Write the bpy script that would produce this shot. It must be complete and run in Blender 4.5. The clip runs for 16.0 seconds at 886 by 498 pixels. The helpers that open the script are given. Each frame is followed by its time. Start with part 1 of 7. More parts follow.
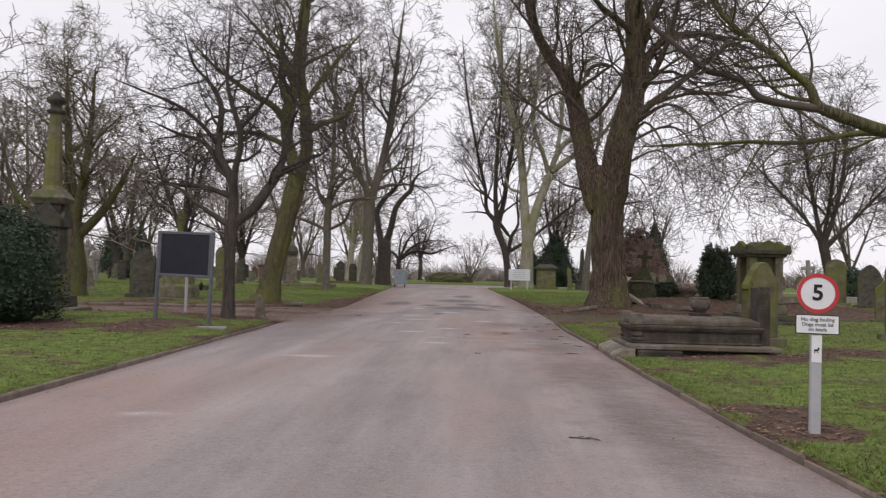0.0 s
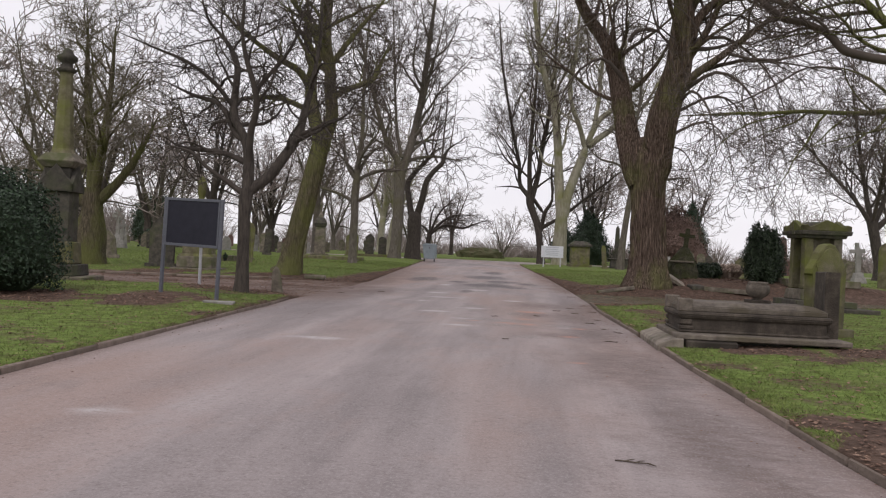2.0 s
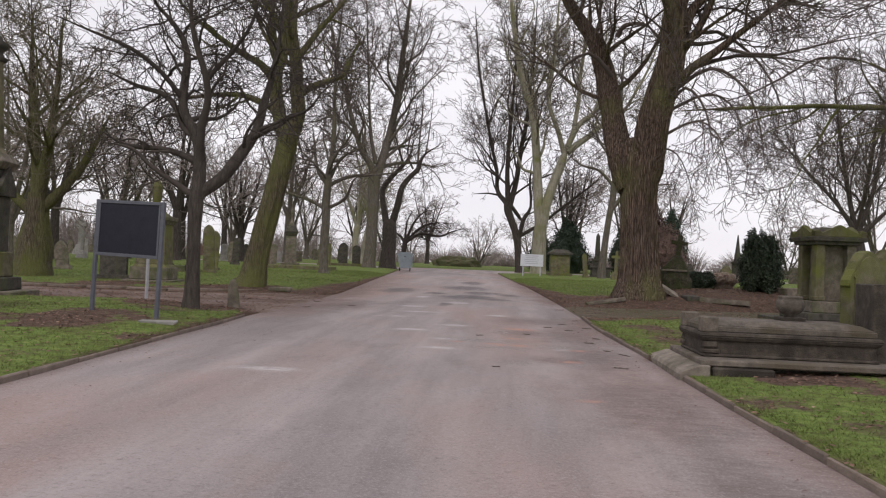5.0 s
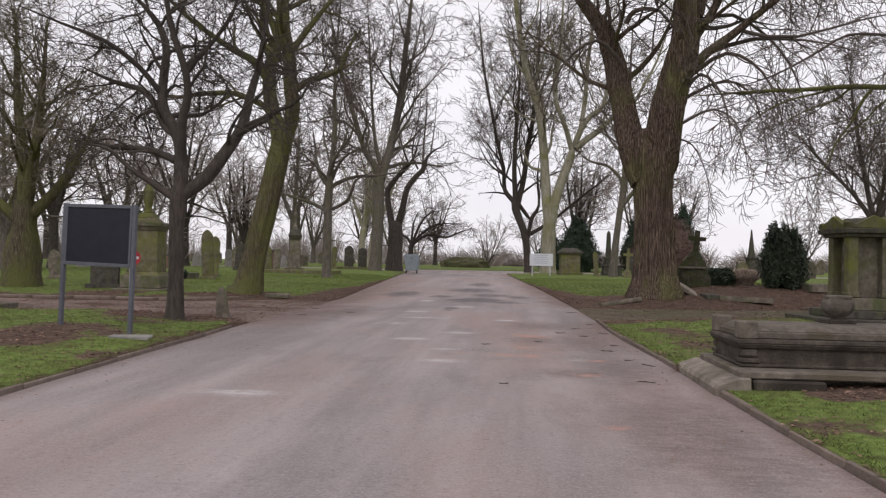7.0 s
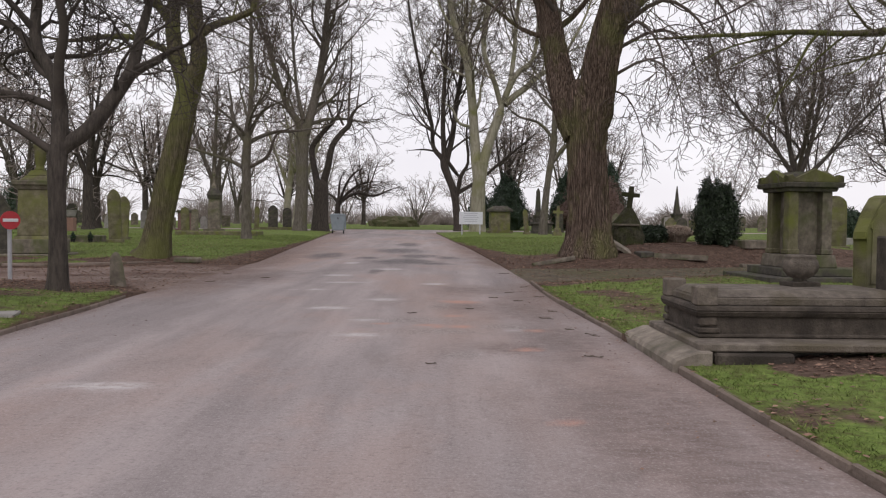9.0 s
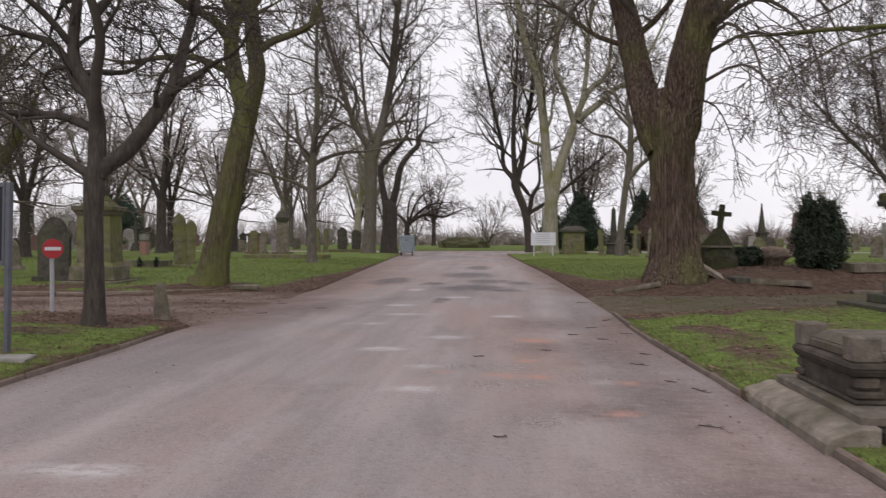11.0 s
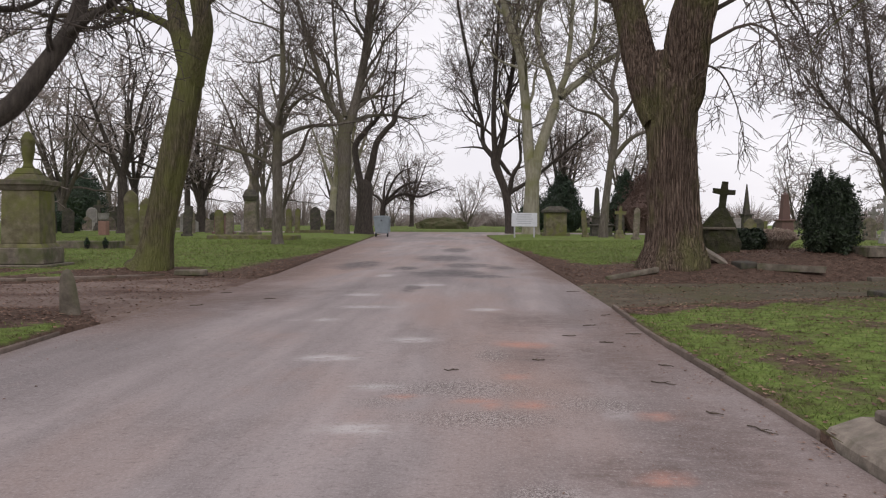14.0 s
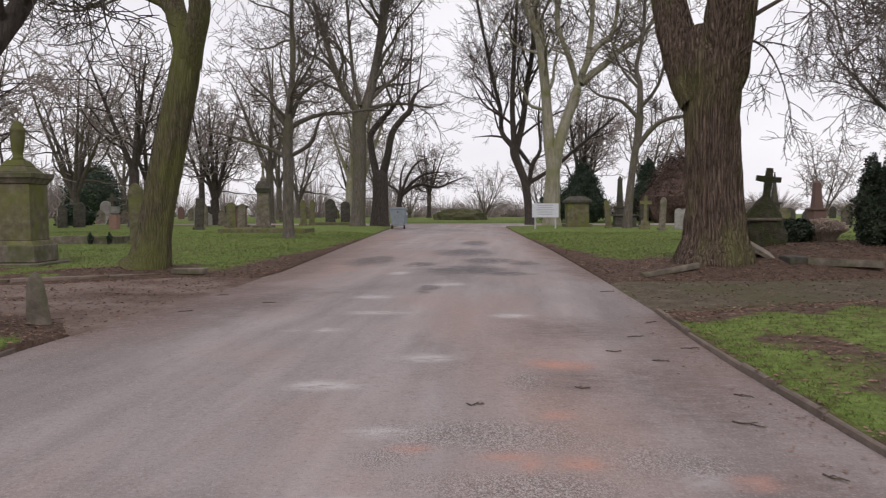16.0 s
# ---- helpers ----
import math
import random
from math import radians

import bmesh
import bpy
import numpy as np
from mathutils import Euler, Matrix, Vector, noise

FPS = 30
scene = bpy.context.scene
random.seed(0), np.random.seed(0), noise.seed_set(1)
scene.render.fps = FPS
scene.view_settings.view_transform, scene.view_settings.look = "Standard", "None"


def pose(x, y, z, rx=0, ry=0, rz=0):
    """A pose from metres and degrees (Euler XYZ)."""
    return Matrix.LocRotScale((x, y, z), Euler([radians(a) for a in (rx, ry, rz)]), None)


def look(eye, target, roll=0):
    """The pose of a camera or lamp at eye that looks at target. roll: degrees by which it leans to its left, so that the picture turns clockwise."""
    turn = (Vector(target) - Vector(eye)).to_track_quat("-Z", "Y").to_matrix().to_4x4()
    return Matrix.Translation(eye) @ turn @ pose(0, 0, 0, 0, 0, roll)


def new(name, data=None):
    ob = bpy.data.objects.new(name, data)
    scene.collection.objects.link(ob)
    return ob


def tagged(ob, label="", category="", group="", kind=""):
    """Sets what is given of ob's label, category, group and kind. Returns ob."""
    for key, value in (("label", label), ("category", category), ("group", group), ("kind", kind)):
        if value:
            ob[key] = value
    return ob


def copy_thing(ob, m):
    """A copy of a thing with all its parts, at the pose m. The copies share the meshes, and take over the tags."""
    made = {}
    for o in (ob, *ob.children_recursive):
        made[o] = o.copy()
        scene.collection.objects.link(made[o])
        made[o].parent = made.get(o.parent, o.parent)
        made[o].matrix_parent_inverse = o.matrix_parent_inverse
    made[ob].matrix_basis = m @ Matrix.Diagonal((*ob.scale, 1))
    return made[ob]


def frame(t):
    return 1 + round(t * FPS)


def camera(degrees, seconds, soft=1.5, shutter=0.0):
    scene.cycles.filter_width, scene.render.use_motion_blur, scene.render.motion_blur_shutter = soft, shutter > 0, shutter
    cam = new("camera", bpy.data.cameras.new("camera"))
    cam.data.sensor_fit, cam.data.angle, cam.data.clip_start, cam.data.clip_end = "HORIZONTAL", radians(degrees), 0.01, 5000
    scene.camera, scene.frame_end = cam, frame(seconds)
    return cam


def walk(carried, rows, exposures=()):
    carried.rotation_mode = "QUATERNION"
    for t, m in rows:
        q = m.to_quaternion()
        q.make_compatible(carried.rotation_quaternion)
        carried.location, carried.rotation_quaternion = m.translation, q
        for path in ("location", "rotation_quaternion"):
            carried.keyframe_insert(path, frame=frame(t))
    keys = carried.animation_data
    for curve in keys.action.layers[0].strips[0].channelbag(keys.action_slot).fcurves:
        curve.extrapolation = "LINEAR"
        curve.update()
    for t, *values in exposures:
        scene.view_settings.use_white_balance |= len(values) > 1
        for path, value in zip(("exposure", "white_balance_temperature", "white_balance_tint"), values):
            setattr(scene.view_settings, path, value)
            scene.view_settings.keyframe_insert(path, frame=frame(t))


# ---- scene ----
cam = camera(59.7, 16.0, soft=1.15, shutter=0.4)
PATH = [
    (0, (0.562, 2.353, 1.187), (0.419, 4.346, 1.264), 1.3),
    (0.5, (0.577, 2.673, 1.21), (0.508, 4.671, 1.264), 1.5),
    (1, (0.568, 3.012, 1.197), (0.524, 5.011, 1.227), 1.4),
    (1.5, (0.571, 3.342, 1.214), (0.439, 5.337, 1.234), 1.9),
    (2, (0.562, 3.688, 1.209), (0.338, 5.676, 1.218), 2.5),
    (2.5, (0.564, 3.983, 1.209), (0.37, 5.973, 1.215), 3.0),
    (3, (0.479, 4.29, 1.26), (0.341, 6.285, 1.268), 3.1),
    (3.5, (0.435, 4.625, 1.231), (0.267, 6.618, 1.246), 3.3),
    (6, (0.28, 6.193, 1.241), (0.107, 8.185, 1.282), 1.3),
    (6.5, (0.309, 6.491, 1.268), (0.108, 8.48, 1.312), 0.9),
    (7, (0.35, 6.779, 1.256), (0.165, 8.77, 1.292), 1.1),
    (7.5, (0.352, 7.076, 1.285), (0.288, 9.075, 1.292), 0.9),
    (8, (0.366, 7.399, 1.264), (0.346, 9.399, 1.222), 0.7),
    (10.5, (0.363, 9.194, 1.299), (0.372, 11.193, 1.224), 0.4),
    (11, (0.361, 9.599, 1.361), (0.175, 11.59, 1.344), 0.1),
    (11.5, (0.363, 9.955, 1.324), (0.133, 11.941, 1.326), 0.0),
    (12, (0.337, 10.313, 1.33), (0.218, 12.31, 1.305), -0.0),
    (12.5, (0.324, 10.699, 1.358), (0.274, 12.697, 1.306), -0.1),
    (13, (0.325, 11.071, 1.335), (0.258, 13.069, 1.279), -0.1),
    (13.5, (0.356, 11.439, 1.364), (0.221, 13.434, 1.302), -0.1),
    (14, (0.313, 11.791, 1.338), (0.181, 13.786, 1.272), 0.3),
    (14.5, (0.277, 12.163, 1.38), (0.245, 14.162, 1.305), 0.3),
    (15, (0.242, 12.537, 1.342), (0.24, 14.535, 1.258), -0.0),
    (15.5, (0.208, 12.849, 1.37), (0.115, 14.845, 1.278), -0.2),
    (16, (0.196, 13.221, 1.381), (0.018, 15.211, 1.291), -0.1),
]
walk(cam, [(t, look(eye, target, roll)) for t, eye, target, roll in PATH], [(0.0, 0.0, 6500, 16), (16.0, 0.0, 6500, 16)])


# ---- world and sun: a bright overcast winter sky ----
world = bpy.data.worlds.new("overcast_sky")
scene.world = world
world.use_nodes = True
wn, wl = world.node_tree.nodes, world.node_tree.links
wn.clear()
w_out = wn.new("ShaderNodeOutputWorld")
w_bg = wn.new("ShaderNodeBackground")
w_sky = wn.new("ShaderNodeTexSky")
w_sky.sky_type = "NISHITA"
w_sky.sun_disc = False
w_sky.sun_elevation, w_sky.sun_rotation = radians(38), radians(200)
w_gain = wn.new("ShaderNodeMix")
w_gain.data_type, w_gain.blend_type = "RGBA", "MULTIPLY"
w_gain.inputs["Factor"].default_value = 1.0
w_gain.inputs["B"].default_value = (0.1, 0.1, 0.1, 1)
w_co = wn.new("ShaderNodeTexCoord")
w_map = wn.new("ShaderNodeMapping")
w_map.inputs["Scale"].default_value = (1.0, 1.0, 3.0)
w_noise = wn.new("ShaderNodeTexNoise")
w_noise.inputs["Scale"].default_value, w_noise.inputs["Detail"].default_value = 2.2, 5
w_ramp = wn.new("ShaderNodeValToRGB")
w_ramp.color_ramp.elements[0].position, w_ramp.color_ramp.elements[0].color = 0.3, (0.86, 0.86, 0.89, 1)
w_ramp.color_ramp.elements[1].position, w_ramp.color_ramp.elements[1].color = 0.7, (0.99, 0.99, 1.0, 1)
w_mix = wn.new("ShaderNodeMix")
w_mix.data_type = "RGBA"
w_mix.inputs["Factor"].default_value = 0.95
wl.new(w_co.outputs["Generated"], w_map.inputs["Vector"])
wl.new(w_map.outputs["Vector"], w_noise.inputs["Vector"])
wl.new(w_noise.outputs["Fac"], w_ramp.inputs["Fac"])
wl.new(w_sky.outputs["Color"], w_gain.inputs["A"])
wl.new(w_gain.outputs["Result"], w_mix.inputs["A"])
wl.new(w_ramp.outputs["Color"], w_mix.inputs["B"])
wl.new(w_mix.outputs["Result"], w_bg.inputs["Color"])
w_bg.inputs["Strength"].default_value = 1.0
wl.new(w_bg.outputs["Background"], w_out.inputs["Surface"])

sun_data = bpy.data.lights.new("sun", "SUN")
sun_data.energy, sun_data.angle, sun_data.color = 1.0, radians(30), (1.0, 0.96, 0.92)
sun = new("sun", sun_data)
sun.matrix_world = look((0, -20, 40), (6, 14, 0))


# ---- materials ----
def surface(name, stops, scale=4.0, rough=0.9, bump=0.3, bump_scale=40.0, stain=None, stain_scale=0.6, stain_at=0.55,
            stretch=(1, 1, 1), bump_distance=0.02, vary=0.0, metal=0.0, island=False):
    """Two-scale procedural surface: fine grain in the given colours and broad stains over it."""
    m = bpy.data.materials.new(name)
    m.use_nodes = True
    n, l = m.node_tree.nodes, m.node_tree.links
    b = n["Principled BSDF"]
    b.inputs["Roughness"].default_value = rough
    b.inputs["Metallic"].default_value = metal
    b.inputs["Specular IOR Level"].default_value = 0.3
    co = n.new("ShaderNodeTexCoord")
    mp = n.new("ShaderNodeMapping")
    mp.inputs["Scale"].default_value = stretch
    l.new(co.outputs["Object"], mp.inputs["Vector"])
    t = n.new("ShaderNodeTexNoise")
    t.inputs["Scale"].default_value, t.inputs["Detail"].default_value, t.inputs["Roughness"].default_value = scale, 8, 0.65
    l.new(mp.outputs["Vector"], t.inputs["Vector"])
    r = n.new("ShaderNodeValToRGB")
    for i, c in enumerate(stops):
        e = r.color_ramp.elements[i] if i < 2 else r.color_ramp.elements.new(0.5)
        e.color = (*c, 1)
    for i, e in enumerate(r.color_ramp.elements):
        e.position = 0.3 + 0.4 * i / (len(stops) - 1)
    for e, c in zip(r.color_ramp.elements, stops):
        e.color = (*c, 1)
    l.new(t.outputs["Fac"], r.inputs["Fac"])
    colour = r.outputs["Color"]
    if stain:
        s = n.new("ShaderNodeTexNoise")
        s.inputs["Scale"].default_value, s.inputs["Detail"].default_value, s.inputs["Distortion"].default_value = stain_scale, 6, 0.5
        l.new(co.outputs["Object"], s.inputs["Vector"])
        sr = n.new("ShaderNodeMapRange")
        sr.inputs["From Min"].default_value, sr.inputs["From Max"].default_value = stain_at - 0.08, stain_at + 0.12
        l.new(s.outputs["Fac"], sr.inputs["Value"])
        mx = n.new("ShaderNodeMix")
        mx.data_type = "RGBA"
        mx.inputs["B"].default_value = (*stain, 1)
        l.new(sr.outputs["Result"], mx.inputs["Factor"])
        l.new(colour, mx.inputs["A"])
        colour = mx.outputs["Result"]
    if vary or island:
        if island:
            rnd = n.new("ShaderNodeNewGeometry").outputs["Random Per Island"]
        else:
            rnd = n.new("ShaderNodeObjectInfo").outputs["Random"]
        vr = n.new("ShaderNodeMapRange")
        vr.inputs["To Min"].default_value, vr.inputs["To Max"].default_value = 1 - vary, 1 + vary
        l.new(rnd, vr.inputs["Value"])
        hv = n.new("ShaderNodeHueSaturation")
        l.new(vr.outputs["Result"], hv.inputs["Value"])
        l.new(colour, hv.inputs["Color"])
        colour = hv.outputs["Color"]
    l.new(colour, b.inputs["Base Color"])
    if bump:
        bt = n.new("ShaderNodeTexNoise")
        bt.inputs["Scale"].default_value, bt.inputs["Detail"].default_value = bump_scale, 6
        l.new(mp.outputs["Vector"], bt.inputs["Vector"])
        bp = n.new("ShaderNodeBump")
        bp.inputs["Strength"].default_value, bp.inputs["Distance"].default_value = bump, bump_distance
        l.new(bt.outputs["Fac"], bp.inputs["Height"])
        l.new(bp.outputs["Normal"], b.inputs["Normal"])
    return m


def bark_material(name, furrow, ridge, crest, moss, plates=16.0, tall=0.11, depth=0.05, moss_at=0.55, gap=0.22):
    """Bark of long wavy plates parted by dark furrows, with algae over broad patches."""
    m = bpy.data.materials.new(name)
    m.use_nodes = True
    n, l = m.node_tree.nodes, m.node_tree.links
    b = n["Principled BSDF"]
    b.inputs["Roughness"].default_value, b.inputs["Specular IOR Level"].default_value = 0.95, 0.15
    co = n.new("ShaderNodeTexCoord")

    def noise_of(scale, detail, stretch=(1, 1, 1)):
        mp = n.new("ShaderNodeMapping")
        mp.inputs["Scale"].default_value = stretch
        t = n.new("ShaderNodeTexNoise")
        t.inputs["Scale"].default_value, t.inputs["Detail"].default_value, t.inputs["Roughness"].default_value = scale, detail, 0.62
        l.new(co.outputs["Object"], mp.inputs["Vector"])
        l.new(mp.outputs["Vector"], t.inputs["Vector"])
        return t

    def remap(value, a, z, lo=0.0, hi=1.0):
        r = n.new("ShaderNodeMapRange")
        for key, v in (("From Min", a), ("From Max", z), ("To Min", lo), ("To Max", hi)):
            r.inputs[key].default_value = v
        l.new(value, r.inputs["Value"])
        return r.outputs["Result"]

    def blend(colour, other, factor):
        x = n.new("ShaderNodeMix")
        x.data_type = "RGBA"
        l.new(factor, x.inputs["Factor"])
        if isinstance(colour, tuple):
            x.inputs["A"].default_value = (*colour, 1)
        else:
            l.new(colour, x.inputs["A"])
        x.inputs["B"].default_value = (*other, 1)
        return x.outputs["Result"]

    bend = noise_of(1.7, 3)
    push = n.new("ShaderNodeVectorMath")
    push.operation = "SCALE"
    push.inputs["Scale"].default_value = 0.14
    l.new(bend.outputs["Color"], push.inputs[0])
    add = n.new("ShaderNodeVectorMath")
    l.new(co.outputs["Object"], add.inputs[0])
    l.new(push.outputs["Vector"], add.inputs[1])
    mp = n.new("ShaderNodeMapping")
    mp.inputs["Scale"].default_value = (plates, plates, plates * tall)
    l.new(add.outputs["Vector"], mp.inputs["Vector"])
    cell = n.new("ShaderNodeTexVoronoi")
    cell.feature = "DISTANCE_TO_EDGE"
    cell.inputs["Scale"].default_value = 1.0
    l.new(mp.outputs["Vector"], cell.inputs["Vector"])
    rough = noise_of(30, 6, (1, 1, 0.1))
    plate = remap(cell.outputs["Distance"], 0.0, gap)
    c = blend(furrow, ridge, plate)
    c = blend(c, crest, remap(rough.outputs["Fac"], 0.45, 0.72, 0, 0.9))
    c = blend(c, furrow, remap(rough.outputs["Fac"], 0.42, 0.25, 0, 0.7))
    c = blend(c, moss, remap(noise_of(0.9, 6, (1, 1, 0.6)).outputs["Fac"], moss_at - 0.07, moss_at + 0.1, 0, 0.75))
    l.new(c, b.inputs["Base Color"])
    high = n.new("ShaderNodeMath")
    high.operation = "MULTIPLY_ADD"
    high.inputs[1].default_value = 0.45
    l.new(rough.outputs["Fac"], high.inputs[0])
    l.new(plate, high.inputs[2])
    bp = n.new("ShaderNodeBump")
    bp.inputs["Strength"].default_value, bp.inputs["Distance"].default_value = 1.0, depth
    l.new(high.outputs["Value"], bp.inputs["Height"])
    l.new(bp.outputs["Normal"], b.inputs["Normal"])
    return m


BARKRED = bark_material("furrowed_red_brown_bark", (0.045, 0.031, 0.024), (0.155, 0.11, 0.084), (0.265, 0.2, 0.158), (0.135, 0.135, 0.055), 17, 0.026, 0.05, 0.54, 0.38)
BARKGREEN = bark_material("algae_green_bark", (0.045, 0.037, 0.026), (0.105, 0.088, 0.058), (0.19, 0.16, 0.112), (0.12, 0.13, 0.04), 22, 0.05, 0.015, 0.48, 0.24)
LANE = surface("leaf_stained_lane", [(0.13, 0.09, 0.074), (0.19, 0.138, 0.115), (0.24, 0.187, 0.163)], 1.6, 0.92, 0.6, 50,
               stain=(0.10, 0.06, 0.045), stain_scale=0.7, stain_at=0.55)
LANEDARK = surface("mossy_dark_lane", [(0.055, 0.045, 0.03), (0.095, 0.078, 0.052), (0.135, 0.108, 0.078)], 2.6, 0.95, 0.6, 50,
                   stain=(0.075, 0.07, 0.03), stain_scale=0.6, stain_at=0.5)
STONE = surface("weathered_sandstone", [(0.085, 0.074, 0.059), (0.148, 0.127, 0.10), (0.235, 0.205, 0.165)], 5, 0.92, 0.5, 45,
                stain=(0.085, 0.095, 0.04), stain_scale=1.6, stain_at=0.55, vary=0.12)
MOSSY = surface("mossy_sandstone", [(0.072, 0.064, 0.04), (0.125, 0.113, 0.068), (0.19, 0.17, 0.115)], 4, 0.95, 0.5, 45,
                stain=(0.125, 0.135, 0.034), stain_scale=1.4, stain_at=0.52, vary=0.12)
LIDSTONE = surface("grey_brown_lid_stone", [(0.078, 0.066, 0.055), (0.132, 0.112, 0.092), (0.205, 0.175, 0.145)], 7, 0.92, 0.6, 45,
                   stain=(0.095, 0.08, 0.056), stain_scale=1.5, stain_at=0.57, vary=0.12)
STEPSTONE = surface("pale_step_stone", [(0.13, 0.112, 0.092), (0.215, 0.185, 0.152), (0.31, 0.27, 0.222)], 6, 0.92, 0.6, 45,
                    stain=(0.09, 0.085, 0.055), stain_scale=1.6, stain_at=0.58, vary=0.12)
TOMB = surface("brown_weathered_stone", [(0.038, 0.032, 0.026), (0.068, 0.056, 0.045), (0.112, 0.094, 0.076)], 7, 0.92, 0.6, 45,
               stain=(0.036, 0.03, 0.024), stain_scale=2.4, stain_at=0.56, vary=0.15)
ROCK = surface("mossy_dark_rockwork", [(0.022, 0.021, 0.015), (0.046, 0.044, 0.027), (0.08, 0.073, 0.05)], 6, 0.95, 0.8, 20,
               stain=(0.042, 0.046, 0.018), stain_scale=2.5, stain_at=0.5, bump_distance=0.05)
SOOTY = surface("soot_dark_stone", [(0.034, 0.031, 0.027), (0.066, 0.06, 0.05), (0.108, 0.097, 0.078)], 5, 0.92, 0.5, 45,
                stain=(0.075, 0.085, 0.04), stain_scale=1.5, stain_at=0.58, vary=0.12)
PALESTONE = surface("pale_grey_stone", [(0.21, 0.20, 0.185), (0.33, 0.315, 0.295)], 6, 0.85, 0.3, 50,
                    stain=(0.17, 0.17, 0.13), stain_scale=1.5, stain_at=0.58, vary=0.15)
REDGRANITE = surface("red_granite", [(0.10, 0.058, 0.05), (0.165, 0.10, 0.086)], 30, 0.5, 0.1, 60, vary=0.1)
KERB = surface("kerb_stone", [(0.135, 0.106, 0.087), (0.225, 0.18, 0.15)], 6, 0.92, 0.6, 40,
               stain=(0.10, 0.08, 0.055), stain_scale=1.2, stain_at=0.56, vary=0.18)
BARK = surface("brown_bark", [(0.055, 0.043, 0.034), (0.11, 0.088, 0.068), (0.17, 0.135, 0.105)], 5, 0.95, 1.0, 14,
               stain=(0.085, 0.085, 0.035), stain_scale=0.8, stain_at=0.58, stretch=(3, 3, 0.6), bump_distance=0.05)
BARKDARK = surface("dark_bark", [(0.030, 0.026, 0.023), (0.065, 0.054, 0.046), (0.095, 0.08, 0.068)], 5, 0.95, 0.9, 14,
                   stretch=(3, 3, 0.6), bump_distance=0.04)
BARKPALE = surface("pale_green_bark", [(0.16, 0.15, 0.105), (0.25, 0.235, 0.175), (0.33, 0.31, 0.245)], 3, 0.9, 0.6, 10,
                   stain=(0.17, 0.17, 0.07), stain_scale=0.6, stain_at=0.55, stretch=(2, 2, 0.5), bump_distance=0.03)
BARKGREY = surface("grey_bark", [(0.06, 0.052, 0.044), (0.115, 0.10, 0.083), (0.17, 0.15, 0.128)], 4, 0.95, 0.7, 12,
                   stain=(0.105, 0.10, 0.055), stain_scale=0.5, stain_at=0.55, stretch=(3, 3, 0.8), bump_distance=0.03)
TWIG = surface("twig_bark", [(0.07, 0.055, 0.047), (0.135, 0.11, 0.095)], 2, 0.95, 0, vary=0.25, island=True)
TWIGDARK = surface("dark_twig_bark", [(0.04, 0.033, 0.029), (0.085, 0.07, 0.06)], 2, 0.95, 0, vary=0.25, island=True)
TWIGPALE = surface("pale_twig_bark", [(0.11, 0.095, 0.068), (0.19, 0.165, 0.122)], 2, 0.95, 0, vary=0.25, island=True)
# twigs of the distance: bark colour lightened to paint in the haze
TWIGHAZE = surface("haze_lightened_twig_bark", [(0.19, 0.155, 0.14), (0.29, 0.25, 0.23)], 2, 0.95, 0, vary=0.25, island=True)
DEADTWIG = surface("dry_stems", [(0.40, 0.31, 0.25), (0.56, 0.46, 0.38)], 2, 0.95, 0, vary=0.3, island=True)
LEAFDARK = surface("dark_evergreen_leaves", [(0.018, 0.033, 0.018), (0.035, 0.06, 0.032)], 3, 0.5, 0, vary=0.45, island=True)
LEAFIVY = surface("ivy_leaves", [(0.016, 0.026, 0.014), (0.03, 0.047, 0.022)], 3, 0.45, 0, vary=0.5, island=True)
LEAFRUST = surface("copper_foliage", [(0.085, 0.055, 0.045), (0.135, 0.09, 0.072)], 3, 0.8, 0, vary=0.4, island=True)
GRASS = surface("grass_blades", [(0.12, 0.10, 0.045), (0.106, 0.138, 0.035), (0.142, 0.194, 0.045), (0.22, 0.205, 0.09)], 2.4, 0.8, 0, vary=0.45, island=True)
LITTER = surface("fallen_leaves", [(0.10, 0.058, 0.042), (0.17, 0.10, 0.072), (0.28, 0.19, 0.135)], 2, 0.85, 0, vary=0.5, island=True)
METALGREY = surface("grey_painted_steel", [(0.085, 0.09, 0.11), (0.12, 0.125, 0.145)], 8, 0.5, 0.05, 60)
POSTGREY = surface("light_grey_post", [(0.34, 0.34, 0.36), (0.42, 0.42, 0.44)], 8, 0.5, 0.05, 60)
BOARD = surface("dark_navy_board", [(0.012, 0.012, 0.02), (0.02, 0.02, 0.032)], 6, 0.55, 0.05, 60)
WHITE = surface("white_sign_face", [(0.66, 0.66, 0.68), (0.74, 0.74, 0.76)], 6, 0.4, 0, 60)
OFFWHITE = surface("weathered_white_panel", [(0.52, 0.53, 0.57), (0.62, 0.63, 0.67)], 6, 0.5, 0, 60)
RED = surface("red_sign_border", [(0.42, 0.035, 0.045), (0.50, 0.05, 0.06)], 6, 0.4, 0, 60)
BLACK = surface("black_print", [(0.012, 0.012, 0.014), (0.02, 0.02, 0.022)], 6, 0.5, 0, 60)
GREYPRINT = surface("grey_print", [(0.36, 0.37, 0.41), (0.43, 0.44, 0.48)], 6, 0.5, 0, 60)
BINGREY = surface("grey_bin_plastic", [(0.19, 0.225, 0.25), (0.255, 0.295, 0.32)], 4, 0.5, 0.05, 60)
RUBBER = surface("black_rubber", [(0.012, 0.012, 0.012), (0.03, 0.03, 0.03)], 6, 0.8, 0.1, 60)
TERRACOTTA = surface("terracotta", [(0.24, 0.14, 0.11), (0.30, 0.18, 0.14)], 6, 0.8, 0.1, 60)
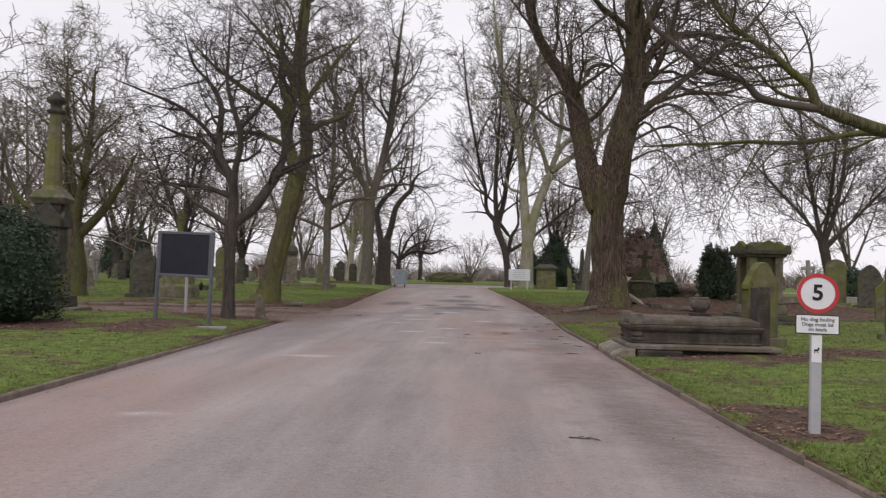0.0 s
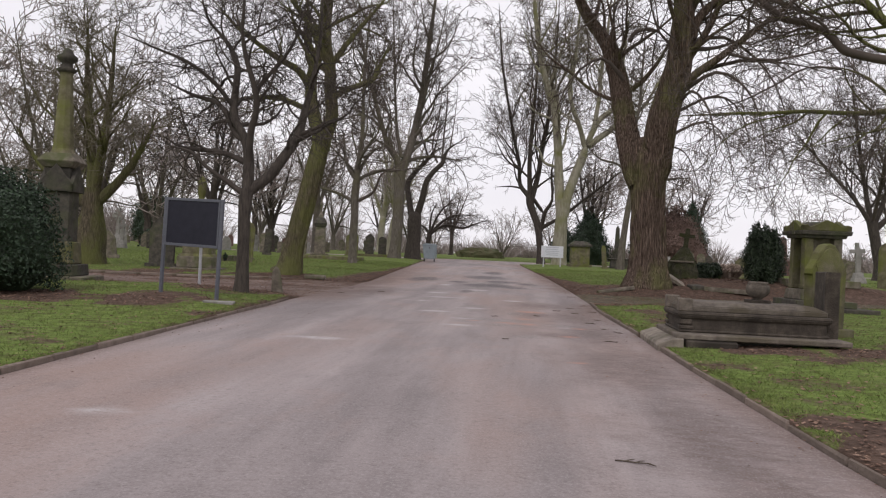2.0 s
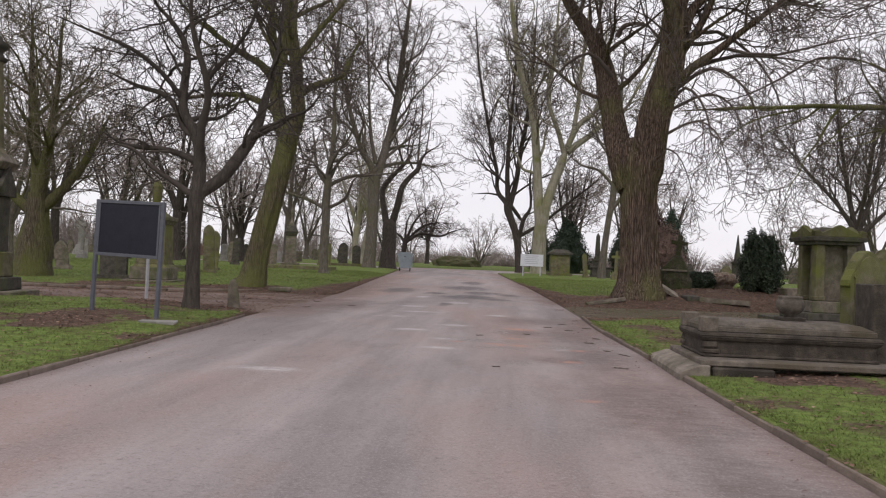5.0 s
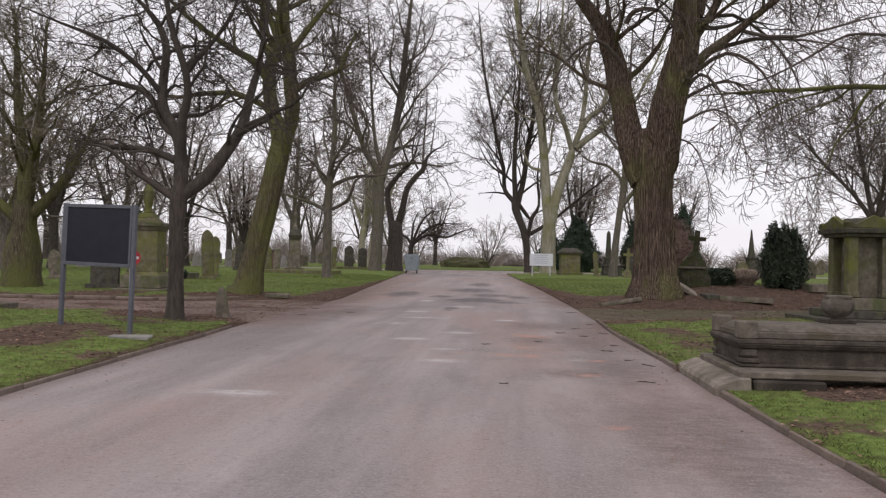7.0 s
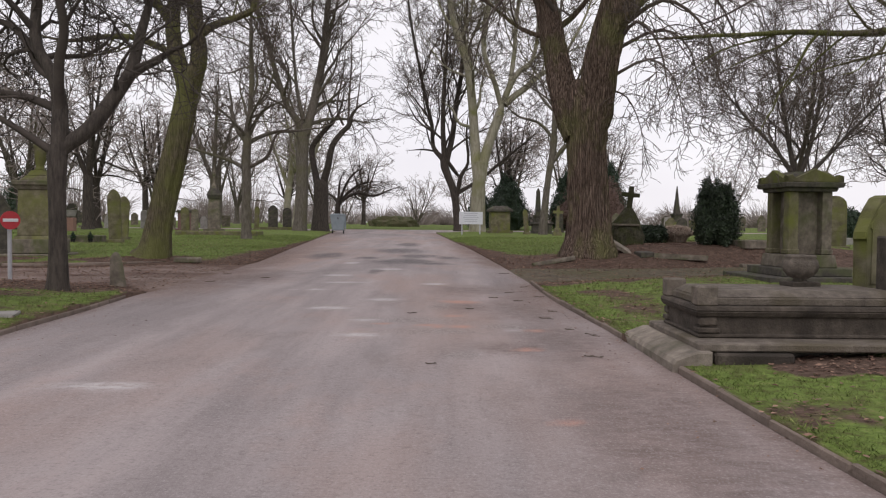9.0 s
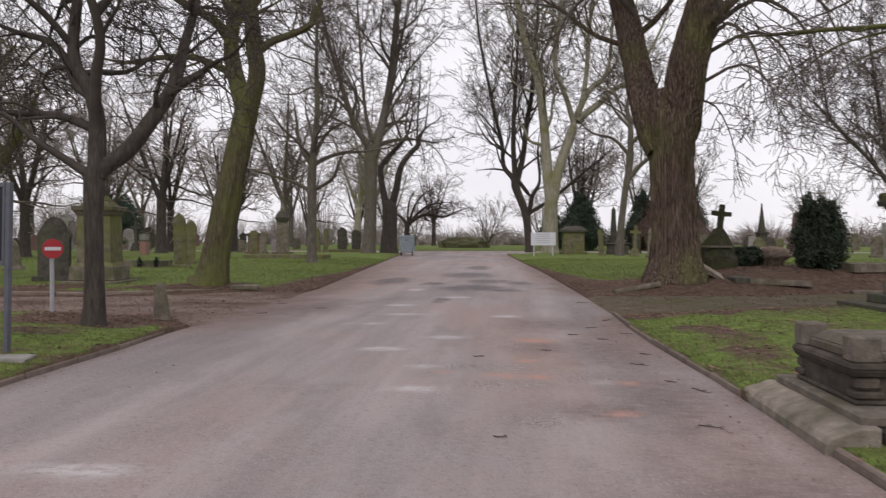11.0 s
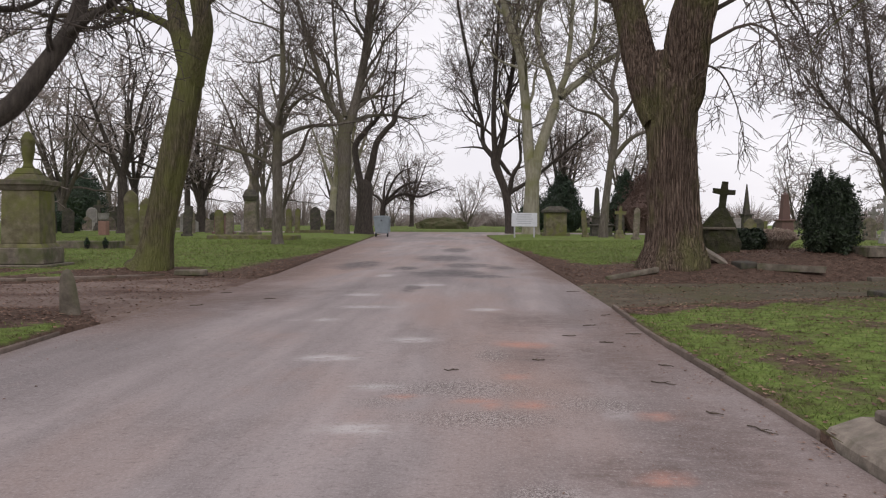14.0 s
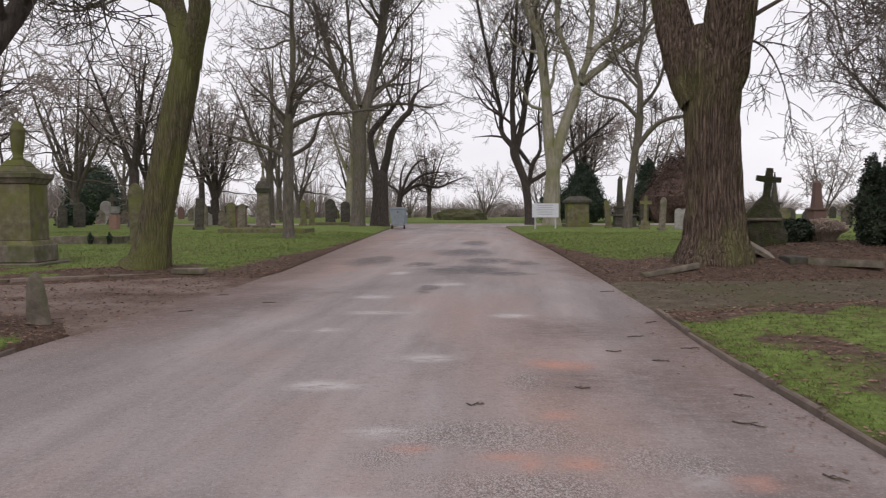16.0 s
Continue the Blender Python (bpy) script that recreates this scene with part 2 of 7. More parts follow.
EARTH = surface("turfed_earth", [(0.045, 0.055, 0.022), (0.085, 0.085, 0.042), (0.11, 0.095, 0.06)], 1.5, 0.95, 0.8, 8, bump_distance=0.1)


def ground_material():
    """Winter turf that gives way to leaf litter where the soil attribute is high."""
    m = bpy.data.materials.new("turf_and_litter")
    m.use_nodes = True
    n, l = m.node_tree.nodes, m.node_tree.links
    b = n["Principled BSDF"]
    b.inputs["Roughness"].default_value = 0.95
    b.inputs["Specular IOR Level"].default_value = 0.15
    co = n.new("ShaderNodeTexCoord")

    def ramp(scale, stops, detail=8):
        t = n.new("ShaderNodeTexNoise")
        t.inputs["Scale"].default_value, t.inputs["Detail"].default_value, t.inputs["Roughness"].default_value = scale, detail, 0.7
        l.new(co.outputs["Object"], t.inputs["Vector"])
        r = n.new("ShaderNodeValToRGB")
        while len(r.color_ramp.elements) < len(stops):
            r.color_ramp.elements.new(0.5)
        for i, e in enumerate(r.color_ramp.elements):
            e.position = 0.3 + 0.4 * i / (len(stops) - 1)
        for e, c in zip(r.color_ramp.elements, stops):
            e.color = (*c, 1)
        l.new(t.outputs["Fac"], r.inputs["Fac"])
        return t, r

    _, turf = ramp(5.5, [(0.045, 0.043, 0.02), (0.09, 0.10, 0.03), (0.121, 0.176, 0.04), (0.158, 0.217, 0.053), (0.215, 0.2, 0.09)])
    patch, _ = ramp(0.75, [(0, 0, 0), (1, 1, 1)])
    grain, litter = ramp(7.0, [(0.048, 0.033, 0.026), (0.10, 0.066, 0.05), (0.165, 0.112, 0.087)])
    edge, _ = ramp(2.6, [(0, 0, 0), (1, 1, 1)])
    at = n.new("ShaderNodeAttribute")
    at.attribute_name = "soil"
    add = n.new("ShaderNodeMath")
    add.operation = "ADD"
    l.new(at.outputs["Fac"], add.inputs[0])
    l.new(edge.outputs["Fac"], add.inputs[1])
    mr = n.new("ShaderNodeMapRange")
    mr.inputs["From Min"].default_value, mr.inputs["From Max"].default_value = 0.9, 1.1
    l.new(add.outputs["Value"], mr.inputs["Value"])
    mx = n.new("ShaderNodeMix")
    mx.data_type = "RGBA"
    l.new(mr.outputs["Result"], mx.inputs["Factor"])
    worn = n.new("ShaderNodeMapRange")
    worn.inputs["From Min"].default_value, worn.inputs["From Max"].default_value, worn.inputs["To Max"].default_value = 0.49, 0.66, 0.65
    l.new(patch.outputs["Fac"], worn.inputs["Value"])
    olive = n.new("ShaderNodeMix")
    olive.data_type = "RGBA"
    olive.inputs["B"].default_value = (0.095, 0.082, 0.036, 1)
    l.new(worn.outputs["Result"], olive.inputs["Factor"])
    l.new(turf.outputs["Color"], olive.inputs["A"])
    l.new(olive.outputs["Result"], mx.inputs["A"])
    l.new(litter.outputs["Color"], mx.inputs["B"])
    l.new(mx.outputs["Result"], b.inputs["Base Color"])
    bt = n.new("ShaderNodeTexNoise")
    bt.inputs["Scale"].default_value, bt.inputs["Detail"].default_value = 30, 8
    l.new(co.outputs["Object"], bt.inputs["Vector"])
    bp = n.new("ShaderNodeBump")
    bp.inputs["Strength"].default_value, bp.inputs["Distance"].default_value = 0.8, 0.04
    l.new(bt.outputs["Fac"], bp.inputs["Height"])
    l.new(bp.outputs["Normal"], b.inputs["Normal"])
    return m


TURF = ground_material()


def asphalt_material():
    """Worn asphalt with wheel streaks, exposed gravel, and soft pale, reddish and tarred spots from the mesh's attributes."""
    m = bpy.data.materials.new("worn_asphalt")
    m.use_nodes = True
    n, l = m.node_tree.nodes, m.node_tree.links
    b = n["Principled BSDF"]
    b.inputs["Roughness"].default_value = 0.85
    b.inputs["Specular IOR Level"].default_value = 0.3
    co = n.new("ShaderNodeTexCoord")

    def grain(scale, stretch=(1, 1, 1), detail=6, rough=0.6):
        mp = n.new("ShaderNodeMapping")
        mp.inputs["Scale"].default_value = stretch
        t = n.new("ShaderNodeTexNoise")
        t.inputs["Scale"].default_value, t.inputs["Detail"].default_value, t.inputs["Roughness"].default_value = scale, detail, rough
        l.new(co.outputs["Object"], mp.inputs["Vector"])
        l.new(mp.outputs["Vector"], t.inputs["Vector"])
        return t.outputs["Fac"]

    def remap(value, a, z, lo=0.0, hi=1.0):
        r = n.new("ShaderNodeMapRange")
        for key, v in (("From Min", a), ("From Max", z), ("To Min", lo), ("To Max", hi)):
            r.inputs[key].default_value = v
        l.new(value, r.inputs["Value"])
        return r.outputs["Result"]

    def blend(colour, other, factor, mode="MIX"):
        x = n.new("ShaderNodeMix")
        x.data_type, x.blend_type = "RGBA", mode
        l.new(factor, x.inputs["Factor"])
        if isinstance(colour, tuple):
            x.inputs["A"].default_value = (*colour, 1)
        else:
            l.new(colour, x.inputs["A"])
        x.inputs["B"].default_value = (*other, 1)
        return x.outputs["Result"]

    def times(a, c):
        x = n.new("ShaderNodeMath")
        x.operation = "MULTIPLY"
        l.new(a, x.inputs[0])
        l.new(c, x.inputs[1])
        return x.outputs["Value"]

    def mask(name):
        a = n.new("ShaderNodeAttribute")
        a.attribute_name = name
        return a.outputs["Fac"]

    streaks = grain(1.5, (1.0, 0.10, 1), 6, 0.62)
    blots = grain(0.55, (1, 0.5, 1), 8, 0.7)
    fine = grain(55, (1, 1, 1), 4, 0.7)
    speck = grain(95, (1, 1, 1), 3, 0.7)
    ragged = grain(5.0, (1, 2.2, 1), 6, 0.7)
    wide = grain(0.22, (1.3, 0.35, 1), 4, 0.55)
    c = blend((0.232, 0.2, 0.197), (0.355, 0.305, 0.298), remap(streaks, 0.36, 0.66))
    c = blend(c, (0.295, 0.213, 0.185), remap(wide, 0.48, 0.62, 0, 0.9))
    c = blend(c, (0.175, 0.152, 0.152), remap(wide, 0.46, 0.32, 0, 0.75))
    c = blend(c, (0.33, 0.24, 0.212), remap(blots, 0.52, 0.72, 0, 0.75))
    c = blend(c, (0.16, 0.140, 0.138), remap(blots, 0.46, 0.28, 0, 0.7))
    c = blend(c, (0.135, 0.098, 0.088), times(mask("damp"), remap(ragged, 0.25, 0.62, 0.2, 0.9)))
    c = blend(c, (0.155, 0.103, 0.084), times(mask("dust"), remap(ragged, 0.25, 0.55, 0.25, 1.0)))
    c = blend(c, (0.085, 0.076, 0.078), times(mask("tar"), remap(ragged, 0.34, 0.54)))
    c = blend(c, (0.49, 0.46, 0.455), times(mask("pale"), remap(ragged, 0.34, 0.54, 0, 0.95)))
    c = blend(c, (0.44, 0.23, 0.175), times(mask("rust"), remap(ragged, 0.28, 0.48, 0, 1.0)))
    c = blend(c, (0.085, 0.07, 0.064), times(mask("gravel"), remap(speck, 0.49, 0.58, 0, 0.95)))
    c = blend(c, (0.50, 0.47, 0.455), times(mask("gravel"), remap(speck, 0.46, 0.38, 0, 0.9)))
    grit = grain(16, (1, 1.6, 1), 5, 0.75)
    c = blend(c, (0.13, 0.108, 0.102), remap(grit, 0.54, 0.74, 0, 0.7))
    c = blend(c, (0.38, 0.34, 0.325), remap(grit, 0.43, 0.28, 0, 0.6))
    c = blend(c, (0.105, 0.092, 0.09), remap(fine, 0.54, 0.78, 0, 0.6))
    c = blend(c, (0.40, 0.37, 0.36), remap(fine, 0.47, 0.28, 0, 0.65))
    l.new(c, b.inputs["Base Color"])
    bp = n.new("ShaderNodeBump")
    bp.inputs["Strength"].default_value, bp.inputs["Distance"].default_value = 0.5, 0.012
    l.new(speck, bp.inputs["Height"])
    l.new(bp.outputs["Normal"], b.inputs["Normal"])
    return m


ASPHALT = asphalt_material()


# ---- helpers for meshes ----
def mesh_of(name, verts, faces, material, smooth=False):
    me = bpy.data.meshes.new(name)
    me.from_pydata(verts, [], faces)
    me.materials.append(material)
    if smooth:
        me.polygons.foreach_set("use_smooth", [True] * len(me.polygons))
    me.update()
    return me


def adopt(ob, parent):
    if parent is not None:
        ob.parent = parent
    return ob


def part(name, bm, material, parent=None, label="", smooth=False):
    """Links a bmesh as one mesh object under a thing or a part."""
    bmesh.ops.recalc_face_normals(bm, faces=bm.faces)
    me = bpy.data.meshes.new(name)
    bm.to_mesh(me)
    bm.free()
    me.materials.append(material)
    if smooth:
        me.polygons.foreach_set("use_smooth", [True] * len(me.polygons))
    ob = adopt(new(name, me), parent)
    return tagged(ob, label) if label else ob


def thing(name, m, label, category, group=""):
    ob = new(name)
    ob.empty_display_size = 0.2
    ob.matrix_world = m
    return tagged(ob, label, category, group)


def block(bm, x0, x1, y0, y1, z0, z1, bevel=0.01, inset=0.0):
    """A bevelled block, whose top may be drawn in by inset."""
    vs = [bm.verts.new(p) for p in ((x0, y0, z0), (x1, y0, z0), (x1, y1, z0), (x0, y1, z0),
                                    (x0 + inset, y0 + inset, z1), (x1 - inset, y0 + inset, z1), (x1 - inset, y1 - inset, z1), (x0 + inset, y1 - inset, z1))]
    fs = [bm.faces.new([vs[i] for i in f]) for f in ((3, 2, 1, 0), (4, 5, 6, 7), (0, 1, 5, 4), (1, 2, 6, 5), (2, 3, 7, 6), (3, 0, 4, 7))]
    if bevel:
        bmesh.ops.bevel(bm, geom=list({e for f in fs for e in f.edges}), offset=bevel, segments=1, affect="EDGES")
    return bm


def lathe(bm, profile, sides=16, centre=(0, 0)):
    """A turned body from (radius, height) pairs."""
    rings = []
    for r, z in profile:
        rings.append([bm.verts.new((centre[0] + r * math.cos(2 * math.pi * i / sides), centre[1] + r * math.sin(2 * math.pi * i / sides), z)) for i in range(sides)])
    for a, b in zip(rings, rings[1:]):
        for i in range(sides):
            bm.faces.new((a[i], a[(i + 1) % sides], b[(i + 1) % sides], b[i]))
    bm.faces.new(rings[0][::-1])
    bm.faces.new(rings[-1])
    return bm


def extrude_profile(bm, outline, y0, y1, bevel=0.012):
    """An upright slab: an outline of (x, z) pairs given depth from y0 to y1."""
    a = [bm.verts.new((x, y0, z)) for x, z in outline]
    b = [bm.verts.new((x, y1, z)) for x, z in outline]
    front, back = bm.faces.new(a), bm.faces.new(b[::-1])
    for i in range(len(a)):
        j = (i + 1) % len(a)
        bm.faces.new((a[j], a[i], b[i], b[j]))
    if bevel:
        bmesh.ops.bevel(bm, geom=list(front.edges) + list(back.edges), offset=bevel, segments=1, affect="EDGES")
    return bm


def interp(y, table):
    if y <= table[0][0]:
        (a, p), (b, q) = table[0], table[1]
    elif y >= table[-1][0]:
        (a, p), (b, q) = table[-2], table[-1]
    else:
        (a, p), (b, q) = next((s, e) for s, e in zip(table, table[1:]) if s[0] <= y <= e[0])
    return p + (q - p) * (y - a) / (b - a)


# ---- lie of the land ----
EDGE_L = [(-40, -3.3), (9.5, -4.22), (13.0, -4.38), (16.0, -4.53), (19.0, -4.64), (20.6, -4.75), (28.0, -4.95), (30, -4.9), (39.3, -5.72), (57, -7.2), (66, -7.95), (70, -12), (74, -40)]
EDGE_R = [(-40, 4.6), (7.35, 2.90), (9.2, 2.74), (11.3, 2.63), (14.5, 2.47), (17.5, 2.36), (20.2, 2.19), (22.0, 2.14), (24.0, 2.14), (29.0, 1.95), (35.2, 1.66), (40.6, 1.38), (46, 1.0), (57, 0.3), (66, -0.25), (70, 6), (74, 40)]
LEFT_LANE = [(-60, 24.0, 28.5), (-14, 22.9, 26.6), (-9.2, 23.0, 26.7), (-8, 23.2, 27.3), (-6.8, 22.9, 28.4), (-5.5, 22.4, 28.6), (-4.9, 21.5, 28.7), (-4.4, 20.8, 28.8)]
RIGHT_LANE = [(1.8, 23.6, 28.2), (3, 24.2, 28.2), (6, 25.4, 28.6), (10, 27.0, 30.0), (25, 31, 34.5), (60, 38, 42)]


def slope(y):
    return 0.0105 * (min(max(y, -40), 95) - 19)


def in_lane(x, y):
    """How far (x, y) lies inside a side lane, in metres; negative outside."""
    best = -9.0
    if x < -3:
        best = min(y - interp(x, [(a, b) for a, b, _ in LEFT_LANE]), interp(x, [(a, c) for a, _, c in LEFT_LANE]) - y)
    elif x > 1:
        best = min(y - interp(x, [(a, b) for a, b, _ in RIGHT_LANE]), interp(x, [(a, c) for a, _, c in RIGHT_LANE]) - y)
    return best


def smooth_step(a, b, v):
    t = min(max((v - a) / (b - a), 0), 1)
    return t * t * (3 - 2 * t)


MOUNDS = [(4.4, 30.2, 1.6, 0.14), (-7.4, 28.9, 1.2, 0.08), (-8.6, 43, 3.0, 0.08), (-6.3, 18.3, 2.6, 0.11)]


def height(x, y):
    """The lawn's height; the lanes lie lower."""
    lane = in_lane(x, y)
    side = x - interp(y, EDGE_R) if x > -1 else interp(y, EDGE_L) - x
    verge = 0.05 if y < 24 else 0.012 + 0.038 * smooth_step(0.0, 0.9, side)
    z = slope(y) + verge - verge * smooth_step(-0.8, -0.05, lane) - 0.05 * smooth_step(-0.02, 0.6, lane)
    if -45 < x < 45 and -10 < y < 90:
        out = x - interp(y, EDGE_R) if x > -1 else interp(y, EDGE_L) - x
        z += 0.07 * smooth_step(0.15, 2.4, out) * (1 - smooth_step(-1.2, -0.1, lane)) * (1 - smooth_step(66, 72, y))
        z += 0.035 * noise.noise((x * 0.35, y * 0.35, 0)) * min(1, max(0, min(x - interp(y, EDGE_R), 9) if x > 0 else min(interp(y, EDGE_L) - x, 9)))
        z += 0.42 * smooth_step(29.0, 30.9, y - 0.12 * (x - 6)) * smooth_step(4.9, 6.0, x) * (1 - smooth_step(35, 44, y)) * (1 - smooth_step(11.5, 16, x))
        for cx, cy, r, h in MOUNDS:
            d = math.hypot(x - cx, y - cy) / r
            if d < 1.8:
                z += h * math.exp(-2 * d * d)
    return z


def soil(x, y):
    """1 where litter and bare earth cover the turf."""
    s = 0.0
    spots = [(4.4, 30.2, 4.2, 1.0), (8.0, 31.0, 3.6, 1.0), (10.5, 30.5, 2.6, 0.9), (3.2, 9.4, 0.75, 1.0), (4.0, 14.75, 0.8, 0.9), (5.2, 14.85, 0.8, 0.85), (-6.6, 21.6, 1.7, 0.95), (-5.4, 21.6, 1.0, 1.0),
             (-7.9, 28.6, 2.0, 1.0), (-11.5, 28.4, 1.6, 0.85), (-8.6, 17.0, 1.6, 0.9), (-6.2, 17.6, 1.4, 0.62), (6.5, 15.8, 1.2, 0.7), (-6, 19.5, 0.9, 0.6), (9, 17.6, 1.2, 0.6), (2.7, 23.6, 1.1, 0.9), (3.9, 24.2, 1.2, 0.85), (5.4, 24.9, 1.3, 0.75), (3.4, 20.4, 0.9, 0.5), (4.9, 21.6, 1.1, 0.5), (6.2, 20.2, 1.3, 0.48), (4.2, 18.6, 0.8, 0.5), (5.4, 23.4, 1.2, 0.5), (3.9, 8.2, 0.6, 0.5), (5.2, 12.2, 1.0, 0.46), (-6.0, 12.5, 1.0, 0.45), (-7.4, 15.0, 1.0, 0.46), (3.0, 18.0, 0.7, 0.5), (3.6, 12.2, 0.7, 0.5), (4.4, 10.4, 0.6, 0.48), (-5.2, 14.0, 0.8, 0.45), (3.1, 21.2, 0.8, 0.62), (3.3, 19.2, 0.7, 0.6), (5.0, 20.0, 0.9, 0.6), (2.9, 13.4, 0.5, 0.6), (3.3, 11.2, 0.5, 0.55), (3.2, 10.2, 0.7, 0.7), (4.3, 14.0, 0.7, 0.6), (-4.7, 16.0, 0.6, 0.6), (-5.0, 12.0, 0.6, 0.5), (-6.3, 16.9, 1.3, 0.75)]
    for cx, cy, r, k in spots:
        d = math.hypot(x - cx, y - cy) / r
        if d < 2.2:
            s = max(s, k * (1 - smooth_step(0.4, 1.15, d * (1 + 0.55 * noise.noise((x * 1.1, y * 1.1, 7)) + 0.4 * noise.noise((x * 3.1, y * 3.1, 9))))))
    out = x - interp(y, EDGE_R) if x > -1 else interp(y, EDGE_L) - x
    if y > 27:
        wide = 0.6 + (1.8 if x > 0 else 1.5) * (1 - smooth_step(31, 40, y))
        s = max(s, (1 - smooth_step(0.15, wide, out + 0.3 * noise.noise((x * 0.8, y * 0.8, 2)))) * (1 - 0.5 * smooth_step(36, 50, y)))
    else:
        s = max(s, 0.5 * (1 - smooth_step(0.02, 0.3, out)))
    lane = in_lane(x, y)
    return max(s, smooth_step(-1.5, -0.2, lane + 0.5 * noise.noise((x * 1.3, y * 1.3, 12))))


def frange(a, b, step):
    return [a + i * (b - a) / max(1, round((b - a) / step)) for i in range(round((b - a) / step))]


def build_ground():
    near = frange(0.035, 14, 0.3) + frange(14, 40, 1.0) + frange(40, 120, 8) + [120, 250, 600, 1600]
    us = [-u for u in reversed(near)]
    ys = [-1500, -300, -60] + frange(-20, 5, 1.0) + frange(5, 46, 0.3) + frange(46, 100, 1.0) + frange(100, 200, 10) + [200, 350, 700, 1600]
    verts, values, cols = [], [], None
    for y in ys:
        xl, xr = interp(min(max(y, -40), 66), EDGE_L), interp(min(max(y, -40), 66), EDGE_R)
        row = [(xl + u, height(xl + u, y), soil(xl + u, y)) for u in us]
        row += [(xl - 0.03, slope(y) - 0.06, 1), ((xl + xr) / 2, slope(y) - 0.06, 1), (xr + 0.03, slope(y) - 0.06, 1)]
        row += [(xr + u, height(xr + u, y), soil(xr + u, y)) for u in near]
        if y > 68:
            row = [(x, slope(y) + (0.0 if y < 80 else 0.08), 0.0) for x, _, _ in row]
        cols = len(row)
        for x, z, s in row:
            verts.append((x, y, z))
            values.append(s)
    faces = [(r * cols + c, r * cols + c + 1, (r + 1) * cols + c + 1, (r + 1) * cols + c) for r in range(len(ys) - 1) for c in range(cols - 1)]
    me = mesh_of("ground", verts, faces, TURF, True)
    me.attributes.new("soil", "FLOAT", "POINT").data.foreach_set("value", values)
    tagged(new("ground", me), "winter lawn of short green turf with brown leaf litter", "ground", kind="structure")


PALE_SPOTS = [(-1.91, 21.9, 0.2, 0.2), (-1.3, 19.2, 0.3, 0.2), (-1.6, 23.4, 0.5, 0.22), (-1.97, 25.2, 0.36, 0.3), (-0.6, 16.75, 0.28, 0.15), (-0.63, 20.4, 0.36, 0.22), (-2.34, 21.9, 0.08, 0.1), (0.23, 23.3, 0.3, 0.2),
              (-1.0, 27.2, 0.4, 0.3), (-2.2, 29.5, 0.25, 0.4), (-0.6, 18.0, 0.26, 0.13), (-2.3, 14.1, 0.45, 0.16), (-2.62, 9.2, 0.28, 0.14), (1.2, 17.3, 0.12, 0.08)]
RUST_SPOTS = [(0.6, 20.2, 0.30, 0.26), (-0.38, 17.67, 0.15, 0.11), (0.6, 17.48, 0.13, 0.13), (0.32, 17.43, 0.09, 0.11), (1.47, 17.3, 0.13, 0.09), (0.5, 18.5, 0.1, 0.1), (1.25, 15.95, 0.14, 0.1), (0.2, 17.6, 0.2, 0.07), (1.2, 13.2, 0.12, 0.07)]
TAR_SPOTS = [(-0.85, 30.4, 1.0, 1.2), (-1.3, 37.0, 0.9, 1.8), (-1.26, 26.6, 0.2, 0.8), (-3.47, 33.4, 0.6, 1.9), (0.1, 29.6, 0.5, 0.5), (-0.4, 33.4, 0.7, 0.9), (-1.2, 43, 0.5, 2.0), (0.5, 32.6, 0.35, 0.8), (-2.0, 32.0, 0.4, 0.7)]
GRAVEL_SPOTS = [(0.05, 18.0, 0.85, 0.4), (0.3, 17.1, 0.65, 0.3), (0.31, 19.5, 0.2, 0.5), (-0.53, 17.5, 0.22, 0.25), (0.56, 15.6, 0.22, 0.25), (1.1, 17.6, 0.4, 0.3)]
DARK_SPOTS = [(0.75, 19.6, 0.5, 0.7), (1.15, 16.1, 0.6, 0.5), (1.5, 19.5, 0.7, 2.2), (1.7, 16.5, 0.6, 1.6), (0.9, 22.2, 0.9, 1.2), (1.9, 13.0, 0.9, 2.4), (-3.6, 24.6, 0.9, 2.0), (2.1, 9.6, 0.9, 2.6), (2.3, 6.5, 0.7, 1.5)]


def spot_value(x, y, spots, soft):
    best = 0.0
    for cx, cy, w, d in spots:
        if abs(x - cx) < 2 * w and abs(y - cy) < 2 * d:
            best = max(best, 1 - smooth_step(soft, 1.35, math.hypot((x - cx) / w, (y - cy) / d) + 0.35 * noise.noise((x * 3, y * 3, cx))))
    return best


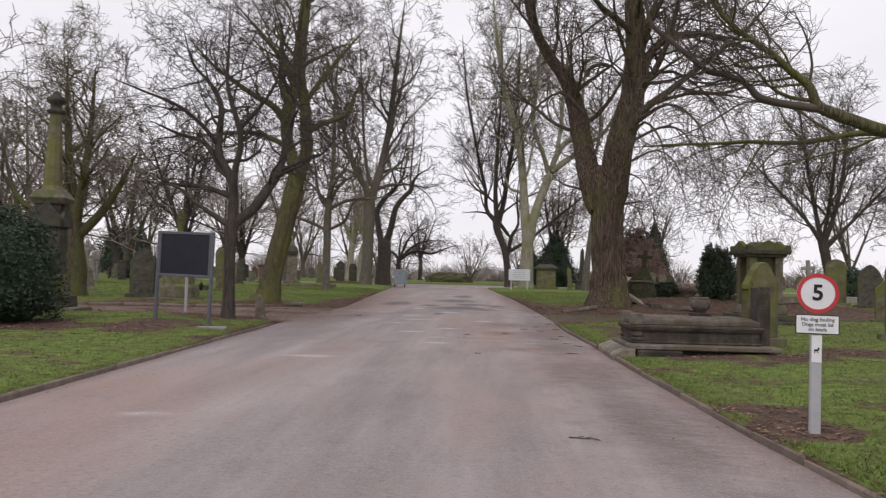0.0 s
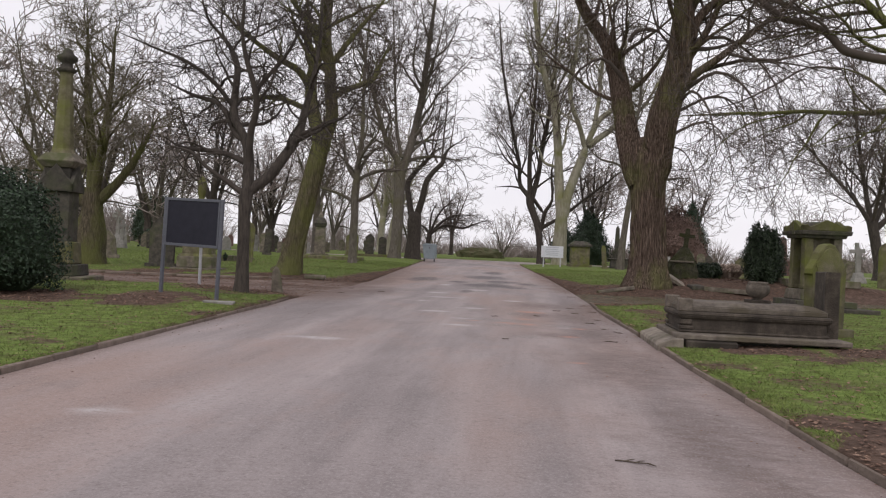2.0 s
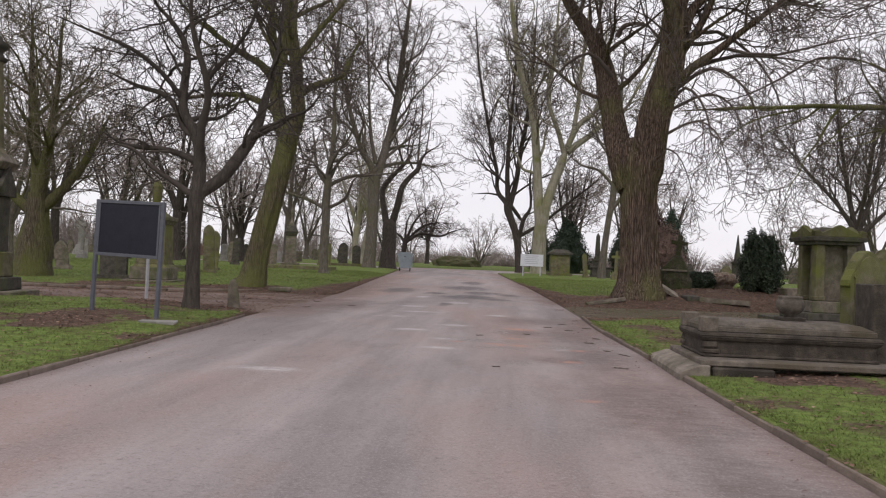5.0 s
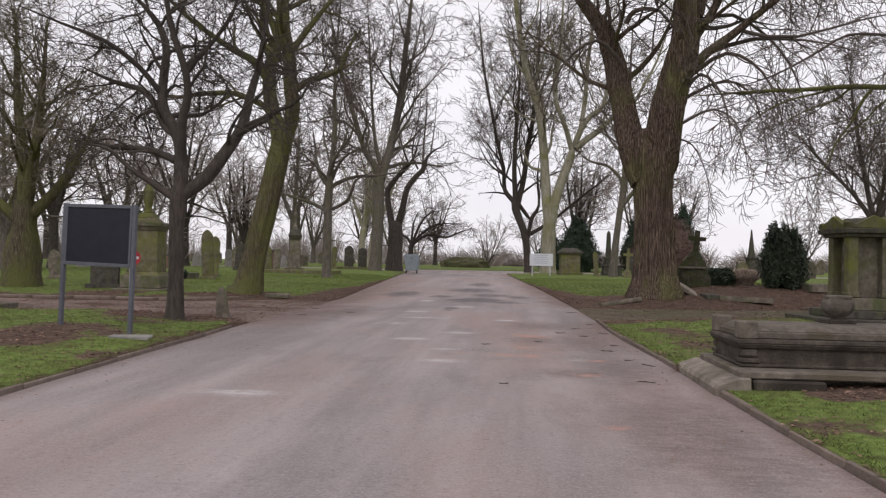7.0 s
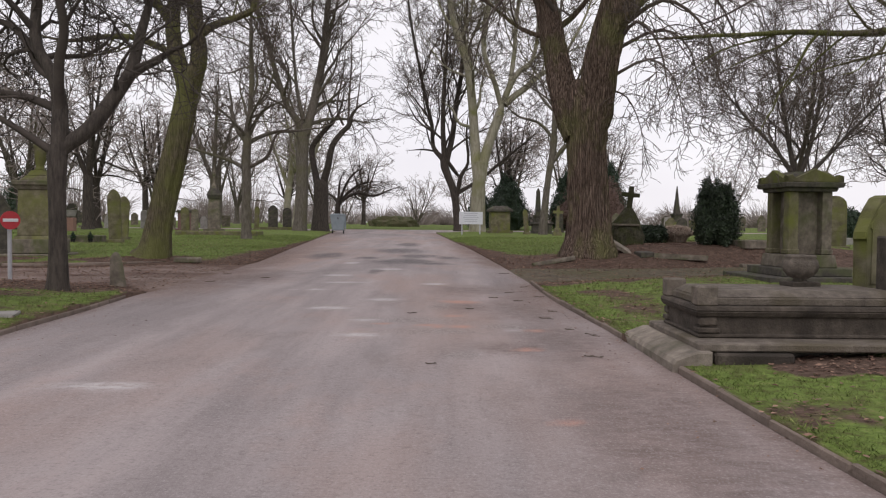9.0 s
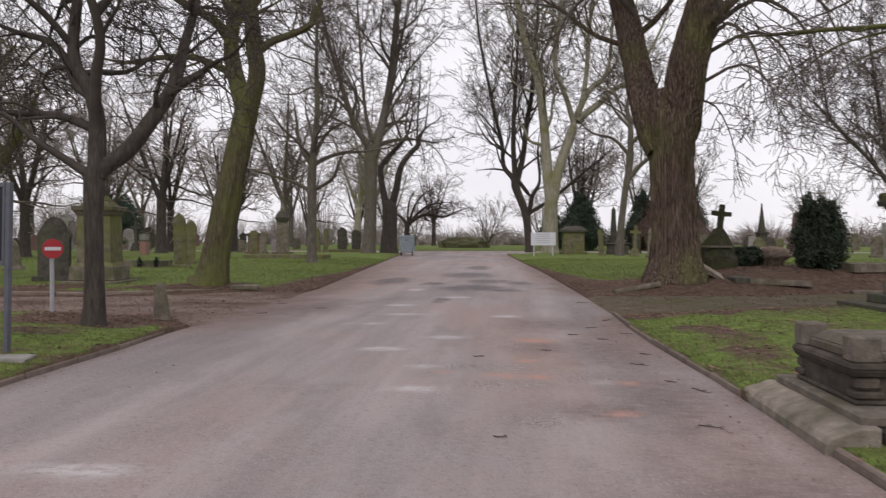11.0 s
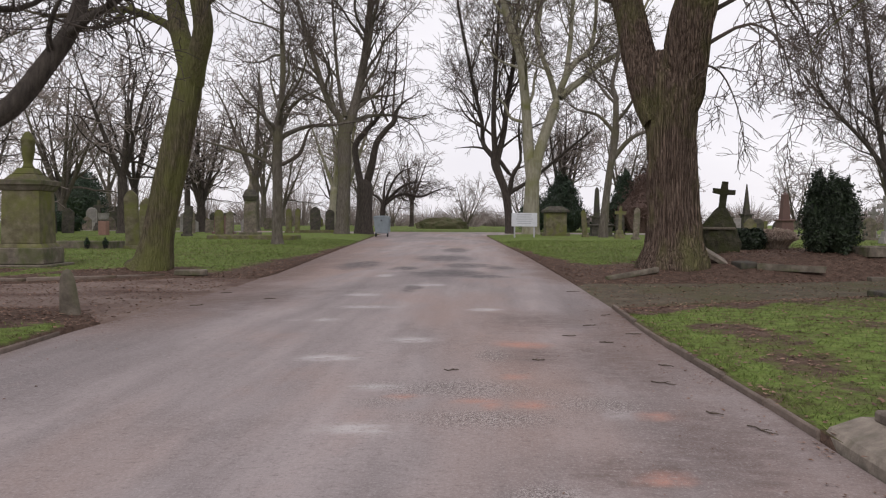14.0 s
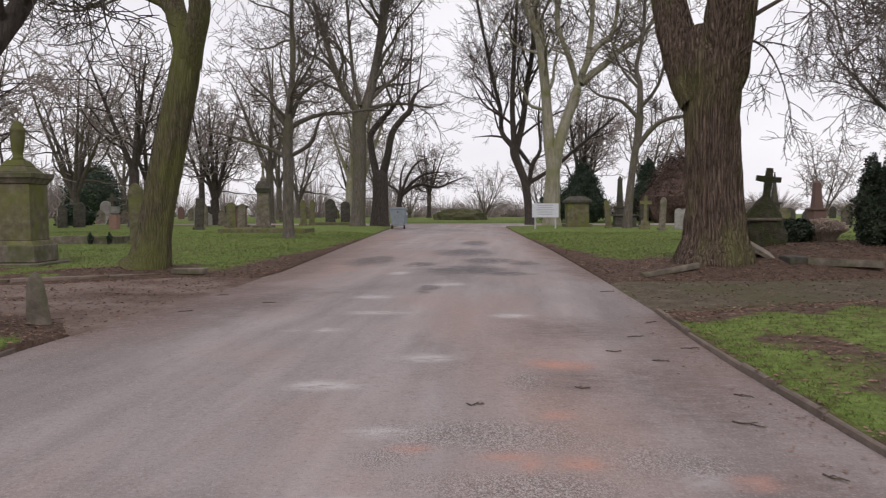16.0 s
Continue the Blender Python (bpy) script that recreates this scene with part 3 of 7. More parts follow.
def build_road():
    ys = frange(-40, 7, 0.8) + frange(7, 32, 0.11) + frange(32, 50, 0.25) + frange(50, 66, 0.8) + [66, 67, 68, 70, 72, 74, 76.5]
    cols, verts = 65, []
    for y in ys:
        xl, xr = interp(y, EDGE_L), interp(y, EDGE_R)
        for c in range(cols):
            k = c / (cols - 1)
            x = xl + (xr - xl) * k
            verts.append((x, y, slope(y) + 0.03 * math.sin(math.pi * k) - 0.012 + 0.006 * noise.noise((x, y * 0.6, 3))))
    faces = [(r * cols + c, r * cols + c + 1, (r + 1) * cols + c + 1, (r + 1) * cols + c) for r in range(len(ys) - 1) for c in range(cols - 1)]
    me = mesh_of("road", verts, faces, ASPHALT, True)
    for name, spots, soft in (("pale", PALE_SPOTS, 0.1), ("rust", RUST_SPOTS, 0.1), ("tar", TAR_SPOTS, 0.5), ("gravel", GRAVEL_SPOTS, 0.2), ("damp", DARK_SPOTS, 0.1)):
        me.attributes.new(name, "FLOAT", "POINT").data.foreach_set("value", [spot_value(v[0], v[1], spots, soft) for v in verts])
    dust = []
    for x, y, _ in verts:
        west, east = x - interp(y, EDGE_L), interp(y, EDGE_R) - x
        a = (1 - smooth_step(0.1, 1.7, west + 0.5 * noise.noise((x, y, 4)))) * smooth_step(19, 22, y) * (1 - 0.35 * smooth_step(32, 50, y))
        b = (1 - smooth_step(0.05, 1.0, east + 0.4 * noise.noise((x, y, 6)))) * smooth_step(15, 23, y) * (1 - 0.35 * smooth_step(36, 55, y))
        b *= 1 - 0.75 * smooth_step(23.2, 24.2, y) * (1 - smooth_step(27.6, 28.6, y))
        dust.append(max(a, b, 0.5 * (1 - smooth_step(0.02, 0.3, min(west, east)))))
    me.attributes.new("dust", "FLOAT", "POINT").data.foreach_set("value", dust)
    tagged(new("road", me), "worn grey-pink asphalt cemetery drive", "road", kind="structure")


def road_height(x, y):
    xl, xr = interp(y, EDGE_L), interp(y, EDGE_R)
    k = min(max((x - xl) / (xr - xl), 0), 1)
    return slope(y) + 0.03 * math.sin(math.pi * k) - 0.012 + 0.006 * noise.noise((x, y * 0.6, 3))


def build_lane(name, table, material, label):
    xs = frange(table[0][0], table[-1][0], 0.5) + [table[-1][0]]
    verts, rows = [], 41
    for x in xs:
        a, b = interp(x, [(p, q) for p, q, _ in table]), interp(x, [(p, q) for p, _, q in table])
        for r in range(rows):
            y = a + (b - a) * r / (rows - 1)
            inside = min(x - interp(y, EDGE_L), interp(y, EDGE_R) - x)
            verts.append((x, y, slope(y) + 0.004 + 0.01 * noise.noise((x * 0.7, y * 0.7, 5)) - 0.06 * smooth_step(0.0, 0.22, inside) - (0.06 if r in (0, rows - 1) else 0.0)))
    faces = [(c * rows + r, (c + 1) * rows + r, (c + 1) * rows + r + 1, c * rows + r + 1) for c in range(len(xs) - 1) for r in range(rows - 1)]
    tagged(new(name, mesh_of(name, verts, faces, material, True)), label, "lane", kind="structure")


build_ground()
build_road()
build_lane("side_lane_west", LEFT_LANE, LANE, "brown leaf-strewn side lane")
build_lane("side_lane_east", RIGHT_LANE, LANEDARK, "dark mossy side lane with leaf litter")


# ---- bare trees ----
class Tubes:
    def __init__(self):
        self.verts, self.faces = [], []

    def add(self, pts, rads, sides, flute=0.0, ridge=0.0):
        base, n = len(self.verts), len(pts)
        d = (pts[1] - pts[0]).normalized()
        u = d.cross(Vector((0.3, 0.9, 0.1)) if abs(d.y) < 0.8 else Vector((1, 0, 0))).normalized()
        for i, (p, r) in enumerate(zip(pts, rads)):
            d = (pts[min(i + 1, n - 1)] - pts[max(i - 1, 0)]).normalized()
            u = (u - d * u.dot(d)).normalized()
            v = d.cross(u)
            for k in range(sides):
                a = 2 * math.pi * k / sides
                q = r * (1 + flute * noise.noise((math.cos(a) * 2.2, math.sin(a) * 2.2, p.z * 0.35))) if flute else r
                if ridge:
                    q *= 1 + ridge * noise.noise((math.cos(a) * 7, math.sin(a) * 7, p.z * 0.5)) + 0.5 * ridge * noise.noise((math.cos(a) * 16, math.sin(a) * 16, p.z * 1.2)) + 0.45 * ridge * noise.noise((math.cos(a) * 3, math.sin(a) * 3, p.z * 2.6))
                self.verts.append(tuple(p + (u * math.cos(a) + v * math.sin(a)) * q))
        for i in range(n - 1):
            for k in range(sides):
                a, b = base + i * sides + k, base + i * sides + (k + 1) % sides
                self.faces.append((a, b, b + sides, a + sides))

    def mesh(self, name, material, smooth=True):
        return mesh_of(name, self.verts, self.faces, material, smooth)


def rand_dir(rng):
    while True:
        v = Vector((rng.uniform(-1, 1), rng.uniform(-1, 1), rng.uniform(-1, 1)))
        if 0.05 < v.length < 1:
            return v.normalized()


def grow(wood, fine, start, way, length, r, level, rng, P):
    """One branch and all that grows from it."""
    n = (10, 9, 6, 4, 2, 1)[level] if level < P["levels"] else P["last"]
    pts, rads, d, p = [start.copy()], [r], way.normalized(), start.copy()
    tip = P["tip"]
    last = level >= P["levels"]
    r_end = max(tip * 0.7, r * (0.3 if level == 0 else 0.12))
    for i in range(n):
        d = (d + rand_dir(rng) * P["wobble"] * ((1.15, 1.3, 1.6, 2.0, 2.2, 2.2)[level]) + Vector((0, 0, P["lift"][level]))).normalized()
        p = p + d * (length / n)
        pts.append(p.copy())
        rads.append(r + (r_end - r) * (i + 1) / n)
    sides = (10, 7, 5, 4, 3, 3)[level]
    (wood if level <= 1 else fine).add(pts, rads, sides)
    if last:
        return
    spawn(wood, fine, pts, rads, length, level, rng, P)


def spawn(wood, fine, pts, rads, length, level, rng, P, start=0.2, count=None):
    kids = count if count is not None else P["kids"][level]
    n = len(pts) - 1
    for k in range(kids):
        f = start + (1 - start) * (k + rng.random()) / kids
        i = min(int(f * n), n - 1)
        q = pts[i].lerp(pts[i + 1], f * n - i)
        rr = rads[i] + (rads[i + 1] - rads[i]) * (f * n - i)
        axis = (pts[i + 1] - pts[i]).normalized()
        side = rand_dir(rng)
        side = (side - axis * side.dot(axis)).normalized()
        a = radians(rng.uniform(*P["angle"]))
        way = axis * math.cos(a) + side * math.sin(a)
        size = length * rng.uniform(0.42, 0.78) * (1.12 - 0.55 * f)
        size = max(size, P["least"])
        nxt = level + 1
        if size < 30 * P["tip"]:
            nxt = max(nxt, P["levels"])
        elif size < 75 * P["tip"]:
            nxt = max(nxt, P["levels"] - 1)
        grow(wood, fine, q, way, size, max(P["tip"], min(rr * rng.uniform(0.4, 0.65), size * (rng.uniform(0.018, 0.028) if level < 2 else rng.uniform(0.013, 0.021)))), nxt, rng, P)


def smooth_line(points, per=3):
    """A rounded line through (x, y, z, r) points."""
    ps = [np.array(p, float) for p in points]
    out = []
    for i in range(len(ps) - 1):
        a, b, c, d = ps[max(i - 1, 0)], ps[i], ps[i + 1], ps[min(i + 2, len(ps) - 1)]
        for k in range(per):
            t = k / per
            out.append(0.5 * (2 * b + (c - a) * t + (2 * a - 5 * b + 4 * c - d) * t * t + (3 * b - a - 3 * c + d) * t ** 3))
    out.append(ps[-1])
    return [Vector(q[:3]) for q in out], [max(0.006, float(q[3])) for q in out]


def tree(x, y, stems, bark, twigs, label, seed, levels=4, kids=(9, 7, 6, 5, 0), lift=(0.1, 0.06, 0.03, 0.0, -0.03, -0.05),
         angle=(28, 62), wobble=0.19, tip=0.007, least=0.35, flute=0.12, reach=0.55, category="bare tree", group="", sink=0.12, last=1, ridge=0.0, size=1.0, base=None):
    """A bare tree: stems are lines of (x, y, z, radius) from the foot; each carries kids of its own. A stem is (points, first fraction that bears limbs, number of limbs)."""
    rng = random.Random(seed)
    P = dict(levels=levels, kids=kids, lift=lift, angle=angle, wobble=wobble, tip=tip, least=least, last=last)
    foot = height(x, y) - sink
    rise = max(0.0, base - foot) if base is not None else 0.0
    root = thing("bare_tree", Matrix.Translation((x, y, foot)) @ Matrix.Scale(size, 4), label, category, group)
    wood, fine = Tubes(), Tubes()
    for k, (points, first, limbs) in enumerate(stems):
        points = [(px, py, pz + (rise if k or i else 0.0), pr) for i, (px, py, pz, pr) in enumerate(points)]
        pts, rads = smooth_line(points, 9 if ridge and points[0][3] > 0.3 else 3)
        thick = rads[0] > 0.09
        (wood if thick else fine).add(pts, rads, (64 if ridge else 18) if rads[0] > 0.3 else 9, flute if rads[0] > 0.25 else 0, ridge if rads[0] > 0.3 else 0)
        total = sum((b - a).length for a, b in zip(pts, pts[1:]))
        spawn(wood, fine, pts, rads, total * reach, 0 if thick else 1, rng, P, first, limbs)
    adopt(new("trunk", wood.mesh("trunk", bark)), root)
    adopt(new("crown", fine.mesh("crown", twigs)), root)
    return root


def flare(r, top, lean=(0.0, 0.0), z=1.2):
    """The spreading foot of a trunk."""
    return [(0, 0, 0, r * 1.75), (lean[0] * 0.1, lean[1] * 0.1, 0.22, r * 1.35), (lean[0] * 0.4, lean[1] * 0.4, 0.6, r * 1.1), (lean[0], lean[1], z, r), *top]


# spreading young tree beside the notice board
tree(-5.92, 20.60, [
    ([(0, 0, 0, 0.212), (0.02, 0, 0.17, 0.163), (0.02, 0, 0.85, 0.138), (0.01, 0, 1.54, 0.138), (0.02, 0, 1.99, 0.155), (0.03, 0, 2.26, 0.129)], 0.98, 0),
    ([(0.07, 0, 2.09, 0.12), (0.11, 0.04, 2.23, 0.122), (0.47, 0.17, 2.55, 0.129), (0.75, 0.33, 3.02, 0.121), (0.99, 0.48, 3.48, 0.105), (1.07, 0.58, 3.86, 0.097), (1.12, 0.7, 4.28, 0.081), (1.2, 0.84, 4.78, 0.064), (1.23, 1.01, 5.39, 0.048), (1.28, 1.12, 6.07, 0.04), (1.28, 1.12, 7.06, 0.01)], 0.3, 9),
    ([(1.06, 0.52, 3.6, 0.056), (1.37, 0.44, 3.69, 0.048), (1.78, 0.34, 3.88, 0.032), (2.16, 0.26, 3.98, 0.006)], 0.1, 5),
    ([(0.04, 0, 2.09, 0.134), (0.05, 0.02, 2.26, 0.137), (0.03, 0.08, 2.75, 0.13), (-0.02, 0.13, 3.13, 0.114), (-0.18, 0.17, 3.51, 0.098), (-0.38, 0.22, 3.8, 0.098), (-0.46, 0.26, 4.18, 0.09), (-0.45, 0.33, 4.72, 0.082), (-0.46, 0.37, 5.1, 0.074), (-0.66, 0.43, 5.55, 0.057), (-0.98, 0.48, 5.92, 0.041), (-1.3, 0.48, 6.3, 0.033), (-1.55, 0.48, 7.14, 0.007)], 0.35, 12),
    ([(0.02, 0.08, 2.75, 0.089), (0.13, -0.15, 3.52, 0.081), (0.29, -0.3, 3.98, 0.073), (0.29, -0.44, 4.44, 0.065), (0.14, -0.62, 5.04, 0.057), (0.08, -0.78, 5.58, 0.041), (0.17, -0.97, 6.19, 0.032), (0.22, -1.12, 7.18, 0.007)], 0.3, 9),
    ([(-0, 0.09, 2.83, 0.081), (-0.42, 0.23, 3, 0.066), (-0.9, 0.38, 3.13, 0.057), (-1.46, 0.55, 3.18, 0.05), (-1.94, 0.69, 3.26, 0.033), (-2.44, 0.86, 3.52, 0.01)], 0.25, 9),
    ([(-0.04, 0, 2.14, 0.073), (-0.46, -0.08, 2.43, 0.057), (-0.88, -0.15, 2.71, 0.041), (-1.25, -0.23, 3.04, 0.033), (-1.78, -0.31, 3.13, 0.007)], 0.25, 6),
    ([(-0.13, 0.16, 3.36, 0.073), (-0.39, 0.23, 3.54, 0.065), (-0.64, 0.34, 3.98, 0.065), (-0.97, 0.44, 4.28, 0.057), (-1.62, 0.59, 4.48, 0.041), (-2.44, 0.78, 4.84, 0.01)], 0.25, 9),
    ([(-0.44, 0.25, 4.11, 0.057), (-0.84, 0.08, 4.63, 0.049), (-1.42, -0.11, 5.07, 0.041), (-2.16, -0.31, 5.35, 0.025), (-2.9, -0.52, 5.63, 0.007)], 0.2, 8),
    ([(0.28, -0.42, 4.36, 0.048), (0.49, -0.35, 4.68, 0.048), (0.78, -0.26, 5.07, 0.04), (1.06, -0.15, 5.61, 0.032), (1.2, -0, 6.45, 0.006)], 0.2, 6)],
    BARKDARK, TWIGDARK, "young bare tree with a low spreading fork, on the lawn corner", 3, levels=4, kids=(7, 6, 5, 3, 0), wobble=0.25, reach=0.72, last=2,
    lift=(0.03, 0.01, 0.0, 0.0, -0.02, -0.03), angle=(38, 80), base=0.21)

# leaning tree at the mouth of the lane
tree(-7.55, 29.00, [
    ([(0, 0, 0, 0.603), (0.09, 0, 0.26, 0.454), (0.2, 0, 0.92, 0.341), (0.44, 0, 2.01, 0.32), (0.68, 0, 3.09, 0.31), (0.88, 0, 4.07, 0.298), (0.97, 0, 4.66, 0.244)], 0.98, 0),
    ([(0.89, 0, 4.28, 0.243), (0.88, 0.12, 4.72, 0.248), (0.57, 0.37, 5.54, 0.226), (0.39, 0.57, 6.24, 0.207), (0.34, 0.79, 7, 0.195), (0.48, 1.03, 7.87, 0.174), (0.54, 1.12, 9.16, 0.133), (0.7, 1.12, 10.99, 0.092), (0.87, 1.12, 13.46, 0.012)], 0.45, 12),
    ([(0.3, 0.65, 6.57, 0.145), (-0.08, 0.52, 7.07, 0.124), (-0.65, 0.37, 7.38, 0.104), (-1.33, 0.2, 7.81, 0.084), (-2.24, -0.05, 8.5, 0.053), (-3.05, -0.23, 9.4, 0.013)], 0.3, 9),
    ([(0.62, 0.28, 5.21, 0.134), (0.36, 0.34, 5.65, 0.103), (-0.2, 0.41, 5.93, 0.093), (-0.76, 0.48, 6.11, 0.083), (-1.67, 0.59, 6.12, 0.074), (-2.59, 0.7, 6.04, 0.053), (-3.52, 0.76, 6.22, 0.013)], 0.3, 8),
    ([(1.04, 0, 4.28, 0.251), (1.15, -0.14, 4.71, 0.257), (1.41, -0.36, 5.41, 0.226), (1.39, -0.57, 6.12, 0.205), (1.4, -0.8, 6.87, 0.184), (1.3, -1.09, 7.84, 0.163), (1.43, -1.2, 9.35, 0.122), (1.59, -1.2, 11.28, 0.082), (1.81, -1.2, 13.62, 0.012)], 0.45, 12),
    ([(1.51, -0.52, 5.98, 0.122), (1.84, -0.4, 6.24, 0.102), (2.28, -0.25, 6.44, 0.091), (2.72, -0.09, 6.71, 0.081), (2.87, 0.06, 7.21, 0.06), (3.13, 0.31, 8, 0.012)], 0.35, 8),
    ([(1.15, -0.87, 7.09, 0.113), (0.81, -1.03, 8.07, 0.092), (0.03, -1.22, 9.07, 0.062), (-0.87, -1.42, 10.08, 0.013)], 0.3, 8),
    ([(1.46, -0.83, 6.98, 0.103), (2.03, -0.59, 7.93, 0.081), (2.69, -0.34, 8.87, 0.05), (3.35, -0.08, 9.81, 0.012)], 0.3, 8)],
    BARKGREEN, TWIG, "leaning tree with a green-tinged forked trunk by the lane", 11, kids=(6, 5, 5, 3, 0), reach=0.78, last=2, ridge=0.09, flute=0.14, wobble=0.22, base=0.19)

# straight slim tree with a long low bough
tree(-8.57, 43.00, [
    ([(0, 0, 0, 0.331), (0, 0, 0.23, 0.244), (-0.01, 0, 0.97, 0.204), (0.01, 0, 2.55, 0.194), (-0.02, 0, 3.5, 0.204), (0.03, 0, 4.44, 0.184), (0.05, 0, 4.96, 0.164), (0.17, 0, 5.9, 0.116), (0.24, 0, 7.25, 0.106), (0.2, 0, 8.7, 0.086), (0.22, 0, 10.34, 0.067), (0.32, 0, 12.18, 0.048), (0.48, 0, 14.62, 0.019)], 0.4, 20),
    ([(-0.2, 0, 3.29, 0.097), (-0.61, 0.13, 3.5, 0.087), (-1.04, 0.26, 3.67, 0.078), (-1.58, 0.42, 3.83, 0.068), (-2.67, 0.73, 4.16, 0.049), (-3.98, 1.11, 4.49, 0.012)], 0.2, 10),
    ([(0.2, 0, 3.31, 0.087), (0.68, -0.12, 3.54, 0.077), (1.06, -0.23, 3.85, 0.077), (1.39, -0.41, 4.63, 0.048), (1.87, -0.53, 4.89, 0.011)], 0.3, 8),
    ([(-0.04, 0, 4.44, 0.116), (-0.43, 0.08, 4.97, 0.097), (-0.69, 0.17, 5.7, 0.078), (-0.74, 0.24, 6.23, 0.058), (-0.99, 0.39, 7.48, 0.012)], 0.3, 9),
    ([(0.16, 0, 4.75, 0.097), (0.49, -0.21, 5.37, 0.077), (1.03, -0.43, 5.89, 0.057), (2.09, -0.78, 6.28, 0.011)], 0.3, 8)],
    BARKGREY, TWIG, "slim grey tree with a long low bough", 21, kids=(7, 6, 5, 3, 0), tip=0.010, reach=0.52, angle=(38, 74), wobble=0.22, base=0.41)

# tall grey tree behind it
tree(-10.18, 64.50, [
    ([(0, 0, 0, 0.606), (0.06, 0, 0.58, 0.488), (0.14, 0, 1.84, 0.437), (0.16, 0, 4.35, 0.436), (0.17, 0, 6.5, 0.435), (0.22, 0, 7.75, 0.338)], 0.98, 0),
    ([(0.36, 0, 6.94, 0.327), (0.51, 0.23, 7.75, 0.334), (0.92, 0.74, 9.52, 0.316), (1.25, 1.12, 11.46, 0.283), (1.59, 1.12, 13.92, 0.249), (1.78, 1.12, 16.02, 0.215), (2.11, 1.12, 19.5, 0.148), (2.58, 1.12, 23.99, 0.02)], 0.1, 16),
    ([(0.04, 0, 6.94, 0.262), (-0.07, -0.2, 7.84, 0.268), (-0.76, -0.47, 8.83, 0.218), (-1.3, -0.84, 10.44, 0.185), (-2.09, -0.88, 12.95, 0.151), (-2.72, -0.88, 15.09, 0.118), (-3.33, -0.88, 17.75, 0.084), (-3.94, -0.88, 20.94, 0.013)], 0.15, 13),
    ([(0.24, 0, 8.02, 0.167), (-0.24, 0.25, 10.07, 0.134), (-0.52, 0.48, 12.38, 0.1), (-0.71, 0.48, 15.04, 0.083), (-0.88, 0.48, 17.68, 0.067), (-1.12, 0.48, 21.36, 0.013)], 0.2, 9),
    ([(1.11, 0.93, 10.58, 0.133), (1.8, 0.26, 12.68, 0.116), (2.26, -0.27, 14.61, 0.099), (2.9, -0.27, 17.21, 0.066), (3.45, -0.27, 20.67, 0.013)], 0.2, 8),
    ([(-1.03, -0.65, 9.73, 0.117), (-2.2, -0.13, 11, 0.101), (-3.66, 0.36, 11.74, 0.068), (-4.57, 0.55, 13, 0.014)], 0.2, 8)],
    BARKGREY, TWIG, "tall grey-barked tree beside the drive", 33, kids=(7, 6, 5, 4, 0), tip=0.016, reach=0.62, base=0.61)

# dark gnarled tree with upright shoots
tree(-9.19, 67.80, [
    ([(0, 0, 0, 0.785), (0, 0, 0.61, 0.642), (0.05, 0, 1.95, 0.553), (0.02, 0, 3.48, 0.551), (-0.02, 0, 3.96, 0.383)], 0.98, 0),
    ([(-0.14, 0, 3.65, 0.296), (-0.25, 0.03, 3.67, 0.302), (-0.65, 0.5, 5.3, 0.249), (-0.8, 0.85, 6.53, 0.231), (-0.05, 1.12, 7.66, 0.195), (0.91, 1.12, 8.69, 0.141), (1.4, 1.12, 9.72, 0.07), (1.69, 1.12, 11.41, 0.014)], 0.35, 9),
    ([(0.12, 0, 3.65, 0.296), (0.21, -0.03, 3.77, 0.302), (0.61, -0.32, 5, 0.266), (1, -0.66, 6.51, 0.23), (1.77, -0.88, 7.51, 0.194), (2.27, -0.88, 8.01, 0.194), (2.48, -0.88, 8.76, 0.141), (2.92, -0.88, 9.36, 0.088), (3.88, -0.88, 9.96, 0.014)], 0.4, 7),
    ([(2.22, -0.88, 8.2, 0.088), (2.26, -0.63, 10.27, 0.07), (2.4, -0.4, 13.08, 0.052), (2.34, -0.4, 15.88, 0.014)], 0.3, 5),
    ([(1.87, -0.88, 8.02, 0.088), (1.43, -1.3, 9.34, 0.07), (1.98, -2.05, 11.78, 0.053), (2.18, -2.08, 14.02, 0.014)], 0.3, 5),
    ([(2.83, -0.88, 9.28, 0.07), (3.05, -0.14, 11.76, 0.035), (3.17, 0.32, 14.74, 0.014)], 0.3, 4),
    ([(0.82, 1.12, 8.69, 0.088), (0.25, 0.86, 10.3, 0.071), (-0.13, 0.57, 12.19, 0.014)], 0.3, 5)],
    BARKDARK, TWIG, "dark gnarled tree with upright shoots from stubby boughs", 46, kids=(5, 4, 4, 3, 0), tip=0.013, wobble=0.2, reach=0.42, base=0.56)

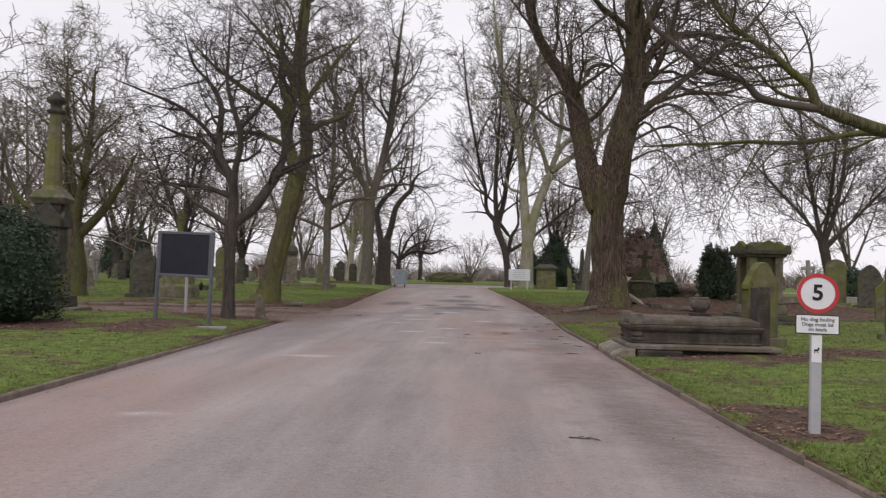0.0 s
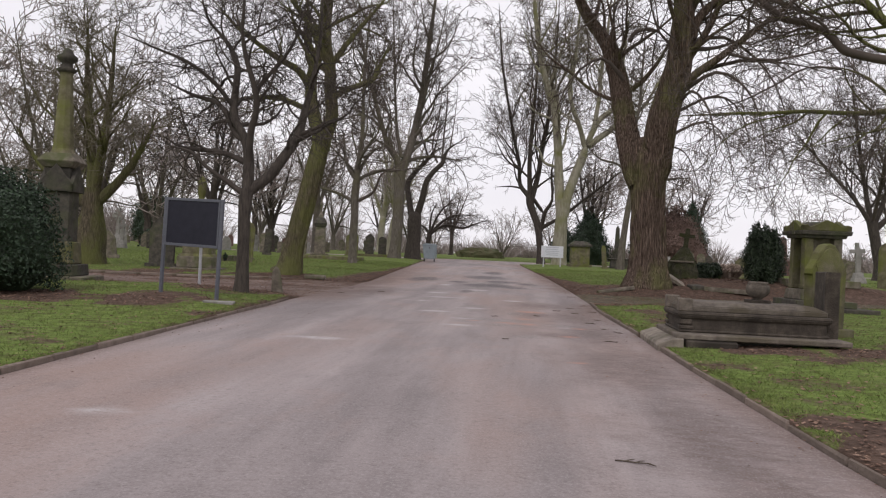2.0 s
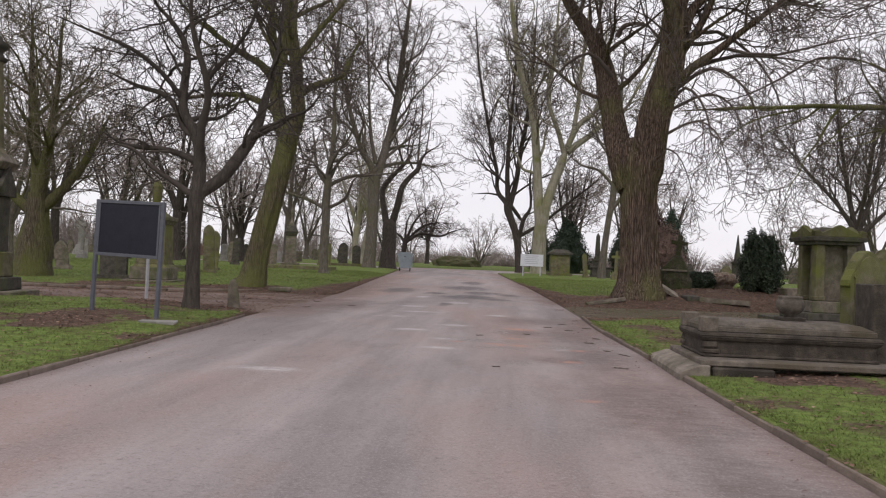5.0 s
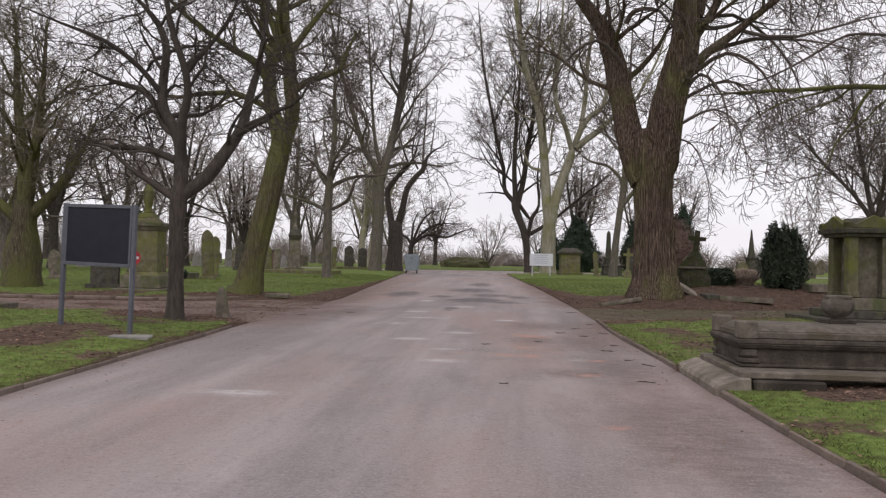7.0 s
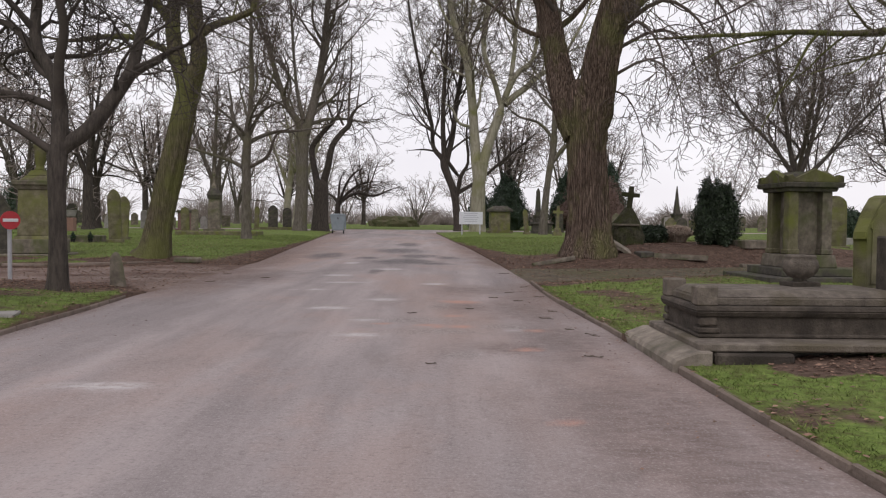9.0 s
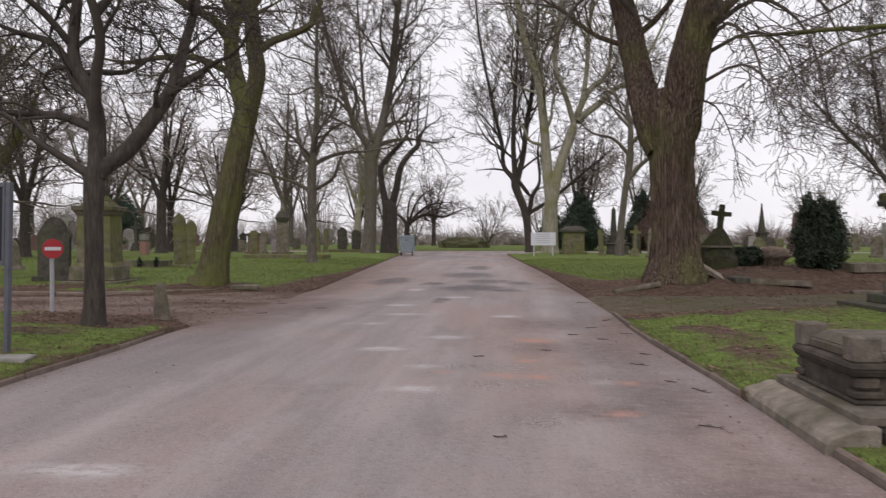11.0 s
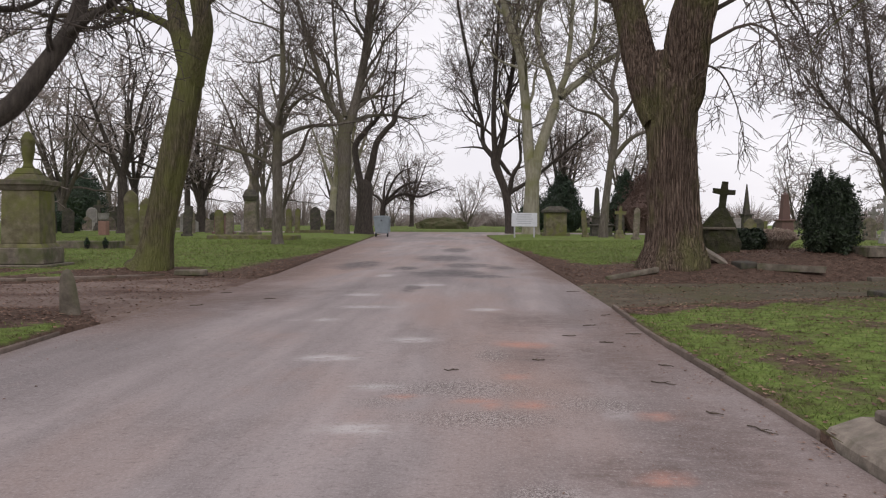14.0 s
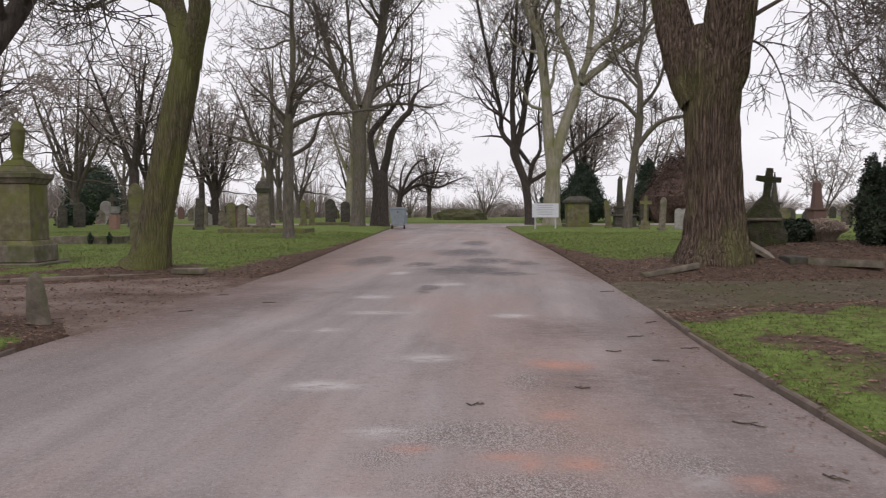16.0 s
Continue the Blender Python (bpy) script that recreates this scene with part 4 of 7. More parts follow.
# low spreading tree behind the bin
tree(-9.04, 76.00, [
    ([(0, 0, 0, 0.266), (0.05, 0, 0.88, 0.233), (0.14, 0, 1.54, 0.232)], 0.98, 0),
    ([(0.12, 0, 1.43, 0.15), (-0.32, 0.22, 2.09, 0.116), (-0.88, 0.4, 2.42, 0.083), (-1.54, 0.67, 3.08, 0.013)], 0.2, 8),
    ([(0.23, 0, 1.58, 0.166), (1.12, -0.24, 2.19, 0.133), (2, -0.44, 2.4, 0.116), (3.32, -0.73, 2.18, 0.099), (4.42, -0.88, 2.61, 0.066), (5.62, -0.88, 3.04, 0.013)], 0.2, 14),
    ([(0.18, 0, 1.58, 0.15), (1.34, 0.21, 2.84, 0.116), (2.44, 0.35, 3.38, 0.082), (3.98, 0.48, 3.48, 0.02)], 0.2, 11),
    ([(0.14, 0, 1.58, 0.133), (0.9, -0.56, 3.28, 0.099), (1.78, -0.95, 4.26, 0.066), (2.89, -1.2, 4.58, 0.013)], 0.2, 10),
    ([(1.78, -0.39, 2.36, 0.083), (2.88, -0.01, 2.94, 0.066), (3.98, 0.32, 2.87, 0.013)], 0.15, 8),
    ([(0.1, 0, 1.58, 0.116), (0.24, -0.26, 3.29, 0.083), (0.68, -0.43, 4.38, 0.02)], 0.15, 7)],
    BARKDARK, TWIG, "low flat-crowned tree with crooked spreading boughs", 47, kids=(5, 5, 4, 3, 0), tip=0.009, wobble=0.28, reach=0.62,
    lift=(0.03, 0.02, 0.0, 0.0, 0.0, 0.0), angle=(35, 75), base=1.36)

# great lime on the corner
tree(4.53, 30.20, [
    ([(0, 0, 0, 0.837), (0.01, 0, 0.26, 0.756), (0.01, 0, 0.73, 0.612), (-0.02, 0, 1.44, 0.55), (-0.08, 0, 2.61, 0.537), (-0.12, 0, 3.56, 0.558), (-0.15, 0, 4.26, 0.626), (-0.23, 0, 5.09, 0.435)], 0.98, 0),
    ([(-0.39, 0, 3.51, 0.383), (-0.57, 0.15, 4.01, 0.39), (-0.76, 0.42, 4.95, 0.399), (-0.94, 0.75, 6.12, 0.347), (-1.12, 1.08, 7.31, 0.304), (-1.3, 1.12, 7.89, 0.293), (-1.49, 1.12, 8.42, 0.271), (-1.83, 1.12, 8.89, 0.218), (-2.25, 1.12, 9.47, 0.197), (-2.7, 1.12, 10.36, 0.164), (-3.12, 1.12, 11.78, 0.11), (-3.34, 1.12, 13.58, 0.013)], 0.25, 14),
    ([(-0.03, 0, 3.78, 0.486), (0.09, -0.11, 4.28, 0.496), (0.2, -0.4, 5.58, 0.485), (0.42, -0.62, 6.54, 0.418), (0.6, -0.8, 7.37, 0.377), (0.62, -0.88, 8.2, 0.354), (0.65, -0.88, 9.15, 0.332), (0.59, -0.88, 10.44, 0.3), (0.6, -0.88, 12.7, 0.193), (0.52, -0.88, 16.38, 0.017)], 0.25, 18),
    ([(0.92, -0.88, 8.21, 0.161), (1.13, -0.8, 8.87, 0.149), (1.55, -0.72, 9.34, 0.139), (2.13, -0.64, 9.6, 0.128), (2.81, -0.56, 9.71, 0.106), (3.61, -0.47, 9.59, 0.084), (4.36, -0.4, 9.32, 0.063), (5.1, -0.4, 9.17, 0.013)], 0.2, 11),
    ([(-0.82, 1.12, 8.62, 0.087), (-0.61, 1, 8.96, 0.075), (-0.09, 0.84, 9, 0.054), (0.24, 0.72, 8.78, 0.013)], 0.3, 3),
    ([(0.77, -0.88, 9.27, 0.129), (1.18, -0.6, 10.11, 0.117), (1.71, -0.27, 11.07, 0.085), (2.34, 0.1, 12.14, 0.017)], 0.2, 9),
    ([(0.8, -0.1, 6.6, 0.08), (1.8, -0.6, 7.2, 0.055), (2.7, -0.9, 6.6, 0.035), (3.2, -1.0, 5.4, 0.02), (3.4, -1.0, 4.0, 0.008)], 0.25, 10),
    ([(0.8, 0.1, 8.2, 0.08), (2.2, 0.3, 8.6, 0.055), (3.6, 0.4, 7.6, 0.035), (4.3, 0.4, 6.2, 0.02), (4.6, 0.4, 4.8, 0.008)], 0.25, 10),
    ([(-1.1, -0.2, 7.0, 0.08), (-1.9, -0.6, 7.6, 0.05), (-2.9, -0.8, 6.8, 0.03), (-3.4, -0.8, 5.4, 0.008)], 0.25, 9),
    ([(0.6, -0.4, 6.0, 0.07), (0.9, -1.4, 6.4, 0.045), (1.3, -2.2, 5.6, 0.03), (1.5, -2.5, 4.2, 0.008)], 0.25, 8),
    ([(0.6, -0.3, 5.2, 0.05), (1.5, -0.5, 5.6, 0.033), (2.2, -0.6, 5.0, 0.02), (2.5, -0.6, 3.5, 0.008)], 0.2, 9),
    ([(0.7, 0.2, 6.0, 0.06), (2.0, 0.2, 6.6, 0.04), (2.9, 0.3, 6.0, 0.025), (3.3, 0.3, 4.3, 0.008)], 0.2, 9),
    ([(0.5, 0.3, 4.9, 0.035), (1.1, 0.4, 4.7, 0.022), (1.5, 0.4, 3.9, 0.014), (1.7, 0.4, 2.9, 0.007)], 0.2, 7)],
    BARKRED, TWIG, "great twin-stemmed lime with furrowed red-brown bark", 52, kids=(7, 7, 5, 3, 0), tip=0.009, last=2, ridge=0.13, flute=0.12, reach=0.74,
    lift=(0.05, 0.02, -0.03, -0.06, -0.08, -0.1), base=0.21)

# dark multi-stemmed tree
tree(1.56, 72.30, [
    ([(0, 0, 0, 0.435), (-0.06, 0, 0.6, 0.321), (-0.17, 0, 1.68, 0.298), (-0.39, 0, 3.04, 0.321), (-0.8, 0, 4.12, 0.321), (-1.18, 0, 5.21, 0.344), (-1.21, 0, 6.02, 0.281)], 0.98, 0),
    ([(-1.32, 0, 5.49, 0.225), (-1.42, 0.11, 5.88, 0.23), (-2.15, 0.45, 6.84, 0.184), (-2.29, 0.98, 8.72, 0.161), (-2.84, 1.12, 10.88, 0.138), (-3.38, 1.12, 13.57, 0.115), (-3.87, 1.12, 15.72, 0.092), (-4.33, 1.12, 18.93, 0.092), (-4.73, 1.12, 23.18, 0.018)], 0.15, 14),
    ([(-1.2, 0, 5.49, 0.247), (-1.21, -0.12, 6.02, 0.252), (-1.35, -0.53, 7.9, 0.206), (-1.35, -0.88, 9.78, 0.183), (-1.22, -0.88, 12.73, 0.16), (-1.07, -0.88, 15.39, 0.114), (-0.97, -0.88, 18.83, 0.114), (-1.12, -0.88, 23.84, 0.018)], 0.15, 12),
    ([(-1.05, 0, 5.49, 0.246), (-0.94, 0.06, 6.01, 0.252), (-0.54, 0.29, 7.89, 0.229), (-0.25, 0.48, 10.57, 0.205), (0.12, 0.48, 12.7, 0.182), (0.27, 0.48, 15.09, 0.136), (0.57, 0.48, 19.05, 0.113), (0.66, 0.48, 23.51, 0.018)], 0.15, 13),
    ([(-0.12, 0, 2.77, 0.183), (0.15, -0.48, 4.33, 0.183), (0.73, -0.86, 5.46, 0.114), (0.56, -1.2, 7.61, 0.091), (0.72, -1.2, 9.48, 0.018)], 0.3, 6),
    ([(-0.94, 0.02, 5.61, 0.16), (-0.26, 0.35, 4.71, 0.16), (0.15, 0.54, 4.25, 0.055)], 0.5, 0),
    ([(-1.88, 0.32, 6.43, 0.092), (-2.97, 0.16, 6.58, 0.069), (-4.46, -0.07, 6.43, 0.009)], 0.3, 4),
    ([(-2.29, 0.85, 8.18, 0.092), (-3.65, 1.23, 9.28, 0.069), (-4.73, 1.73, 11.45, 0.018)], 0.3, 6),
    ([(0.02, -0.06, 3.04, 0.183), (1.76, -0.59, 4.11, 0.137), (3.35, -1.1, 5.44, 0.113), (4.94, -1.1, 6.76, 0.09), (6.51, -1.1, 8.07, 0.018)], 0.35, 9)],
    BARKDARK, TWIG, "dark multi-stemmed tree beside the white notice", 63, kids=(6, 6, 5, 4, 0), tip=0.016, reach=0.52,
    lift=(0.14, 0.1, 0.06, 0.02, 0, 0), angle=(24, 55), base=0.76)

# pale tree with greenish bark
tree(2.95, 67.20, [
    ([(0, 0, 0, 0.751), (-0, 0, 0.57, 0.597), (0.03, 0, 3.16, 0.529), (0.12, 0, 5.25, 0.429)], 0.98, 0),
    ([(-0.05, 0, 3.89, 0.388), (-0.15, 0.42, 5.38, 0.396), (-0.28, 1.04, 7.59, 0.352), (-0.54, 1.12, 10.52, 0.329), (-0.91, 1.12, 12.96, 0.307), (-1.5, 1.12, 14.67, 0.285), (-2.1, 1.12, 16.86, 0.241), (-2.76, 1.12, 20.74, 0.176), (-3.38, 1.12, 26.03, 0.017)], 0.3, 15),
    ([(-0.6, 1.05, 8.08, 0.132), (-1.51, 0.84, 8.34, 0.11), (-2, 0.6, 9.32, 0.088), (-2.62, 0.43, 9.77, 0.018)], 0.3, 4),
    ([(0.27, 0, 3.89, 0.365), (0.44, 0.18, 5.37, 0.373), (0.94, 0.39, 7.08, 0.35), (1.59, 0.48, 8.9, 0.349), (1.8, 0.48, 9.87, 0.139)], 0.98, 0),
    ([(1.68, 0.48, 9.7, 0.218), (1.19, 0, 11.22, 0.196), (0.55, -0.48, 12.68, 0.175), (0.2, -0.72, 14.38, 0.153), (0.58, -0.72, 16.55, 0.131), (0.75, -0.72, 19.66, 0.087), (0.86, -0.72, 23.24, 0.017)], 0.2, 9),
    ([(1.97, 0.48, 9.7, 0.284), (2.74, 0.79, 10.41, 0.26), (3.7, 1.16, 11.17, 0.238), (4.65, 1.56, 12.11, 0.215), (5.48, 1.68, 12.62, 0.193), (6.36, 1.68, 13.23, 0.15), (7.29, 1.68, 14.81, 0.107), (8.4, 1.68, 17.04, 0.085), (9.3, 1.68, 19.85, 0.017)], 0.25, 13),
    ([(1.87, 0.48, 9.87, 0.239), (2.44, 0.25, 11.31, 0.239), (3.02, 0.1, 12.15, 0.217), (3.92, -0.08, 12.85, 0.173), (4.3, -0.12, 14.28, 0.129), (4.47, -0.12, 16.92, 0.107), (4.81, -0.12, 20.95, 0.017)], 0.25, 10),
    ([(2.35, 0.28, 11.19, 0.195), (2.72, 0.86, 13.84, 0.173), (2.84, 1.16, 16, 0.152), (3.2, 1.16, 19.34, 0.129), (3.48, 1.16, 23.6, 0.017)], 0.25, 10)],
    BARKPALE, TWIGPALE, "tall pale-barked tree with spreading boughs", 71, kids=(7, 6, 5, 4, 0), tip=0.016, reach=0.52, wobble=0.2, base=0.66)

# leaning grey tree among the graves
tree(6.93, 59.30, [
    ([(0, 0, 0, 0.334), (0.04, 0, 0.46, 0.259), (0.17, 0, 2.13, 0.221), (0.36, 0, 3.8, 0.221), (0.57, 0, 5.04, 0.221), (0.66, 0, 6.18, 0.238)], 0.98, 0),
    ([(0.66, 0, 6.08, 0.202), (0.75, 0.58, 8.14, 0.165), (0.57, 0.87, 9.17, 0.128), (1, 1.12, 11.21, 0.11), (1.1, 1.12, 13.66, 0.091), (1.24, 1.12, 17.3, 0.015)], 0.15, 11),
    ([(0.54, 0, 4.38, 0.147), (1.16, -0.23, 5.24, 0.147), (1.87, -0.43, 5.81, 0.11), (2.88, -0.66, 6.05, 0.091), (4.49, -0.88, 6.19, 0.014)], 0.25, 10),
    ([(0.54, 0, 6.08, 0.129), (-0.39, 0.16, 7.08, 0.092), (-1.63, 0.32, 7.45, 0.074), (-2.46, 0.45, 8.15, 0.015)], 0.25, 9),
    ([(0.74, 0.14, 6.69, 0.11), (1.64, -0.31, 7.92, 0.091), (2.03, -0.88, 9.76, 0.073), (2.61, -1.06, 11.58, 0.015)], 0.2, 8),
    ([(0.62, 0.51, 7.93, 0.092), (-0.2, 0.91, 8.98, 0.074), (-0.83, 1.44, 10.64, 0.015)], 0.2, 7)],
    BARKGREY, TWIG, "leaning grey tree among the graves", 83, kids=(6, 6, 5, 4, 0), tip=0.014, reach=0.62, wobble=0.22, base=0.89)

# near tree whose boughs reach over the verge
tree(8.00, 13.00, [
    ([(0, 0, 0, 0.399), (0, 0, 0.3, 0.285), (0.02, 0, 1.2, 0.247), (-0.1, 0, 2.5, 0.237), (0.1, 0, 4.2, 0.171), (0.4, 0, 6.5, 0.076), (0.5, 0, 8.5, 0.019)], 0.6, 5),
    ([(-0.25, 0, 2.55, 0.142), (-1.3, 0.05, 2.85, 0.109), (-1.92, 0.08, 3.26, 0.099), (-2.3, 0.09, 3.35, 0.088), (-2.63, 0.11, 3.47, 0.084), (-2.94, 0.12, 3.59, 0.081), (-3.14, 0.13, 3.7, 0.072), (-3.24, 0.14, 3.96, 0.059), (-3.48, 0.16, 4.17, 0.051), (-3.71, 0.17, 4.4, 0.043), (-3.98, 0.17, 4.59, 0.039), (-4.25, 0.17, 4.8, 0.035), (-4.48, 0.17, 5.06, 0.026), (-4.67, 0.17, 5.44, 0.005)], 0.45, 14),
    ([(-3.08, 0.13, 3.65, 0.06), (-3.39, 0.12, 3.68, 0.055), (-3.7, 0.11, 3.73, 0.052), (-3.93, 0.1, 3.8, 0.051), (-4.11, 0.09, 3.98, 0.043), (-4.38, 0.08, 4.1, 0.039), (-4.61, 0.07, 4.14, 0.039), (-4.89, 0.06, 4.36, 0.035), (-5.16, 0.05, 4.59, 0.035), (-5.39, 0.04, 4.78, 0.031), (-5.46, 0.03, 5.02, 0.022), (-5.52, 0.02, 5.4, 0.003)], 0.3, 14),
    ([(-3.93, 0.17, 4.58, 0.021), (-4.3, 0.17, 4.64, 0.017), (-4.71, 0.18, 4.71, 0.013), (-5.12, 0.19, 4.66, 0.003)], 0.2, 8),
    ([(-3.25, 0.14, 3.96, 0.021), (-3.21, 0.13, 4.27, 0.017), (-3.3, 0.11, 4.64, 0.013), (-3.48, 0.09, 5.01, 0.003)], 0.2, 8)],
    BARKGREEN, TWIG, "bare tree with green-tinged boughs hanging over the verge", 104, last=2, kids=(6, 5, 5, 3, 0), tip=0.004, least=0.25, reach=0.5, wobble=0.2,
    lift=(0.04, 0.04, 0.03, 0.02, 0.0, 0.0), base=-0.03)

# large tree further back with a long level bough
tree(13.20, 22.50, [
    ([(0, 0, 0, 0.76), (0, 0, 0.3, 0.57), (0.02, 0, 1.2, 0.475), (-0.1, 0, 4.5, 0.437), (0.1, 0, 8, 0.285), (0.4, 0, 12, 0.048)], 0.55, 7),
    ([(-0.2, 0, 4.6, 0.209), (-1.6, 0.06, 4.8, 0.142), (-2.92, 0.12, 5.02, 0.087), (-3.54, 0.14, 5.04, 0.079), (-4.13, 0.17, 4.93, 0.072), (-4.8, 0.17, 4.81, 0.064), (-5.48, 0.17, 4.78, 0.056), (-6.33, 0.17, 4.8, 0.049), (-7.18, 0.17, 4.74, 0.041), (-8.04, 0.17, 4.71, 0.033), (-9.35, 0.17, 4.61, 0.007)], 0.3, 12),
    ([(-0.2, 0, 4, 0.095), (-1.6, -0.05, 4.5, 0.057), (-2.92, -0.09, 4.92, 0.039), (-3.62, -0.12, 4.67, 0.032), (-4.63, -0.13, 4.4, 0.024), (-5.64, -0.13, 4.12, 0.016), (-6.66, -0.13, 3.8, 0.003)], 0.3, 9),
    ([(-5.57, 0.17, 5.81, 0.032), (-6.34, 0.18, 5.83, 0.024), (-7.02, 0.2, 5.43, 0.024), (-7.79, 0.21, 5.02, 0.016), (-8.65, 0.23, 4.75, 0.003)], 0.2, 5)],
    BARKGREEN, TWIG, "large bare tree with a long level bough over the graves", 105, last=2, kids=(6, 5, 5, 3, 0), tip=0.006, reach=0.5, wobble=0.2,
    lift=(0.04, 0.04, 0.03, 0.0, -0.02, -0.03), base=0.10)

# domed tree on the open lawn
tree(24.6, 60.0, [
    (flare(0.27, [(-0.3, 0, 2.2, 0.25), (-0.5, 0, 3.2, 0.27)], (-0.05, 0), 1.0), 0.98, 0),
    ([(-0.5, 0, 3.0, 0.16), (-1.4, 0.2, 4.4, 0.09), (-2.8, 0.4, 6.0, 0.085), (-4.2, 0.4, 7.6, 0.03)], 0.15, 12),
    ([(-0.5, 0, 3.0, 0.16), (-0.8, 0.3, 5.0, 0.11), (-1.2, 0.4, 7.6, 0.09), (-1.6, 0.4, 10.4, 0.03)], 0.15, 13),
    ([(-0.4, 0, 3.0, 0.16), (0.3, 0.2, 4.8, 0.11), (0.8, 0.3, 7.4, 0.09), (1.0, 0.3, 10.6, 0.03)], 0.15, 13),
    ([(-0.3, 0, 2.8, 0.18), (0.9, 0, 4.0, 0.09), (2.4, 0, 5.6, 0.085), (4.2, 0, 7.4, 0.03)], 0.15, 12),
    ([(-0.5, 0, 3.0, 0.09), (-0.6, -1.0, 4.6, 0.10), (-0.9, -2.4, 6.6, 0.1), (-1.1, -3.2, 8.4, 0.03)], 0.15, 10)],
    BARKDARK, TWIG, "dome-crowned dark tree on the lawn behind the monument", 95, size=1.32, kids=(7, 6, 5, 4, 0), tip=0.010, reach=0.88,
    lift=(0.1, 0.07, 0.05, 0.02, 0.01, 0), angle=(22, 50))

# burred old tree on the west lawn
tree(-15.4, 30.2, [
    ([(0, 0, 0, 0.75), (0, 0, 0.6, 0.64), (0.05, 0, 1.3, 0.56), (0.08, 0, 1.9, 0.44), (0.1, 0, 2.4, 0.36), (0.12, 0, 3.2, 0.34)], 0.98, 0),
    ([(0.1, 0, 2.3, 0.24), (-0.9, 0, 3.1, 0.17), (-2.2, 0, 4.0, 0.11), (-3.4, 0, 5.6, 0.03)], 0.2, 10),
    ([(0.1, 0, 2.5, 0.25), (1.0, 0.1, 3.4, 0.18), (1.8, 0.2, 4.6, 0.12), (2.6, 0.2, 6.2, 0.03)], 0.2, 10),
    ([(0.12, 0, 3.0, 0.28), (-0.2, 0.2, 4.8, 0.2), (-0.5, 0.2, 7.2, 0.12), (-0.6, 0.2, 10, 0.03)], 0.2, 13),
    ([(0.12, 0, 3.0, 0.24), (0.5, -0.2, 4.8, 0.18), (0.8, -0.3, 7.0, 0.11), (0.9, -0.3, 9.6, 0.03)], 0.2, 13)],
    BARKGREEN, TWIGPALE, "old tree with a swollen burred trunk on the lawn", 112, size=0.9, kids=(5, 5, 6, 4, 0), tip=0.009, flute=0.3, reach=0.84)


def plain_tree(x, y, tall, r, seed, bark=BARKGREY, twigs=TWIGHAZE, fork=0.3, spread=0.24, label="bare tree among the graves", limbs=8, lean=0.0, kids=(4, 4, 4, 3, 0), tip=0.026):
    rng = random.Random(seed)
    h = tall * fork
    stems = [(flare(r, [(lean * 0.6, 0, h * 0.8, r * 0.9), (lean, 0, h, r * 0.9)], (lean * 0.2, 0), min(1.0, h * 0.5)), 0.98, 0)]
    for k in range(4):
        a = 2 * math.pi * (k + 0.6 * rng.random()) / 4
        s = tall * spread * rng.uniform(0.5, 1.1)
        stems.append(([(lean, 0, h * 0.95, r * 0.6), (lean + s * 0.35 * math.cos(a), s * 0.35 * math.sin(a), h + (tall - h) * 0.28, r * 0.42),
                       (lean + s * 0.7 * math.cos(a), s * 0.7 * math.sin(a), h + (tall - h) * 0.6, r * 0.24),
                       (lean + s * math.cos(a), s * math.sin(a), tall * rng.uniform(0.85, 1.02), 0.02)], 0.15, limbs))
    return tree(x, y, stems, bark, twigs, label, seed, levels=4, kids=kids, tip=tip, least=0.6, reach=0.7, lift=(0.08, 0.05, 0.03, 0.01, 0, 0), angle=(30, 66), wobble=0.22, group="trees of the cemetery")


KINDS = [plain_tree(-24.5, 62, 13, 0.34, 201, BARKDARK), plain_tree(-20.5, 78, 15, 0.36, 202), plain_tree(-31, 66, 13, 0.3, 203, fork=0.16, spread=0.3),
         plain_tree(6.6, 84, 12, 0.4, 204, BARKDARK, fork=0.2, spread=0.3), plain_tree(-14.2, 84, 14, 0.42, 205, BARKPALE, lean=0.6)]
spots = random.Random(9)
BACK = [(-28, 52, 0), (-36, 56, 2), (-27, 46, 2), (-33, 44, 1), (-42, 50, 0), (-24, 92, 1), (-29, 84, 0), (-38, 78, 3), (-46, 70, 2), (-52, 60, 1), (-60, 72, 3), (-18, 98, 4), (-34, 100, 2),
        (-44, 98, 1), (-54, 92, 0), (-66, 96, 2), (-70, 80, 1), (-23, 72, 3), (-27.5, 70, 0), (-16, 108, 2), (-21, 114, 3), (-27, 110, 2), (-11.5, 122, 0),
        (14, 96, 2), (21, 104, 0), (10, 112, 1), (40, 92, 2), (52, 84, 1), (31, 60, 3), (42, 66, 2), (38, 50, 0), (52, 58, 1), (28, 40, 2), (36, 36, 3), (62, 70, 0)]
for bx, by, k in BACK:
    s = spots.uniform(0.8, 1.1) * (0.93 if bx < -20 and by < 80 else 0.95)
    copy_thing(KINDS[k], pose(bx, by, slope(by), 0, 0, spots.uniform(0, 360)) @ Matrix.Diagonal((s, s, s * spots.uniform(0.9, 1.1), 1)))


